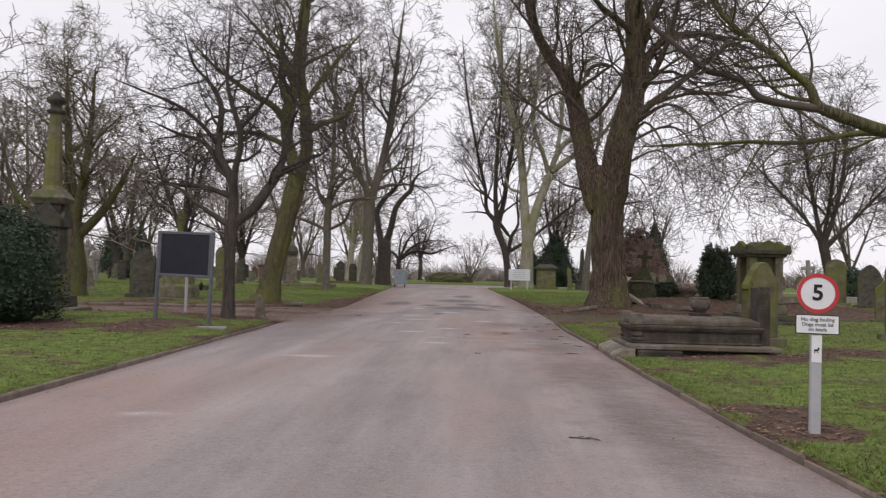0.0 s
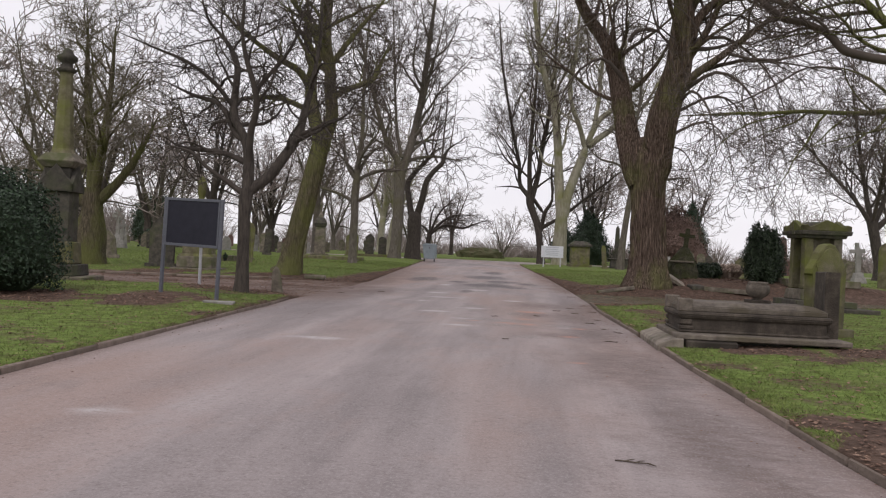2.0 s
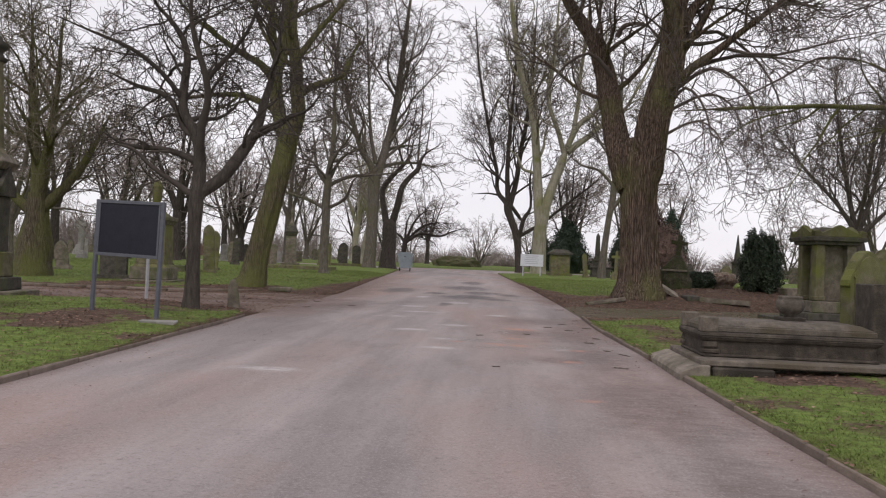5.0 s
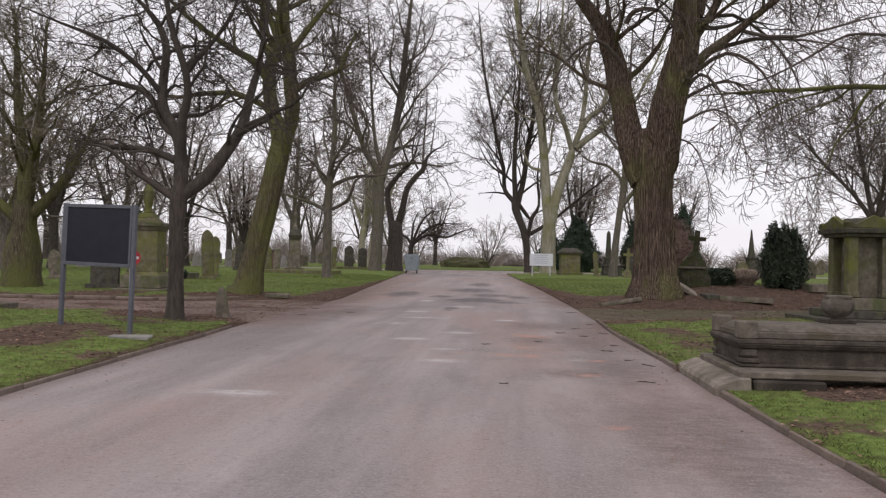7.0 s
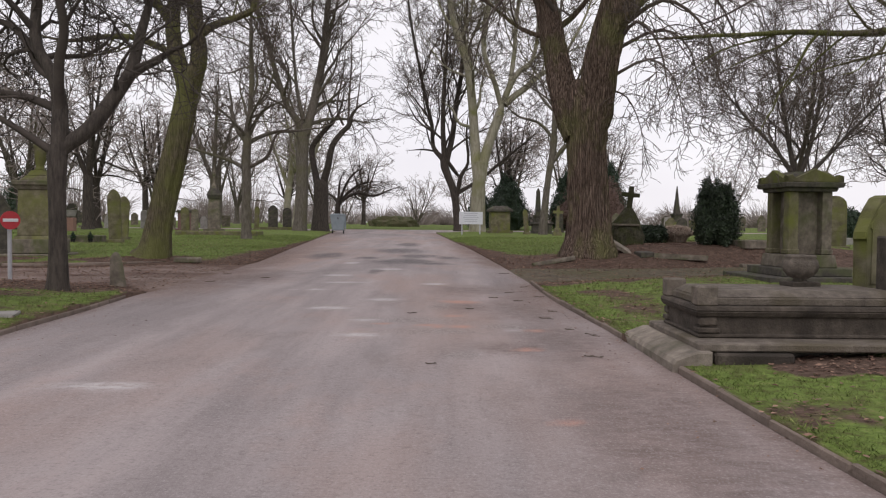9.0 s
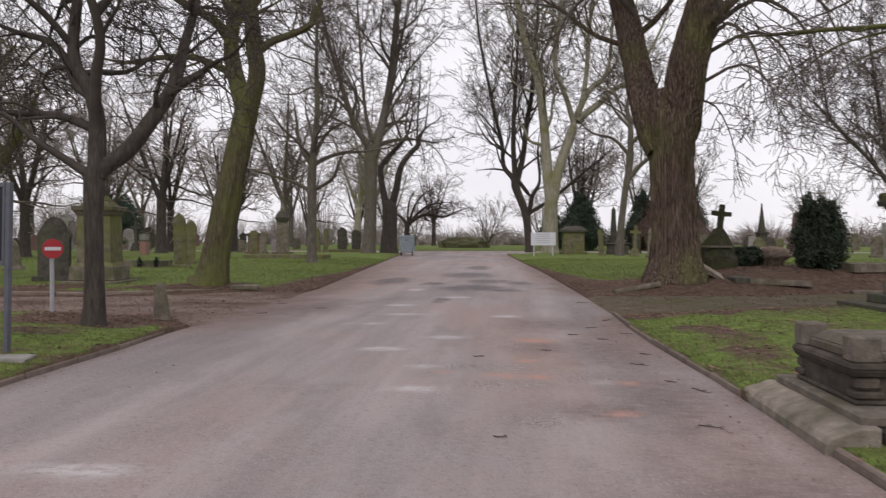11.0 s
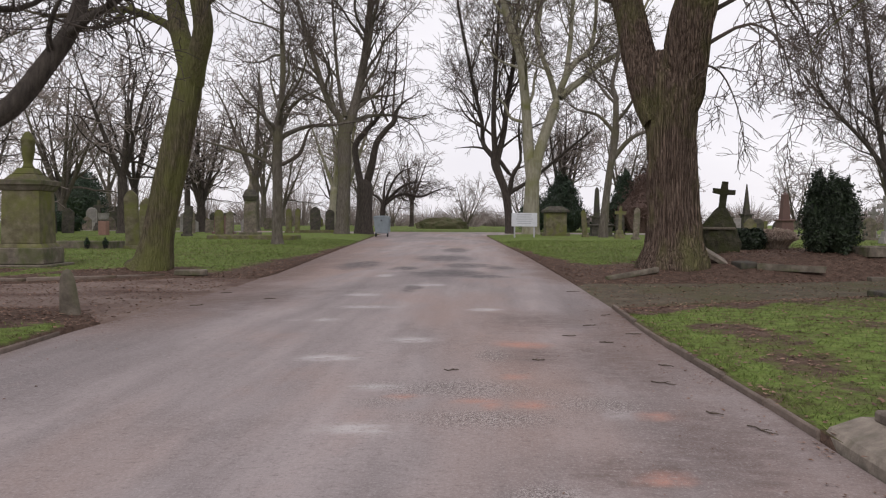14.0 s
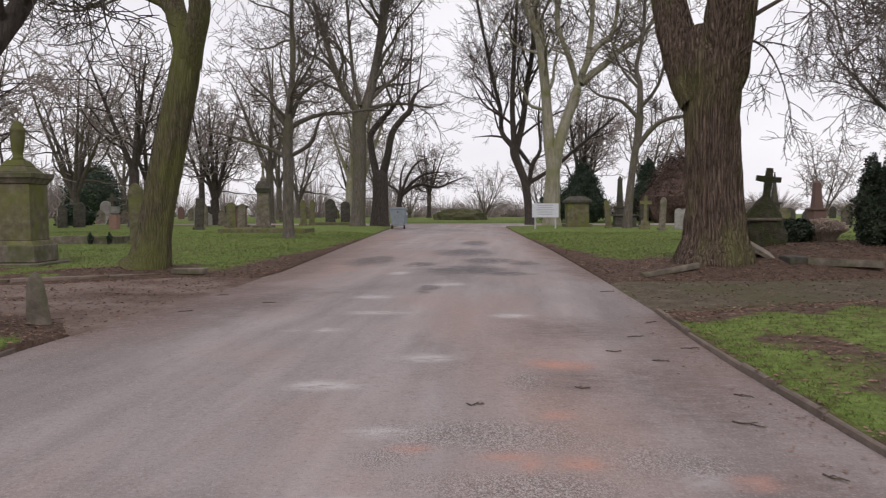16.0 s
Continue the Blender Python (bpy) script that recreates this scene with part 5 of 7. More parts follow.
def far_woods():
    """A low belt of bare thicket along the horizon, its haze put into the pale twig colour."""
    rng = random.Random(31)
    t = Tubes()
    for k in range(150):
        a = rng.uniform(-0.85, 0.85)
        d = rng.uniform(125, 190)
        cx, cy, w, h = d * math.sin(a), d * math.cos(a), rng.uniform(3, 7), rng.uniform(2.5, 6.0) * (0.75 if abs(a) < 0.12 else 1.8 if a < 0 else 1.0)
        for _ in range(95):
            u = rand_dir(rng)
            u.z = abs(u.z)
            foot = Vector((cx + u.x * w * 0.4, cy + u.y * w * 0.4, slope(cy)))
            end = Vector((cx + u.x * w, cy + u.y * w, slope(cy) + h * (0.35 + 0.65 * u.z) * rng.uniform(0.7, 1.05)))
            mid = foot.lerp(end, 0.5) + Vector((0, 0, 0.15 * h)) + rand_dir(rng) * 0.3
            t.add([foot, mid, end], [0.05, 0.035, 0.014], 3)
    tagged(new("far_woods", t.mesh("far_woods", TWIGHAZE)), "hazy belt of bare thicket along the horizon", "woodland", kind="stuff")


far_woods()


# ---- evergreens ----
def leaf_ball(count, size, shape, seed, leaf=(0.05, 0.09), hollow=0.75, bumps=0.18, top=1.0):
    """Leaves, each a folded pair of triangles, over an uneven rounded body of radii shape."""
    rng = random.Random(seed)
    verts, faces = [], []
    for _ in range(count):
        d = rand_dir(rng)
        if d.z < -0.55:
            d.z = -d.z
        k = (hollow + (1 - hollow) * rng.random()) * (1 + bumps * noise.noise((d * 2.2 + Vector((seed, 0, 0)))) + 0.5 * bumps * noise.noise((d * 6 + Vector((0, seed, 0)))))
        taper = 1.0 - (1.0 - top) * max(0.0, d.z)
        p = Vector((d.x * shape[0] * k * taper, d.y * shape[1] * k * taper, 1.235 * shape[2] * (0.6 + d.z * k)))
        n = (d + rand_dir(rng) * 0.8).normalized()
        a = n.cross(rand_dir(rng)).normalized() * rng.uniform(*leaf) * size
        b = n.cross(a).normalized() * a.length * 0.55
        i = len(verts)
        verts += [tuple(p - a), tuple(p + b + n * 0.01), tuple(p + a), tuple(p - b + n * 0.01)]
        faces += [(i, i + 1, i + 2), (i, i + 2, i + 3)]
    return verts, faces


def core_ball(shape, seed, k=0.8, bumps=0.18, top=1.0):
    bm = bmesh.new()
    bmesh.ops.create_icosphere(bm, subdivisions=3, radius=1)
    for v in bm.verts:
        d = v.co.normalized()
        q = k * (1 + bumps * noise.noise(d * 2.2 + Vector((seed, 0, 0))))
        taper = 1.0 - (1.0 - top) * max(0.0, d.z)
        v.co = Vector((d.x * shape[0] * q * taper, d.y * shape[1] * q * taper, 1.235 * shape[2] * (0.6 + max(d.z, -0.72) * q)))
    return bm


def shrub(name, x, y, shape, label, category, seed, count=6000, leaf=(0.05, 0.09), material=LEAFDARK, top=1.0, bumps=0.18, lift=0.0):
    root = thing(name, Matrix.Translation((x, y, height(x, y) - 0.05 + lift)), label, category)
    verts, faces = leaf_ball(count, 1.0, shape, seed, leaf, top=top, bumps=bumps)
    adopt(new("foliage", mesh_of("foliage", verts, faces, material)), root)
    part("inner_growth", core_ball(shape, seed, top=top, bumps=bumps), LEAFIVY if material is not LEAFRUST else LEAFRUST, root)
    return root


shrub("evergreen_bush", -9.98, 17.3, (1.7, 1.5, 1.25), "large rounded dark evergreen bush on the lawn", "bush", 5, 22000, (0.025, 0.05))
shrub("ivy_clad_stump", 8.6, 31.5, (0.66, 0.6, 1.02), "tall stump smothered in dark glossy ivy", "ivy", 7, 15000, (0.022, 0.05), LEAFIVY, bumps=0.45)
shrub("yew_tree", -42, 88, (3.0, 3.0, 3.0), "dark rounded yew far across the lawn", "yew", 8, 8000, (0.08, 0.15))
shrub("yew_tree", 6.2, 80, (2.2, 2.2, 2.5), "dark green yew behind the tombs", "yew", 12, 8000, (0.06, 0.13), top=0.6, bumps=0.4)
shrub("conifer", 4.0, 86, (1.5, 1.5, 2.2), "small dark pointed conifer behind the tombs", "conifer", 13, 5000, (0.06, 0.12), top=0.25)
shrub("conifer", 12.0, 82, (1.8, 1.8, 2.9), "dark pointed conifer behind the graves", "conifer", 14, 6000, (0.06, 0.12), top=0.3)
shrub("conifer", 17.5, 88, (2.0, 2.0, 3.6), "tall dark conifer behind the great lime", "conifer", 15, 7000, (0.06, 0.13), top=0.3)
shrub("copper_shrub", 14.2, 80, (3.4, 3.0, 3.0), "rust-brown rounded shrub behind the graves", "shrub", 16, 9000, (0.06, 0.13), LEAFRUST, top=0.6, bumps=0.4)
shrub("evergreen_bush", 22.5, 51.5, (1.6, 1.4, 1.0), "low dark evergreen bush beside the lawn tree", "bush", 17, 5000, (0.05, 0.09))
shrub("laurel_bush", -31, 66, (1.4, 1.2, 0.8), "small bright green laurel among the headstones", "bush", 18, 1500, (0.1, 0.2))
shrub("ivy_clump", 7.0, 33.0, (0.55, 0.5, 0.32), "low ivy scrambling round a fallen grave", "ivy", 19, 5000, (0.03, 0.06), LEAFIVY, bumps=0.35)


def stems_clump(name, x, y, shape, label, seed, count=700, material=DEADTWIG):
    """A rounded clump of dry stems."""
    rng = random.Random(seed)
    t = Tubes()
    for _ in range(count):
        d = rand_dir(rng)
        d.z = abs(d.z)
        foot = Vector((d.x * shape[0] * 0.5 * rng.random(), d.y * shape[1] * 0.5 * rng.random(), 0))
        end = Vector((d.x * shape[0], d.y * shape[1], shape[2] * (0.45 + 0.55 * d.z))) * rng.uniform(0.75, 1.05)
        mid = foot.lerp(end, 0.55) + Vector((0, 0, 0.3 * shape[2])) + rand_dir(rng) * 0.1
        t.add([foot, mid, end], [0.012, 0.009, 0.006], 3)
    root = thing(name, Matrix.Translation((x, y, height(x, y))), label, "shrub")
    adopt(new("dry_growth", t.mesh("dry_growth", material)), root)


stems_clump("dry_shrub", 7.95, 33.3, (0.62, 0.5, 0.56), "rounded clump of dry reddish stems", 3, 1500)
for bx, by, tall, spread, seed, words in ((-3.2, 112, 6.0, 0.45, 305, "round bare thicket far beyond the drive"), (4.0, 118, 8.0, 0.42, 306, "tall round bare thicket far beyond the drive"),
                                          (33, 98, 8.0, 0.42, 308, "round bare thicket behind the far graves"), (-14, 120, 6.5, 0.5, 307, "wide bare thicket far beyond the drive")):
    plain_tree(bx, by, tall, 0.2, seed, fork=0.08, spread=spread, label=words, limbs=11)


# ---- kerbs and edging ----
def kerb_run(name, line, label, length=0.9, wide=0.05, tall=0.048, seed=1):
    """Separate edging stones laid end to end along a line of (x, y)."""
    rng = random.Random(seed)
    root = tagged(new(name), label, "kerb", kind="structure")
    shapes = []
    for k in range(4):
        bm = bmesh.new()
        block(bm, 0.004, length - 0.008, -wide / 2, wide / 2, -0.12, tall, 0.012)
        for v in bm.verts:
            v.co += Vector((0, rng.uniform(-0.004, 0.004), rng.uniform(-0.008, 0.006) if v.co.z > 0 else 0))
        me = bpy.data.meshes.new("kerb_stone")
        bmesh.ops.recalc_face_normals(bm, faces=bm.faces)
        bm.to_mesh(me)
        bm.free()
        me.materials.append(KERB)
        shapes.append(me)
    for (x0, y0), (x1, y1) in zip(line, line[1:]):
        total = math.hypot(x1 - x0, y1 - y0)
        count = max(1, round(total / length))
        for i in range(count):
            a, b = i / count, (i + 1) / count
            ax, ay, bx, by = x0 + (x1 - x0) * a, y0 + (y1 - y0) * a, x0 + (x1 - x0) * b, y0 + (y1 - y0) * b
            za, zb = (slope(ay), slope(by))
            ob = new("kerb_stone", shapes[rng.randrange(4)])
            ob.parent = root
            ob.matrix_world = pose(ax, ay, za + rng.uniform(-0.012, 0.008), rng.uniform(-2.5, 2.5), -math.degrees(math.atan2(zb - za, total / count)), math.degrees(math.atan2(by - ay, bx - ax))) @ Matrix.Diagonal((total / count / length, 1, 1, 1))


kerb_run("kerb_east", [(interp(y, EDGE_R) + 0.035, y) for y in (-20, 0, 7.35, 9.2, 11.3, 13.2, 14.93)] , "narrow brown stone edging along the drive", seed=2)
kerb_run("kerb_north_east", [(interp(y, EDGE_R) + 0.035, y) for y in (16.86, 18.6, 20.2, 22.0, 23.9)], "narrow brown stone edging round the lawn corner", seed=3)
kerb_run("kerb_west", [(interp(y, EDGE_L) - 0.035, y) for y in (-20, 0, 9.5, 13.0, 16.0, 19.0, 20.5)], "narrow brown stone edging along the drive", seed=4)
kerb_run("kerb_lane", [(-24, 26.7), (-14, 26.9), (-9.3, 27.05), (-7.8, 27.9), (-7.0, 28.5)], "low worn stone edging beside the side lane", 1.3, 0.14, 0.085, seed=5)


# ---- signs and the notice board ----
def disc(bm, r, y0, y1, z, sides=40):
    a = [bm.verts.new((r * math.cos(2 * math.pi * i / sides), y0, z + r * math.sin(2 * math.pi * i / sides))) for i in range(sides)]
    b = [bm.verts.new((v.co.x, y1, v.co.z)) for v in a]
    bm.faces.new(a)
    bm.faces.new(b[::-1])
    for i in range(sides):
        j = (i + 1) % sides
        bm.faces.new((a[i], b[i], b[j], a[j]))
    return bm


def ring(bm, r0, r1, y0, y1, z, sides=40):
    def circle(r, y):
        return [bm.verts.new((r * math.cos(2 * math.pi * i / sides), y, z + r * math.sin(2 * math.pi * i / sides))) for i in range(sides)]
    loops = [circle(r0, y0), circle(r1, y0), circle(r1, y1), circle(r0, y1)]
    for p, q in zip(loops, loops[1:] + loops[:1]):
        for i in range(sides):
            j = (i + 1) % sides
            bm.faces.new((p[i], p[j], q[j], q[i]))
    return bm


def lettering(name, text, size, x, y, z, material, parent, space=1.0, bold=0.0):
    """Words in the built-in font, standing upright and facing -y."""
    curve = bpy.data.curves.new(name, "FONT")
    curve.body, curve.size, curve.align_x, curve.align_y, curve.extrude, curve.space_line, curve.offset = text, size, "CENTER", "CENTER", 0.0015, space, bold
    temp = bpy.data.objects.new(name, curve)
    scene.collection.objects.link(temp)
    me = bpy.data.meshes.new_from_object(temp.evaluated_get(bpy.context.evaluated_depsgraph_get()))
    bpy.data.objects.remove(temp)
    bpy.data.curves.remove(curve)
    me.transform(Matrix.Translation((x, y, z)) @ pose(0, 0, 0, 90))
    me.materials.clear()
    me.materials.append(material)
    return adopt(new(name, me), parent)


def speed_sign():
    x, y = 3.26, 9.15
    root = thing("speed_sign", pose(x, y, height(x, y) - 0.02, 0, 0.6, -8), "round five mile speed limit sign on a short grey post", "road sign")
    part("post", block(bmesh.new(), -0.043, 0.043, -0.03, 0.03, -0.2, 0.93, 0.008), POSTGREY, root, "square grey post")
    plate = part("sign_disc", disc(bmesh.new(), 0.166, -0.045, -0.033, 1.205), WHITE, root, "round white sign face")
    part("border", ring(bmesh.new(), 0.136, 0.167, -0.050, -0.044, 1.205), RED, plate, "red ring border")
    lettering("numeral", "5", 0.185, 0, -0.0485, 1.205, BLACK, plate, bold=0.004)
    note = part("notice_plate", block(bmesh.new(), -0.172, 0.172, -0.045, -0.033, 0.86, 1.022, 0.002), BLACK, root, "small white notice with a black edge")
    part("notice_face", block(bmesh.new(), -0.165, 0.165, -0.048, -0.044, 0.867, 1.015, 0.001), WHITE, note)
    lettering("notice_words", "No dog fouling\nDogs must be\non leads", 0.044, 0, -0.050, 0.941, BLACK, note, 0.95)
    sticker = part("sticker", block(bmesh.new(), -0.04, 0.04, -0.034, -0.0305, 0.62, 0.85, 0.001), WHITE, root, "white sticker on the post")
    bm = bmesh.new()
    block(bm, -0.02, 0.012, -0.038, -0.0335, 0.717, 0.731, 0)
    block(bm, 0.008, 0.02, -0.038, -0.0335, 0.727, 0.747, 0)
    block(bm, -0.02, -0.014, -0.038, -0.0335, 0.700, 0.719, 0)
    block(bm, 0.006, 0.012, -0.038, -0.0335, 0.700, 0.719, 0)
    part("pictogram", bm, BLACK, sticker)


def no_entry_sign():
    x, y = -7.7, 22.4
    root = thing("no_entry_sign", pose(x, y, height(x, y) - 0.02, 0, 0, 46), "red round no-entry sign on a grey post beside the lane", "road sign")
    bm = bmesh.new()
    lathe(bm, [(0.038, -0.2), (0.038, 1.28), (0.03, 1.29)], 12)
    part("post", bm, POSTGREY, root, "round grey post")
    face = part("sign_disc", disc(bmesh.new(), 0.17, -0.055, -0.042, 1.13), RED, root, "round red sign face")
    part("bar", block(bmesh.new(), -0.13, 0.13, -0.060, -0.054, 1.10, 1.16, 0.001), WHITE, face, "white bar")


def notice_board():
    x0, y0, x1, y1 = -6.53, 17.99, -5.28, 17.71
    wide = math.hypot(x1 - x0, y1 - y0)
    z = height((x0 + x1) / 2, (y0 + y1) / 2)
    root = thing("notice_board", pose((x0 + x1) / 2, (y0 + y1) / 2, z, 0, 1.5, math.degrees(math.atan2(y1 - y0, x1 - x0))), "blank dark navy notice board on two grey steel legs", "notice board")
    up = 0.965
    for s in (-1, 1):
        part("leg", block(bmesh.new(), s * wide / 2 - 0.03, s * wide / 2 + 0.03, -0.03, 0.03, -0.2, 1.93 * up, 0.005), METALGREY, root, "grey steel leg")
    part("panel", block(bmesh.new(), -wide / 2 + 0.035, wide / 2 - 0.035, -0.02, 0.02, 1.02 * up, 1.87 * up, 0.003), BOARD, root, "dark navy panel")
    for name, a, b in (("frame_top", 1.87, 1.925), ("frame_bottom", 0.965, 1.02)):
        part(name, block(bmesh.new(), -wide / 2 + 0.032, wide / 2 - 0.032, -0.035, 0.03, a * up, b * up, 0.004), METALGREY, root)
    for s in (-1, 1):
        part("frame_side", block(bmesh.new(), s * (wide / 2 - 0.05) - 0.017, s * (wide / 2 - 0.05) + 0.017, -0.034, 0.03, 1.022 * up, 1.868 * up, 0.003), METALGREY, root)


def white_notice():
    x, y = 2.12, 58.5
    root = thing("white_notice", pose(x, y, height(x, y), 0, 0, -4) @ Matrix.Scale(1.13, 4), "weathered white notice on two short posts by the drive", "sign")
    panel = part("panel", block(bmesh.new(), -0.68, 0.68, -0.02, 0.02, 0.58, 1.30, 0.005), OFFWHITE, root, "faded white panel")
    rng = random.Random(4)
    for i in range(5):
        w = rng.uniform(0.35, 0.58)
        part("text_line", block(bmesh.new(), -w, w, -0.026, -0.019, 1.18 - i * 0.115, 1.225 - i * 0.115, 0), GREYPRINT, panel)
    for s in (-0.52, 0.52):
        part("post", block(bmesh.new(), s - 0.04, s + 0.04, 0.021, 0.08, -0.2, 1.25, 0.006), POSTGREY, root)


def wheeled_bin():
    x, y = -7.0, 61.8
    root = thing("wheeled_bin", pose(x, y, slope(y) + 0.02, 0, 0, 96), "large grey four-wheeled refuse bin at the drive's edge", "bin")
    bm = bmesh.new()
    block(bm, -0.56, 0.56, -0.40, 0.40, 0.22, 1.22, 0.03, -0.12)
    part("body", bm, BINGREY, root, "ribbed grey body")
    for i in range(5):
        part("rib", block(bmesh.new(), -0.5 + i * 0.25 - 0.02, -0.5 + i * 0.25 + 0.02, -0.54, -0.47, 0.3, 1.15, 0.01), BINGREY, root)
    bm = bmesh.new()
    extrude_profile(bm, [(-0.56, 1.22), (0.56, 1.22), (0.56, 1.27), (0.36, 1.36), (-0.36, 1.36), (-0.56, 1.27)], -0.70, 0.70, 0.015)
    bm.transform(Matrix.Rotation(radians(90), 4, "Z"))
    part("lid", bm, BINGREY, root, "hinged grey lid")
    for sx in (-1, 1):
        part("trunnion", block(bmesh.new(), sx * 0.72 - 0.03, sx * 0.72 + 0.03, -0.05, 0.05, 1.0, 1.1, 0.01), METALGREY, root)
        for sy in (-1, 1):
            bm = bmesh.new()
            lathe(bm, [(0.10, -0.03), (0.11, -0.02), (0.11, 0.02), (0.10, 0.03)], 16)
            bm.transform(Matrix.Translation((sx * 0.5, sy * 0.38, 0.1)) @ Matrix.Rotation(radians(90), 4, "X"))
            wheel = part("wheel", bm, RUBBER, root, "black castor wheel")
            part("fork", block(bmesh.new(), sx * 0.5 - 0.05, sx * 0.5 + 0.05, sy * 0.38 - 0.05, sy * 0.38 + 0.05, 0.19, 0.24, 0.005), METALGREY, wheel)


speed_sign()
no_entry_sign()
notice_board()
white_notice()
wheeled_bin()


# ---- tombs and monuments ----
def chest_tomb():
    """The long coped tomb on its settled plinth, end-on to the drive."""
    x, y = 2.42, 14.93
    root = thing("coped_tomb", pose(x, y, slope(y + 0.9), 0, 0, 0.3), "dark weathered coped stone tomb on a stepped settled plinth", "tomb")
    outline = [(0.0, -0.1), (0.36, -0.1), (0.36, 0.165), (0.22, 0.165), (0.03, 0.095), (0.0, 0.055)]
    bm = bmesh.new()
    extrude_profile(bm, outline, 0.0, 1.02, 0.012)
    part("step_stone", bm, STEPSTONE, root, "pale chamfered step stone")
    bm = bmesh.new()
    extrude_profile(bm, [(a + 0.012, b - 0.006) for a, b in outline], 1.03, 1.90, 0.012)
    part("step_stone", bm, STEPSTONE, root)
    part("plinth", block(bmesh.new(), 0.27, 2.68, 0.10, 1.80, 0.152, 0.228, 0.014), LIDSTONE, root, "flat stone plinth slab")
    part("side_stone", block(bmesh.new(), 0.40, 1.12, 0.04, 0.26, -0.08, 0.145, 0.02), TOMB, root, "short supporting stone")
    part("footing", block(bmesh.new(), 0.42, 2.5, 0.34, 1.66, -0.15, 0.150, 0.01), SOOTY, root, "recessed dark footing")
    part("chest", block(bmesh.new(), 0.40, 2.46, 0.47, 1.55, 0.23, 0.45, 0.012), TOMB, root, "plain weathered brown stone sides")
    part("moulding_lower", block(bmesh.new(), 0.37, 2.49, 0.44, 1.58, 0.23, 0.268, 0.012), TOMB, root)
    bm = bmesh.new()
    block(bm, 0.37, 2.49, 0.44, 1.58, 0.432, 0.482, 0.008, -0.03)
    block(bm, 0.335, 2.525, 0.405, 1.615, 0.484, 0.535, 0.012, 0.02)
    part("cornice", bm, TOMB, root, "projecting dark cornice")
    bm = bmesh.new()
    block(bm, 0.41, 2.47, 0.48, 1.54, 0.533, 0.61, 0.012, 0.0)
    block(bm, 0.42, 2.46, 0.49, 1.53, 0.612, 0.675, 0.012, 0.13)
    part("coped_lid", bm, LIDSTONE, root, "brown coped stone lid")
    for cy in (0.43, 1.39):
        part("corner_post", block(bmesh.new(), 0.355, 0.555, cy, cy + 0.20, 0.533, 0.725, 0.014), LIDSTONE, root, "square corner post")
    for cy in (0.40, 1.42):
        bm = bmesh.new()
        block(bm, 0.37, 0.58, cy + 0.03, cy + 0.20, 0.275, 0.325, 0.01)
        block(bm, 0.38, 0.56, cy + 0.04, cy + 0.19, 0.338, 0.425, 0.02)
        part("corner_bracket", bm, TOMB, root)
    return root


def stone_urn():
    x, y = 4.1, 16.15
    root = thing("stone_urn", pose(x, y, slope(15.6) + 0.69, 0, 0, 12) @ Matrix.Scale(0.74, 4), "squat round carved stone urn on the tomb lid", "urn")
    bm = bmesh.new()
    block(bm, -0.22, 0.22, -0.16, 0.16, -0.02, 0.045, 0.01)
    part("foot", bm, TOMB, root)
    bm = bmesh.new()
    lathe(bm, [(0.10, 0.045), (0.09, 0.08), (0.165, 0.12), (0.225, 0.19), (0.245, 0.27), (0.23, 0.34), (0.20, 0.375), (0.21, 0.39), (0.20, 0.42), (0.14, 0.425), (0.12, 0.36)], 20)
    part("bowl", bm, LIDSTONE, root, "dark round bowl", True)


SHAPES = {
    "round": lambda w, h: [(-w, 0), (w, 0), (w, h - w * 0.9)] + [(w * math.cos(a), h - w * 0.9 + w * 0.9 * math.sin(a)) for a in (0.4, 0.8, 1.2, 1.57, 1.94, 2.34, 2.74)] + [(-w, h - w * 0.9)],
    "flat": lambda w, h: [(-w, 0), (w, 0), (w, h), (-w, h)],
    "gothic": lambda w, h: [(-w, 0), (w, 0), (w, h - w * 1.3), (w * 0.86, h - w * 0.85), (w * 0.6, h - w * 0.42), (w * 0.28, h - w * 0.12), (0, h), (-w * 0.28, h - w * 0.12), (-w * 0.6, h - w * 0.42), (-w * 0.86, h - w * 0.85), (-w, h - w * 1.3)],
    "shoulder": lambda w, h: [(-w, 0), (w, 0), (w * 0.97, h * 0.66), (w * 1.08, h * 0.68), (w * 1.05, h * 0.73), (w * 0.72, h * 0.83), (w * 0.62, h * 0.9), (w * 0.3, h * 0.98), (0, h), (-w * 0.3, h * 0.98), (-w * 0.62, h * 0.9), (-w * 0.72, h * 0.83), (-w * 1.05, h * 0.73), (-w * 1.08, h * 0.68), (-w * 0.97, h * 0.66)],
    "stepped": lambda w, h: [(-w, 0), (w, 0), (w, h * 0.82), (w * 0.7, h * 0.82), (w * 0.66, h * 0.88), (w * 0.4, h * 0.97), (0, h), (-w * 0.4, h * 0.97), (-w * 0.66, h * 0.88), (-w * 0.7, h * 0.82), (-w, h * 0.82)],
    "ogee": lambda w, h: [(-w, 0), (w, 0), (w, h - w * 0.7), (w * 0.75, h - w * 0.55), (w * 0.5, h - w * 0.22), (w * 0.2, h - w * 0.02), (0, h), (-w * 0.2, h - w * 0.02), (-w * 0.5, h - w * 0.22), (-w * 0.75, h - w * 0.55), (-w, h - w * 0.7)],
}
WORD = {"round": "round-topped", "flat": "square-topped", "gothic": "pointed", "shoulder": "shouldered", "stepped": "stepped", "ogee": "curved-top"}
TONE = {"brown_weathered_stone": "brown weathered", "weathered_sandstone": "weathered brown", "mossy_sandstone": "moss-green", "soot_dark_stone": "dark sooty", "pale_grey_stone": "pale grey", "red_granite": "red granite", "terracotta": "terracotta"}


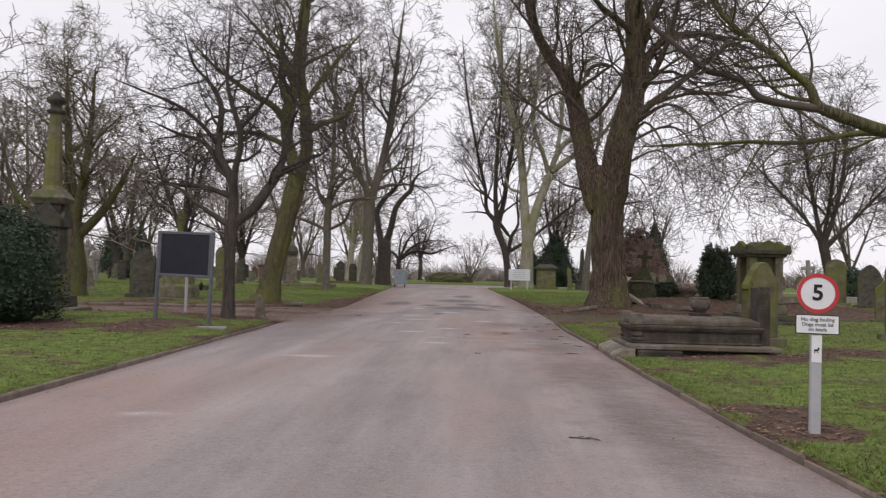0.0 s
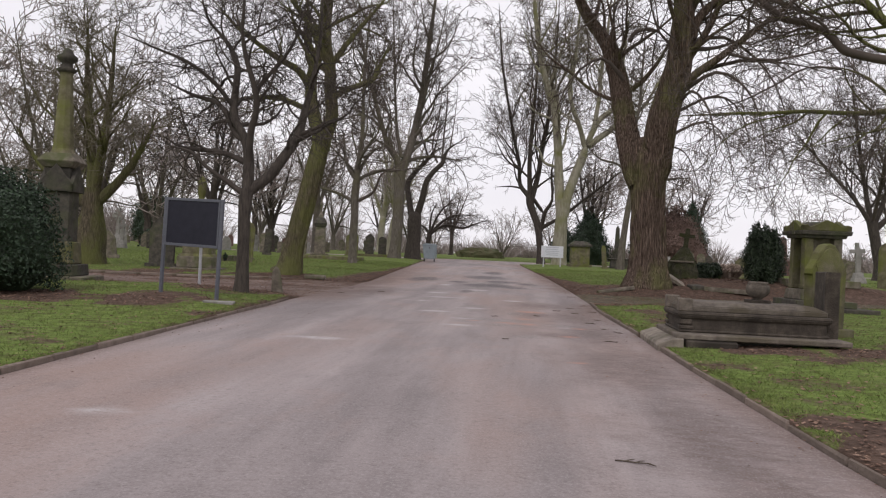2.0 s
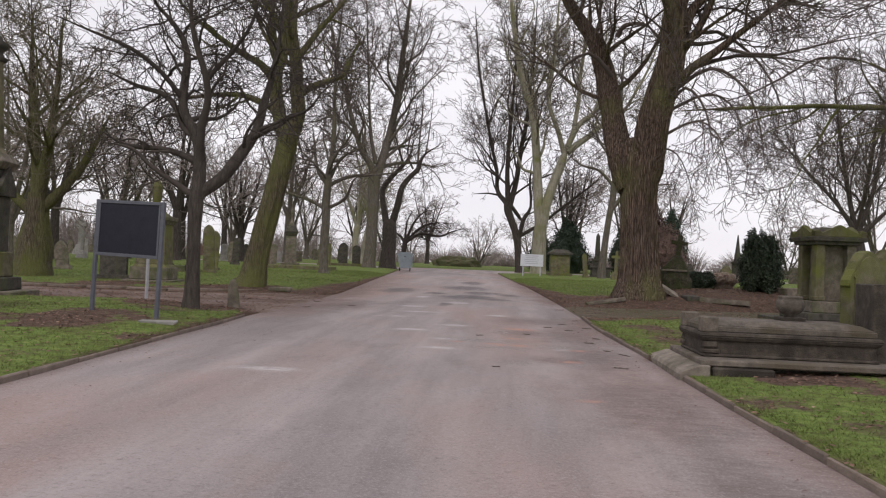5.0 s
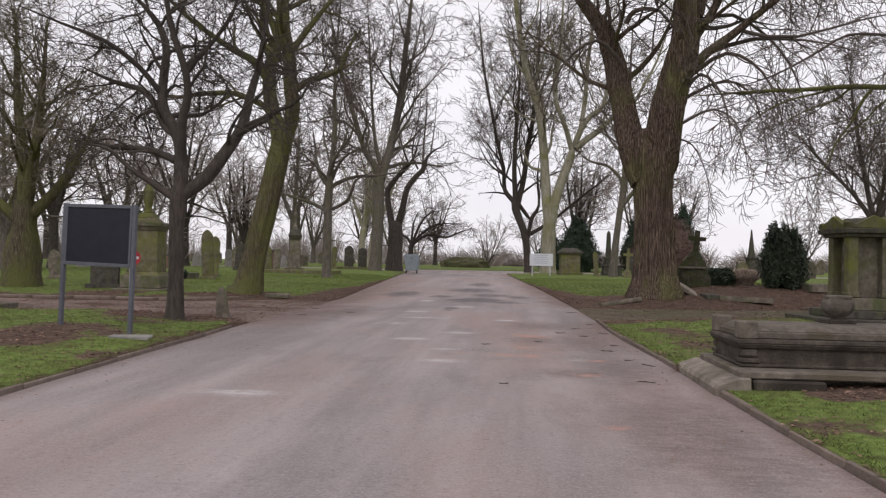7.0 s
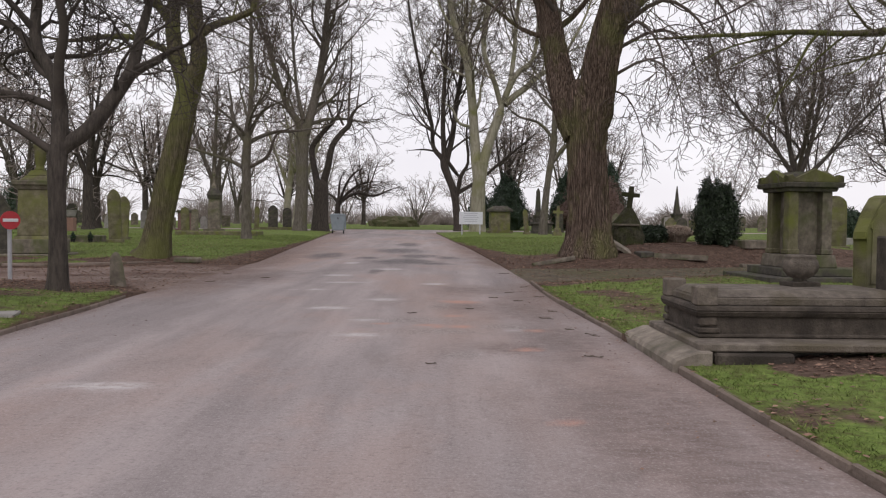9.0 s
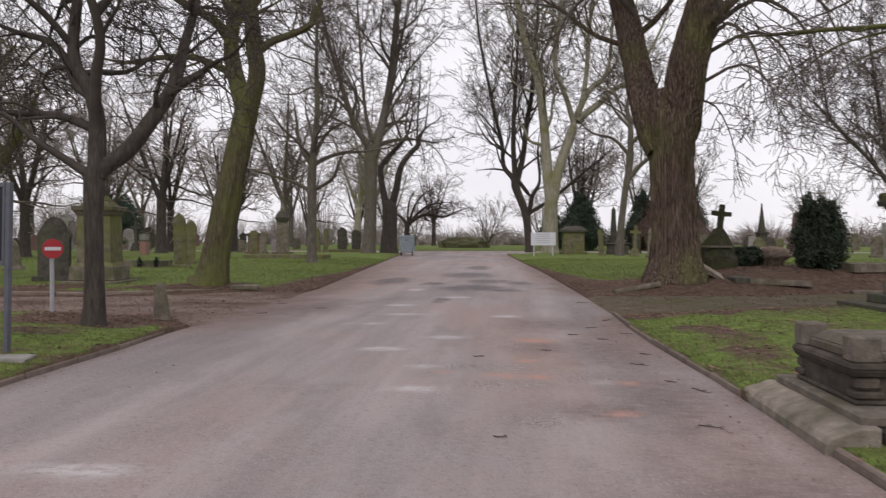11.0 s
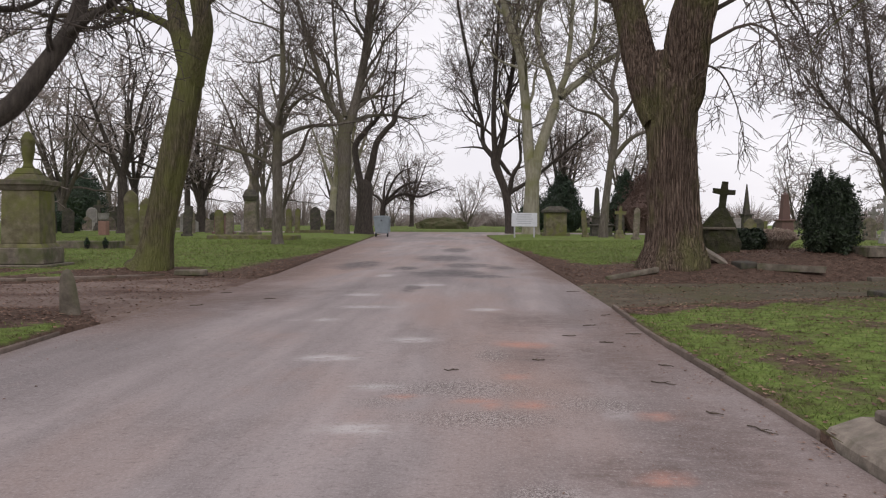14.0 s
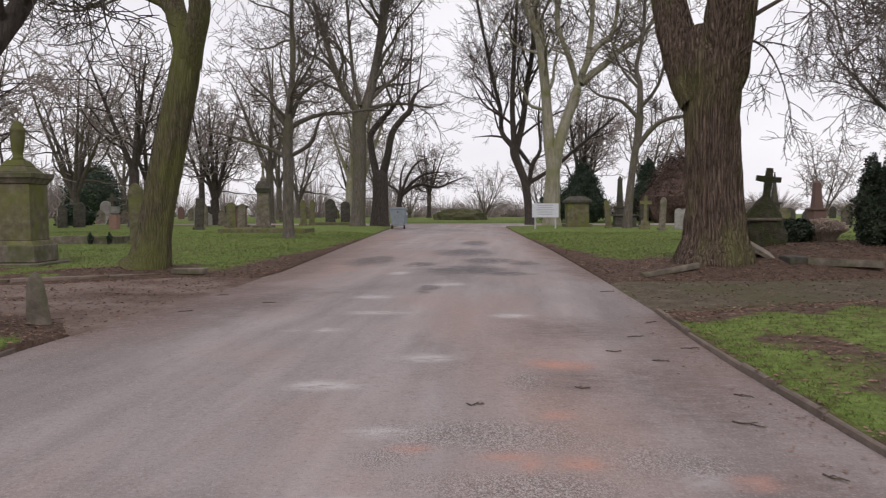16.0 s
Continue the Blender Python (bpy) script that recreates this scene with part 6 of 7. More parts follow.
def headstone(x, y, w, h, shape="round", material=STONE, turn=0.0, lean=0.0, thick=0.11, plinth=True, where="on the lawn", side=0.0, group="headstones"):
    root = thing("headstone", pose(x, y, height(x, y) - 0.03, lean, side, turn), f"{TONE[material.name]} {WORD[shape]} headstone {where}", "headstone", group)
    bm = bmesh.new()
    extrude_profile(bm, SHAPES[shape](w / 2, h), -thick / 2, thick / 2, min(0.015, thick * 0.12))
    part("slab", bm, material, root)
    if h > 0.9 and w > 0.45:
        bm = bmesh.new()
        extrude_profile(bm, [(a * 0.8, 0.35 * h + b * 0.6) for a, b in SHAPES[shape](w / 2, h)], -thick / 2 - 0.012, -thick / 2 + 0.01, 0.004)
        part("inscription_panel", bm, material, root)
    if plinth:
        part("plinth", block(bmesh.new(), -w * 0.62, w * 0.62, -thick * 1.3, thick * 1.3, -0.12, min(0.16, h * 0.13), 0.012), material, root)
    return root


chest_tomb()
stone_urn()
# the tomb's own headstone and the taller one behind
headstone(5.05, 15.95, 0.86, 1.10, "flat", TOMB, 80, 0, 0.2, False, "at the head of the coped tomb")
headstone(5.4, 17.0, 0.78, 1.56, "shoulder", MOSSY, 32, 0, 0.16, True, "behind the coped tomb")


def pillared_monument():
    x, y = 7.72, 24.1
    root = thing("pillared_monument", pose(x, y, slope(y) + 0.05, 0, 0, 4) @ Matrix.Diagonal((0.73, 0.78, 0.94, 1)), "square mossy pillared monument with a carved pediment cap on steps", "monument")
    part("lower_step", block(bmesh.new(), -1.55, 1.55, -1.35, 1.35, -0.2, 0.17, 0.015), SOOTY, root, "wide dark lower step")
    part("upper_step", block(bmesh.new(), -1.0, 1.0, -0.95, 0.95, 0.172, 0.34, 0.015), SOOTY, root)
    part("base", block(bmesh.new(), -0.74, 0.74, -0.70, 0.70, 0.342, 0.62, 0.02, 0.05), STONE, root)
    part("core", block(bmesh.new(), -0.37, 0.37, -0.33, 0.33, 0.62, 1.98, 0.01), STONE, root, "recessed pale weathered panels")
    for sx in (-1, 1):
        for sy in (-1, 1):
            bm = bmesh.new()
            block(bm, sx * 0.48 - 0.14, sx * 0.48 + 0.14, sy * 0.44 - 0.14, sy * 0.44 + 0.14, 0.622, 1.98, 0.015)
            pier = part("pier", bm, MOSSY if sx < 0 else STONE, root, "green mossy corner pier" if sx < 0 else "weathered corner pier")
            part("pier_foot", block(bmesh.new(), sx * 0.48 - 0.17, sx * 0.48 + 0.17, sy * 0.44 - 0.17, sy * 0.44 + 0.17, 0.63, 0.74, 0.015), MOSSY if sx < 0 else STONE, pier)
    bm = bmesh.new()
    block(bm, -0.70, 0.70, -0.66, 0.66, 1.98, 2.06, 0.01, -0.03)
    block(bm, -0.82, 0.82, -0.78, 0.78, 2.062, 2.17, 0.015, -0.03)
    part("cornice", bm, SOOTY, root, "projecting dark cornice")
    bm = bmesh.new()
    for k in range(4):
        extra = bmesh.new()
        extrude_profile(extra, [(-0.80, 2.172), (0.80, 2.172), (0.80, 2.30), (0.66, 2.33), (0.56, 2.24), (0.0, 2.46), (-0.56, 2.24), (-0.66, 2.33), (-0.80, 2.30)], -0.80, -0.62, 0.012)
        extra.transform(Matrix.Rotation(radians(90 * k), 4, "Z"))
        me = bpy.data.meshes.new("pediment")
        extra.to_mesh(me)
        extra.free()
        bm.from_mesh(me)
        bpy.data.meshes.remove(me)
    part("pediment", bm, MOSSY, root, "mossy carved pediment")
    part("roof", block(bmesh.new(), -0.66, 0.66, -0.64, 0.64, 2.172, 2.42, 0.01, 0.4), SOOTY, root)


def urn_pedestal():
    x, y = -11.25, 30.3
    root = thing("urn_pedestal", pose(x, y, height(x, y) - 0.04, 0, 0, 8) @ Matrix.Diagonal((0.93, 0.93, 1, 1)), "tall mossy stone pedestal crowned with a draped urn", "monument")
    part("step", block(bmesh.new(), -0.85, 0.85, -0.85, 0.85, -0.15, 0.09, 0.02), STONE, root)
    part("base", block(bmesh.new(), -0.66, 0.66, -0.66, 0.66, 0.092, 0.50, 0.025, 0.01), STONE, root)
    part("base_moulding", block(bmesh.new(), -0.60, 0.60, -0.60, 0.60, 0.50, 0.60, 0.01, 0.09), MOSSY, root)
    part("die", block(bmesh.new(), -0.50, 0.50, -0.50, 0.50, 0.60, 1.90, 0.012, 0.025), MOSSY, root, "tall plain die with green streaks")
    bm = bmesh.new()
    block(bm, -0.50, 0.50, -0.50, 0.50, 1.90, 2.02, 0.01, -0.07)
    block(bm, -0.60, 0.60, -0.60, 0.60, 2.022, 2.16, 0.02, -0.02)
    part("cornice", bm, STONE, root, "brown projecting cornice")
    bm = bmesh.new()
    block(bm, -0.44, 0.44, -0.44, 0.44, 2.165, 2.30, 0.02, 0.12)
    block(bm, -0.30, 0.30, -0.30, 0.30, 2.302, 2.46, 0.02, 0.10)
    part("stepped_cap", bm, MOSSY, root)
    bm = bmesh.new()
    lathe(bm, [(0.17, 2.46), (0.12, 2.53), (0.11, 2.60), (0.13, 2.68), (0.155, 2.80), (0.17, 2.96), (0.175, 3.12), (0.19, 3.15), (0.165, 3.19), (0.13, 3.27), (0.08, 3.34), (0.03, 3.37)], 16)
    part("urn", bm, MOSSY, root, "green draped urn", True)


def column_monument():
    x, y = -11.33, 22.1
    root = thing("column_monument", pose(x, y, height(x, y) - 0.04, 0, 0, 12) @ Matrix.Scale(1.04, 4), "tall mossy tapering column monument with a carved finial", "monument")
    part("slab", block(bmesh.new(), -0.85, 0.85, -0.75, 0.75, -0.15, 0.12, 0.02), STONE, root)
    part("base", block(bmesh.new(), -0.55, 0.55, -0.55, 0.55, 0.122, 0.40, 0.02, 0.02), SOOTY, root)
    part("lower_block", block(bmesh.new(), -0.42, 0.42, -0.42, 0.42, 0.40, 0.95, 0.03, 0.04), MOSSY, root, "green mossy block")
    part("die", block(bmesh.new(), -0.31, 0.31, -0.31, 0.31, 0.95, 2.15, 0.012), SOOTY, root)
    for k in range(4):
        bm = bmesh.new()
        extrude_profile(bm, [(-0.40, 2.15), (0.40, 2.15), (0.40, 2.34), (0.0, 2.82), (-0.40, 2.34)], -0.40, -0.30, 0.012)
        bm.transform(Matrix.Rotation(radians(90 * k), 4, "Z"))
        part("gable", bm, SOOTY, root)
    part("gable_core", block(bmesh.new(), -0.30, 0.30, -0.30, 0.30, 2.15, 2.72, 0.01), SOOTY, root)
    bm = bmesh.new()
    block(bm, -0.34, 0.34, -0.34, 0.34, 2.73, 2.88, 0.01, -0.10)
    block(bm, -0.44, 0.44, -0.44, 0.44, 2.882, 3.08, 0.01, 0.14)
    part("capital", bm, STONE, root)
    bm = bmesh.new()
    lathe(bm, [(0.30, 3.08), (0.27, 3.14), (0.245, 3.2), (0.15, 5.02), (0.17, 5.06)], 10)
    part("shaft", bm, MOSSY, root, "tapering green shaft")
    bm = bmesh.new()
    lathe(bm, [(0.17, 5.06), (0.25, 5.14), (0.14, 5.2), (0.13, 5.30), (0.23, 5.38), (0.24, 5.46), (0.13, 5.54), (0.10, 5.62), (0.03, 5.68)], 12)
    part("finial", bm, SOOTY, root, "dark carved finial", True)


def rustic_cross():
    x, y = 5.8, 31.3
    root = thing("rock_cross", pose(x, y, height(x, y) - 0.05, 0, 6, -4) @ Matrix.Scale(0.66, 4), "dark rockwork grave marker topped by a leaning stone cross", "grave marker")
    rng = random.Random(8)
    bm = bmesh.new()
    bmesh.ops.create_icosphere(bm, subdivisions=4, radius=1)
    for v in bm.verts:
        d = v.co.normalized()
        t = (d.z + 1) / 2
        w = 0.80 * (1 - t) ** 0.5 + 0.17
        q = 1 + 0.16 * noise.noise(d * 3.1) + 0.10 * noise.noise(d * 8)
        v.co = Vector((d.x * w * 1.05 * q, d.y * w * 0.55 * q, -0.75 + 2.65 * t))
    part("rockwork", bm, ROCK, root, "mossy piled rockwork")
    bm = bmesh.new()
    extrude_profile(bm, [(-0.12, 1.75), (0.12, 1.75), (0.105, 2.28), (0.40, 2.30), (0.40, 2.48), (0.10, 2.46), (0.10, 2.76), (-0.10, 2.76), (-0.10, 2.46), (-0.40, 2.48), (-0.40, 2.30), (-0.105, 2.28)], -0.09, 0.09, 0.015)
    part("cross", bm, ROCK, root, "plain stone cross")
    bm = bmesh.new()
    block(bm, -0.62, 0.60, -0.42, -0.30, 0.95, 1.05, 0.02)
    bm.transform(Matrix.Rotation(radians(-6), 4, "Y"))
    part("ledge", bm, STONE, root)


pillared_monument()
urn_pedestal()
column_monument()
rustic_cross()


def obelisk(x, y, h, w, material, label, turn=10, spire=False):
    root = thing("obelisk", pose(x, y, height(x, y) - 0.05, 0, 0, turn), label, "obelisk", "obelisks")
    part("step", block(bmesh.new(), -w * 1.3, w * 1.3, -w * 1.3, w * 1.3, -0.1, h * 0.06, 0.02), material, root)
    part("pedestal", block(bmesh.new(), -w * 0.85, w * 0.85, -w * 0.85, w * 0.85, h * 0.06, h * 0.36, 0.015, w * 0.05), material, root)
    part("cap", block(bmesh.new(), -w, w, -w, w, h * 0.36, h * 0.40, 0.015), material, root)
    part("shaft", block(bmesh.new(), -w * 0.55, w * 0.55, -w * 0.55, w * 0.55, h * 0.40, h * (0.99 if spire else 0.93), 0.01, w * (0.47 if spire else 0.2)), material, root)
    if not spire:
        part("point", block(bmesh.new(), -w * 0.35, w * 0.35, -w * 0.35, w * 0.35, h * 0.93, h, 0.004, w * 0.33), material, root)


def box_tomb(x, y, w, d, h, material, label, turn=0, roof=False):
    root = thing("chest_tomb", pose(x, y, height(x, y) - 0.05, 0, 0, turn), label, "tomb", "chest tombs")
    part("plinth", block(bmesh.new(), -w * 0.56, w * 0.56, -d * 0.56, d * 0.56, -0.1, h * 0.12, 0.02), material, root)
    part("chest", block(bmesh.new(), -w * 0.44, w * 0.44, -d * 0.44, d * 0.44, h * 0.12, h * 0.84, 0.015), material, root)
    bm = bmesh.new()
    block(bm, -w * 0.54, w * 0.54, -d * 0.54, d * 0.54, h * 0.84, h * 0.92, 0.015)
    block(bm, -w * 0.52, w * 0.52, -d * 0.52, d * 0.52, h * 0.922, h * (1.06 if roof else 0.96), 0.01, w * (0.22 if roof else 0.05))
    part("lid", bm, SOOTY, root, "overhanging lid slab")


def stone_cross(x, y, h, material, label, lean=0, turn=0, ringed=False):
    root = thing("cross_marker", pose(x, y, height(x, y) - 0.03, 0, lean, turn), label, "grave marker", "stone crosses")
    part("base", block(bmesh.new(), -h * 0.16, h * 0.16, -h * 0.14, h * 0.14, -0.1, h * 0.15, 0.02, h * 0.03), material, root)
    part("upper_base", block(bmesh.new(), -h * 0.11, h * 0.11, -h * 0.10, h * 0.10, h * 0.15, h * 0.27, 0.015, h * 0.02), material, root)
    a, b = h * 0.04, h * 0.17
    bm = bmesh.new()
    extrude_profile(bm, [(-a * 1.3, h * 0.27), (a * 1.3, h * 0.27), (a, h * 0.75), (b, h * 0.745), (b, h * 0.84), (a, h * 0.835), (a, h), (-a, h), (-a, h * 0.835), (-b, h * 0.84), (-b, h * 0.745), (-a, h * 0.75)], -h * 0.035, h * 0.035, 0.01)
    cross = part("cross", bm, material, root)
    if ringed:
        part("ring", ring(bmesh.new(), h * 0.095, h * 0.13, -h * 0.025, h * 0.025, h * 0.79, 24), material, cross)


def urn_stone(x, y, h, w, material, label):
    root = thing("urn_monument", pose(x, y, height(x, y) - 0.03, 0, 0, 12), label, "monument")
    part("step", block(bmesh.new(), -w * 0.8, w * 0.8, -w * 0.7, w * 0.7, -0.1, h * 0.06, 0.02), material, root)
    part("die", block(bmesh.new(), -w * 0.5, w * 0.5, -w * 0.45, w * 0.45, h * 0.06, h * 0.50, 0.02, w * 0.08), material, root)
    bm = bmesh.new()
    block(bm, -w * 0.45, w * 0.45, -w * 0.42, w * 0.42, h * 0.50, h * 0.56, 0.01, -w * 0.12)
    block(bm, -w * 0.57, w * 0.57, -w * 0.54, w * 0.54, h * 0.562, h * 0.66, 0.01, w * 0.25)
    part("cap", bm, SOOTY, root)
    bm = bmesh.new()
    lathe(bm, [(w * 0.24, h * 0.655), (w * 0.2, h * 0.7), (w * 0.11, h * 0.73), (w * 0.08, h * 0.84), (w * 0.15, h * 0.86), (w * 0.15, h * 0.9), (w * 0.07, h * 0.92), (0.03, h)], 10)
    part("finial", bm, material, root)


obelisk(22.0, 80.0, 4.3, 0.45, SOOTY, "slender dark stone spire far among the graves", spire=True)
obelisk(19.3, 63.8, 3.0, 0.5, REDGRANITE, "red granite obelisk among the graves")
obelisk(7.4, 66.0, 3.4, 0.34, SOOTY, "dark narrow obelisk behind the leaning tree")
obelisk(-31, 76, 3.2, 0.45, STONE, "weathered obelisk across the west lawn")
box_tomb(4.3, 62.9, 1.55, 1.3, 1.85, MOSSY, "tall green chest tomb with a ridged lid", 4, True)
box_tomb(7.25, 62.6, 1.5, 1.0, 0.85, SOOTY, "low dark chest tomb with an overhanging lid", 2)
box_tomb(-17.4, 61.5, 1.3, 0.9, 1.5, REDGRANITE, "red granite chest tomb among the headstones", 10)
stone_cross(19.6, 51, 2.4, PALESTONE, "pale leaning stone cross near the domed tree", -4)
stone_cross(7.5, 56.8, 1.9, MOSSY, "slim mossy stone cross beside the lawn", 2)
stone_cross(-40, 76, 3.6, PALESTONE, "tall pale ringed cross far across the lawn", 0, 0, True)
stone_cross(-29, 57, 2.1, PALESTONE, "pale stone cross beyond the pointed headstone", 2)
stone_cross(-33, 75, 2.6, SOOTY, "dark stone cross far among the headstones", 0)
stone_cross(24, 62, 2.0, PALESTONE, "pale stone cross far on the east lawn", 3)
urn_stone(-14.35, 57.5, 4.3, 0.78, STONE, "weathered stone monument with a slender finial")

# placed headstones: place, width, height, shape, material, turn, lean back, lean aside
STONES = [(-12.8, 30.6, 0.92, 1.88, "shoulder", SOOTY, 4, -1, 0), (-18.4, 37.0, 0.55, 1.25, "gothic", STONE, 8, -4, -9), (-35.7, 78.9, 1.05, 2.0, "round", PALESTONE, 0, 0, 0),
          (-36.5, 84.6, 1.05, 2.2, "round", SOOTY, 0, 0, 0), (-13.0, 39.5, 0.5, 2.2, "gothic", MOSSY, 10, 0, -2), (-14.2, 43.0, 0.5, 2.0, "gothic", MOSSY, 6, 0, 3),
          (-18.0, 56.8, 0.5, 1.85, "flat", SOOTY, 4, 0, 4), (-15.4, 55.2, 0.5, 1.6, "round", MOSSY, 5, 0, -2), (-14.9, 55.3, 0.42, 1.5, "round", STONE, 0, 0, 2),
          (-14.3, 66.0, 0.42, 1.8, "gothic", MOSSY, 0, 0, 0), (-13.75, 66.2, 0.36, 1.8, "gothic", MOSSY, 3, 0, 2), (-13.7, 71.6, 0.78, 2.05, "ogee", SOOTY, 0, 0, 0), (-12.6, 71.9, 0.72, 1.85, "round", SOOTY, 0, 0, 0),
          (5.9, 59.7, 0.32, 1.7, "gothic", MOSSY, 10, 0, -5), (8.1, 55.0, 0.34, 1.8, "gothic", STONE, 20, 0, 3), (16.6, 60.8, 0.72, 1.2, "round", SOOTY, 0, 0, 0), (12.9, 50.8, 0.6, 1.25, "stepped", MOSSY, 0, 0, 0),
          (20.3, 48.6, 0.7, 1.65, "gothic", SOOTY, 8, 0, 0), (9.3, 19.3, 1.05, 1.95, "round", MOSSY, -14, 0, 0), (16.9, 37.6, 1.0, 1.95, "gothic", SOOTY, -8, 0, 0), (16.2, 39.4, 0.9, 2.2, "round", MOSSY, -8, 0, 0),
          (9.6, 58, 0.45, 1.2, "round", PALESTONE, 0, 0, 0), (10.4, 61, 0.5, 1.1, "flat", PALESTONE, 0, 0, 0), (11.3, 57.5, 0.5, 1.5, "gothic", STONE, 0, 0, 3), (9.0, 66, 0.6, 1.6, "gothic", SOOTY, 0, 0, 0),
          (13.5, 64, 0.6, 1.4, "round", STONE, 0, 0, -3), (21.5, 57, 0.7, 1.3, "round", STONE, 0, 0, 0), (23.2, 54, 0.7, 1.5, "stepped", SOOTY, 0, 0, 0), (13.3, 28.4, 0.95, 1.5, "ogee", MOSSY, -10, 0, 0), (18.5, 33, 0.9, 1.6, "round", STONE, -10, 0, 0)]
for x, y, w, h, shape, material, turn, lean, side in STONES:
    headstone(x, y, w, h, shape, material, turn, lean, 0.13, True, "on the lawn" if y < 50 else "far across the lawn", side)
rng = random.Random(77)
for k in range(52):
    x, y = rng.uniform(-52, -18), rng.uniform(58, 104)
    headstone(x, y, rng.uniform(0.55, 0.85), rng.uniform(0.9, 1.7), rng.choice(list(SHAPES)), rng.choice([STONE, SOOTY, PALESTONE, MOSSY, STONE, SOOTY, REDGRANITE]), rng.uniform(-8, 8), 0, 0.12, False, "in the far rows", rng.uniform(-3, 3), "far headstones")
for k in range(30):
    x, y = rng.uniform(13, 48), rng.uniform(62, 104)
    headstone(x, y, rng.uniform(0.55, 0.85), rng.uniform(0.9, 1.7), rng.choice(list(SHAPES)), rng.choice([STONE, SOOTY, PALESTONE, MOSSY, STONE, SOOTY]), rng.uniform(-8, 8), 0, 0.12, False, "in the far rows", rng.uniform(-3, 3), "far headstones")


def grave_kerb(x, y, w, d, h, label, turn=0, material=STONE):
    root = thing("grave_surround", pose(x, y, height(x, y), 0, 0, turn), label, "grave")
    for name, a in (("kerb_front", (-w / 2, w / 2, -d / 2, -d / 2 + 0.16)), ("kerb_back", (-w / 2, w / 2, d / 2 - 0.16, d / 2)),
                    ("kerb_side", (-w / 2, -w / 2 + 0.16, -d / 2 + 0.162, d / 2 - 0.162)), ("kerb_side", (w / 2 - 0.16, w / 2, -d / 2 + 0.162, d / 2 - 0.162))):
        part(name, block(bmesh.new(), *a, -0.1, h, 0.015), material, root)
    part("bed", block(bmesh.new(), -w / 2 + 0.165, w / 2 - 0.165, -d / 2 + 0.165, d / 2 - 0.165, -0.1, h * 0.5, 0.01), EARTH, root, "turfed bed")


grave_kerb(-15.1, 40.0, 2.4, 1.5, 0.26, "low stone grave surround on the lawn", 4, STONE)
grave_kerb(-12.4, 52.2, 4.4, 2.6, 0.2, "wide low grave surround beside a finialled monument", 4, MOSSY)
grave_kerb(-12.8, 70.4, 3.4, 2.0, 0.24, "low mossy surround before two headstones", 2, MOSSY)
grave_kerb(10.3, 31.6, 2.6, 1.4, 0.14, "sunken stone surround half lost in leaf litter", 12, STONE)
grave_kerb(20.5, 46.0, 3.2, 1.6, 0.3, "low stone surround beside the pale cross", 6, PALESTONE)


def tapered_marker(x, y, h, r, material, label, category):
    root = thing("stone_bollard", pose(x, y, height(x, y) - 0.03, 0, -4, 15), label, category)
    bm = bmesh.new()
    lathe(bm, [(r * 1.12, -0.1), (r * 1.1, 0.02), (r * 0.98, h * 0.25), (r * 0.86, h * 0.55), (r * 0.74, h * 0.8), (r * 0.62, h * 0.9), (r * 0.4, h * 0.97), (r * 0.12, h)], 14)
    for v in bm.verts:
        v.co.y *= 0.85
        v.co *= 1 + 0.05 * noise.noise(v.co * 7)
    part("shaft", bm, material, root, "worn tapering stone with a rounded head", True)


tapered_marker(-5.6, 22.2, 0.66, 0.135, STONE, "short weathered stone bollard at the lane corner", "bollard")


def pot_tree(x, y):
    root = thing("potted_conifer", Matrix.Translation((x, y, height(x, y))) @ Matrix.Scale(0.66, 4), "small dark potted conifer on the grave", "potted plant", "potted conifers")
    bm = bmesh.new()
    lathe(bm, [(0.10, 0.0), (0.14, 0.2), (0.15, 0.22), (0.12, 0.22)], 12)
    part("pot", bm, RUBBER, root, "dark pot")
    verts, faces = leaf_ball(500, 1, (0.17, 0.17, 0.22), int(abs(x) * 10), (0.04, 0.07), 0.4, top=0.1)
    adopt(new("foliage", mesh_of("foliage", [(a, b, c + 0.2) for a, b, c in verts], faces, LEAFDARK)), root)


pot_tree(-14.55, 39.1)
pot_tree(-13.85, 39.1)
root = thing("plant_stand", Matrix.Translation((-23.7, 57.9, height(-23.7, 57.9))), "terracotta pillar with a pale planter on top", "planter")
part("pillar", block(bmesh.new(), -0.24, 0.24, -0.24, 0.24, -0.1, 0.85, 0.02), TERRACOTTA, root, "terracotta pillar")
bm = bmesh.new()
lathe(bm, [(0.16, 0.85), (0.28, 0.95), (0.33, 1.3), (0.35, 1.35), (0.28, 1.35)], 14)
part("planter", bm, PALESTONE, root, "pale planter")

# fallen slab and loose kerbs beside the great lime
def loose_slab(name, m, size, material, label):
    root = thing(name, m, label, "stone slab")
    bm = bmesh.new()
    block(bm, -size[0] / 2, size[0] / 2, -size[1] / 2, size[1] / 2, -size[2] / 2, size[2] / 2, 0.015)
    r = random.Random(len(label))
    for v in bm.verts:
        v.co += Vector((r.uniform(-1, 1), r.uniform(-1, 1), r.uniform(-1, 1))) * 0.012
    part("slab", bm, material, root)


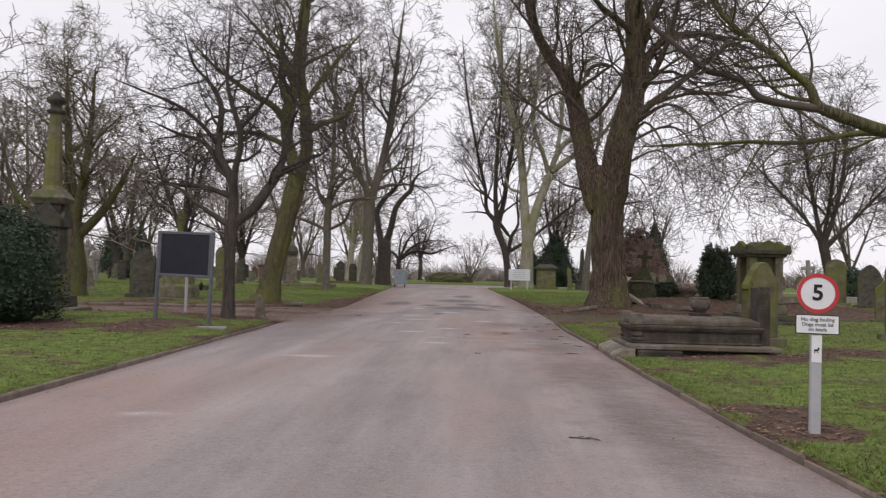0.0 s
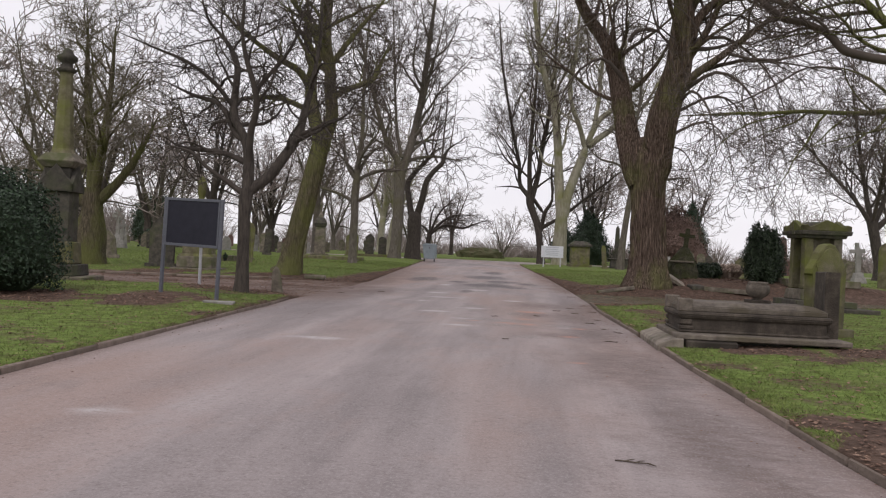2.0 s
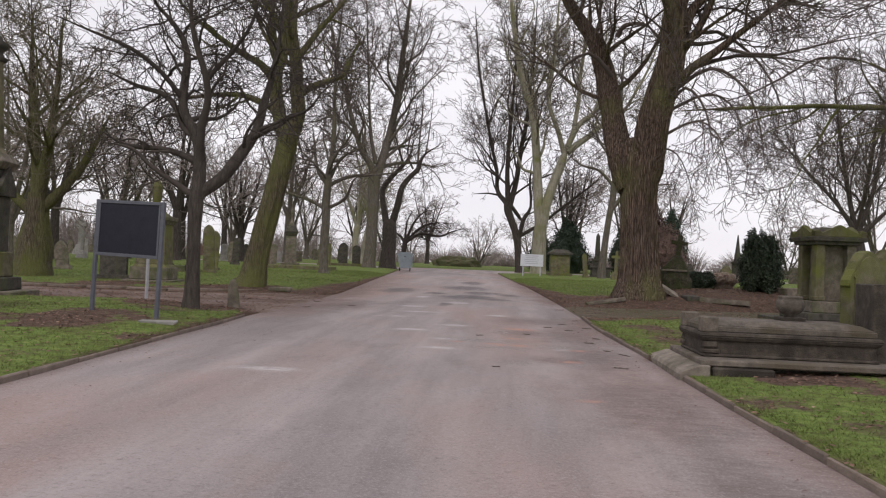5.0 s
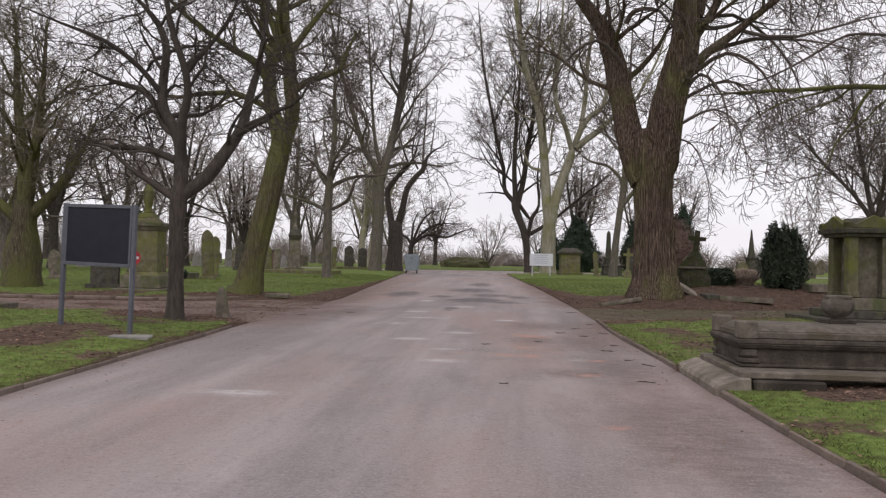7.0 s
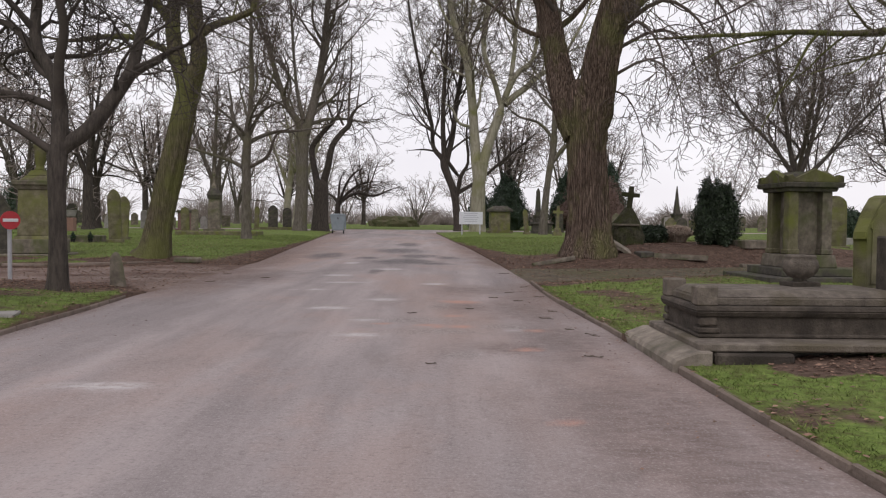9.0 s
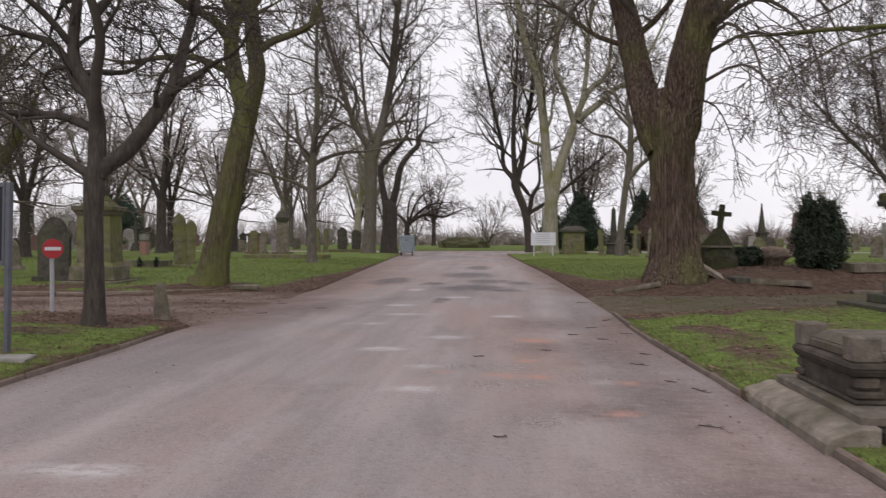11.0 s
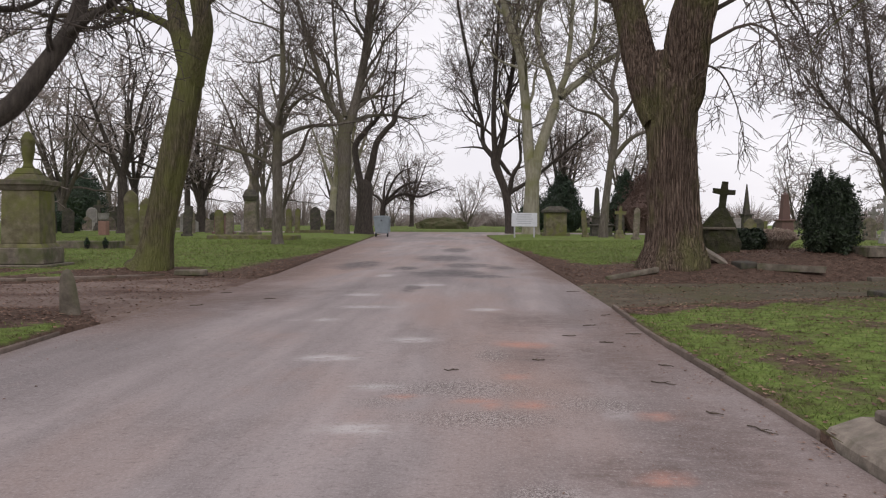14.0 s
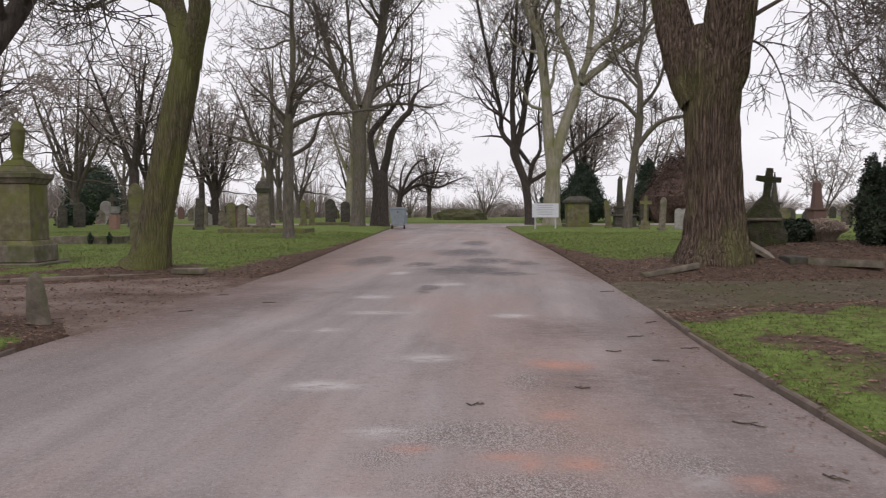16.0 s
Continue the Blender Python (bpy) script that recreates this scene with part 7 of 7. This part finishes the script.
loose_slab("fallen_slab", pose(5.55, 30.2, slope(30) + 0.42, 0, 30, -30), (0.95, 0.36, 0.12), STEPSTONE, "fallen pale slab propped against a broken kerb")
loose_slab("broken_block", pose(6.0, 29.8, slope(30) + 0.26, 4, -3, 20), (0.42, 0.36, 0.26), SOOTY, "broken dark stone block in leaf litter")
loose_slab("loose_kerb", pose(7.0, 29.7, slope(30) + 0.25, 3, 2, -3), (1.5, 0.16, 0.16), STONE, "long sunken kerb stone in leaf litter")
loose_slab("loose_kerb", pose(9.6, 29.5, height(9.6, 29.5) + 0.03, 0, 1, 4), (2.0, 0.22, 0.15), STONE, "long pale kerb stone beside the lane")
loose_slab("loose_kerb", pose(3.35, 28.95, slope(29) + 0.14, 0, -8, 22), (1.3, 0.12, 0.12), STONE, "broken kerb lying against the lime's roots")
loose_slab("stone_slab", pose(-6.5, 28.75, slope(28.6) + 0.1, 0, 0, 8), (0.7, 0.26, 0.13), STONE, "short stone slab beside the leaning tree")
loose_slab("stone_slab", pose(-5.1, 17.4, height(-5.1, 17.4) - 0.02, 0, 2, 10), (0.55, 0.3, 0.1), PALESTONE, "flat stone slab at the foot of the notice board")

# turfed mound where the drive ends
root = thing("earth_mound", Matrix.Translation((-4.9, 89.5, slope(89.5))), "long low mound of dark turf and ivy beyond the drive", "mound")
bm = bmesh.new()
bmesh.ops.create_icosphere(bm, subdivisions=4, radius=1)
for v in bm.verts:
    d = v.co.normalized()
    q = 1 + 0.2 * noise.noise(d * 3)
    v.co = Vector((d.x * 2.6 * q, d.y * 1.5 * q, max(-0.1, 1.15 * q * max(0, d.z) ** 0.6)))
part("turf", bm, EARTH, root)


# ---- twigs and litter on the drive ----
def twig_on_road(x, y, length, turn, seed):
    rng = random.Random(seed)
    t = Tubes()
    pts = [Vector((length * (k / 4 - 0.5), 0.02 * rng.uniform(-1, 1), 0.007 + 0.006 * rng.random())) for k in range(5)]
    t.add(pts, [0.0055, 0.005, 0.005, 0.004, 0.003], 5)
    for k in (1, 2, 3):
        e = pts[k] + Vector((0.1, rng.choice((-1, 1)) * 0.09, 0.01)) * (length / 0.5)
        t.add([pts[k], pts[k].lerp(e, 0.5) + Vector((0, 0, 0.004)), e], [0.004, 0.0035, 0.002], 4)
    ob = tagged(new("fallen_twig", t.mesh("fallen_twig", BARK)), "thin dark fallen twig on the asphalt", "twig", "fallen twigs")
    ob.matrix_world = pose(x, y, road_height(x, y), 0, 0, turn)


for i, (x, y, l, a) in enumerate([(0.26, 15.1, 0.1, 5), (1.3, 8.8, 0.26, -12), (-0.06, 18.7, 0.13, 8), (1.58, 20.5, 0.16, -15), (1.95, 19.2, 0.16, -50), (-3.4, 24.4, 0.2, 30), (1.9, 17.4, 0.14, -40), (1.8, 26.4, 0.25, 12), (0.75, 19.3, 0.12, -25), (2.0, 21.2, 0.2, 10), (1.75, 18.4, 0.22, -35), (1.55, 21.8, 0.2, 25), (1.2, 20.9, 0.16, -10), (2.1, 17.0, 0.24, -60), (1.9, 22.9, 0.2, 40), (-4.3, 23.5, 0.2, 25), (1.85, 15.6, 0.2, -30), (-4.5, 25.4, 0.2, 35)]):
    twig_on_road(x, y, l, a, i)


def build_litter():
    """Fallen leaves over the soil, lanes and verges."""
    rng = random.Random(21)
    verts, faces = [], []
    made = 0
    while made < 56000:
        x, y = rng.uniform(-16, 15), rng.uniform(6, 46)
        inside = interp(y, EDGE_L) < x < interp(y, EDGE_R)
        if inside:
            gap = min(x - interp(y, EDGE_L), interp(y, EDGE_R) - x)
            keep = (0.75 if y > 15 else 0.3) * math.exp(-gap * 3.2) * (0.35 + max(0, 1.5 * noise.noise((x * 1.4, y * 1.1, 17))))
            if in_lane(x, y) > 0 or in_lane(x + 1.5, y) > 0:
                keep *= 0.4
            z = road_height(x, y) + 0.008
        else:
            keep = (0.22 if 17 < y < 26 and x > 0 else 0.1) * (0.4 + 1.6 * max(0, noise.noise((x * 0.9, y * 0.9, 31)))) + 0.9 * max(0, soil(x, y) - 0.25)
            if in_lane(x, y) > 0.2:
                keep *= 0.3 if x > 0 else 0.5
            z = slope(y) + 0.018 if in_lane(x, y) > -0.1 else height(x, y) + 0.012
        if rng.random() > keep:
            continue
        made += 1
        s, a = rng.uniform(0.012, 0.034) * (0.55 if inside else 1.0), rng.uniform(0, 6.28)
        c, n = math.cos(a) * s, math.sin(a) * s
        i = len(verts)
        verts += [(x - c, y - n, z), (x + n * 0.6, y - c * 0.6, z + s * rng.uniform(0, 0.5)), (x + c, y + n, z + s * rng.uniform(0, 0.4)), (x - n * 0.6, y + c * 0.6, z + s * rng.uniform(0, 0.5))]
        faces += [(i, i + 1, i + 2), (i, i + 2, i + 3)]
    tagged(new("leaf_litter", mesh_of("leaf_litter", verts, faces, LITTER)), "brown fallen leaves strewn over soil and verges", "leaf litter", kind="stuff")


def build_grass():
    """Blades of turf, thickest where the drive passes."""
    rng = random.Random(22)
    verts, faces = [], []
    made = 0
    while made < 230000:
        y = 7 + 46 * rng.random() ** 1.6
        if rng.random() < 0.5:
            x = interp(y, EDGE_R) + 0.08 + rng.random() ** 1.7 * (6 + 0.35 * y)
        else:
            x = interp(y, EDGE_L) - 0.08 - rng.random() ** 1.4 * (8 + 0.35 * y)
        if soil(x, y) > 0.3 + 0.35 * rng.random():
            continue
        made += 1
        z, k = height(x, y), 1 + max(0, y - 18) * 0.03
        h, a, w = rng.uniform(0.014, 0.044) * k, rng.uniform(0, 6.28), rng.uniform(0.003, 0.007) * k
        dx, dy = math.cos(a), math.sin(a)
        lx, ly = rng.uniform(-1.6, 1.6) * h, rng.uniform(-1.6, 1.6) * h
        i = len(verts)
        verts += [(x - dx * w, y - dy * w, z - 0.01), (x + dx * w, y + dy * w, z - 0.01), (x + lx, y + ly, z + h)]
        faces.append((i, i + 1, i + 2))
    tagged(new("grass", mesh_of("grass", verts, faces, GRASS)), "short green winter grass blades", "grass", kind="stuff")


build_litter()
build_grass()
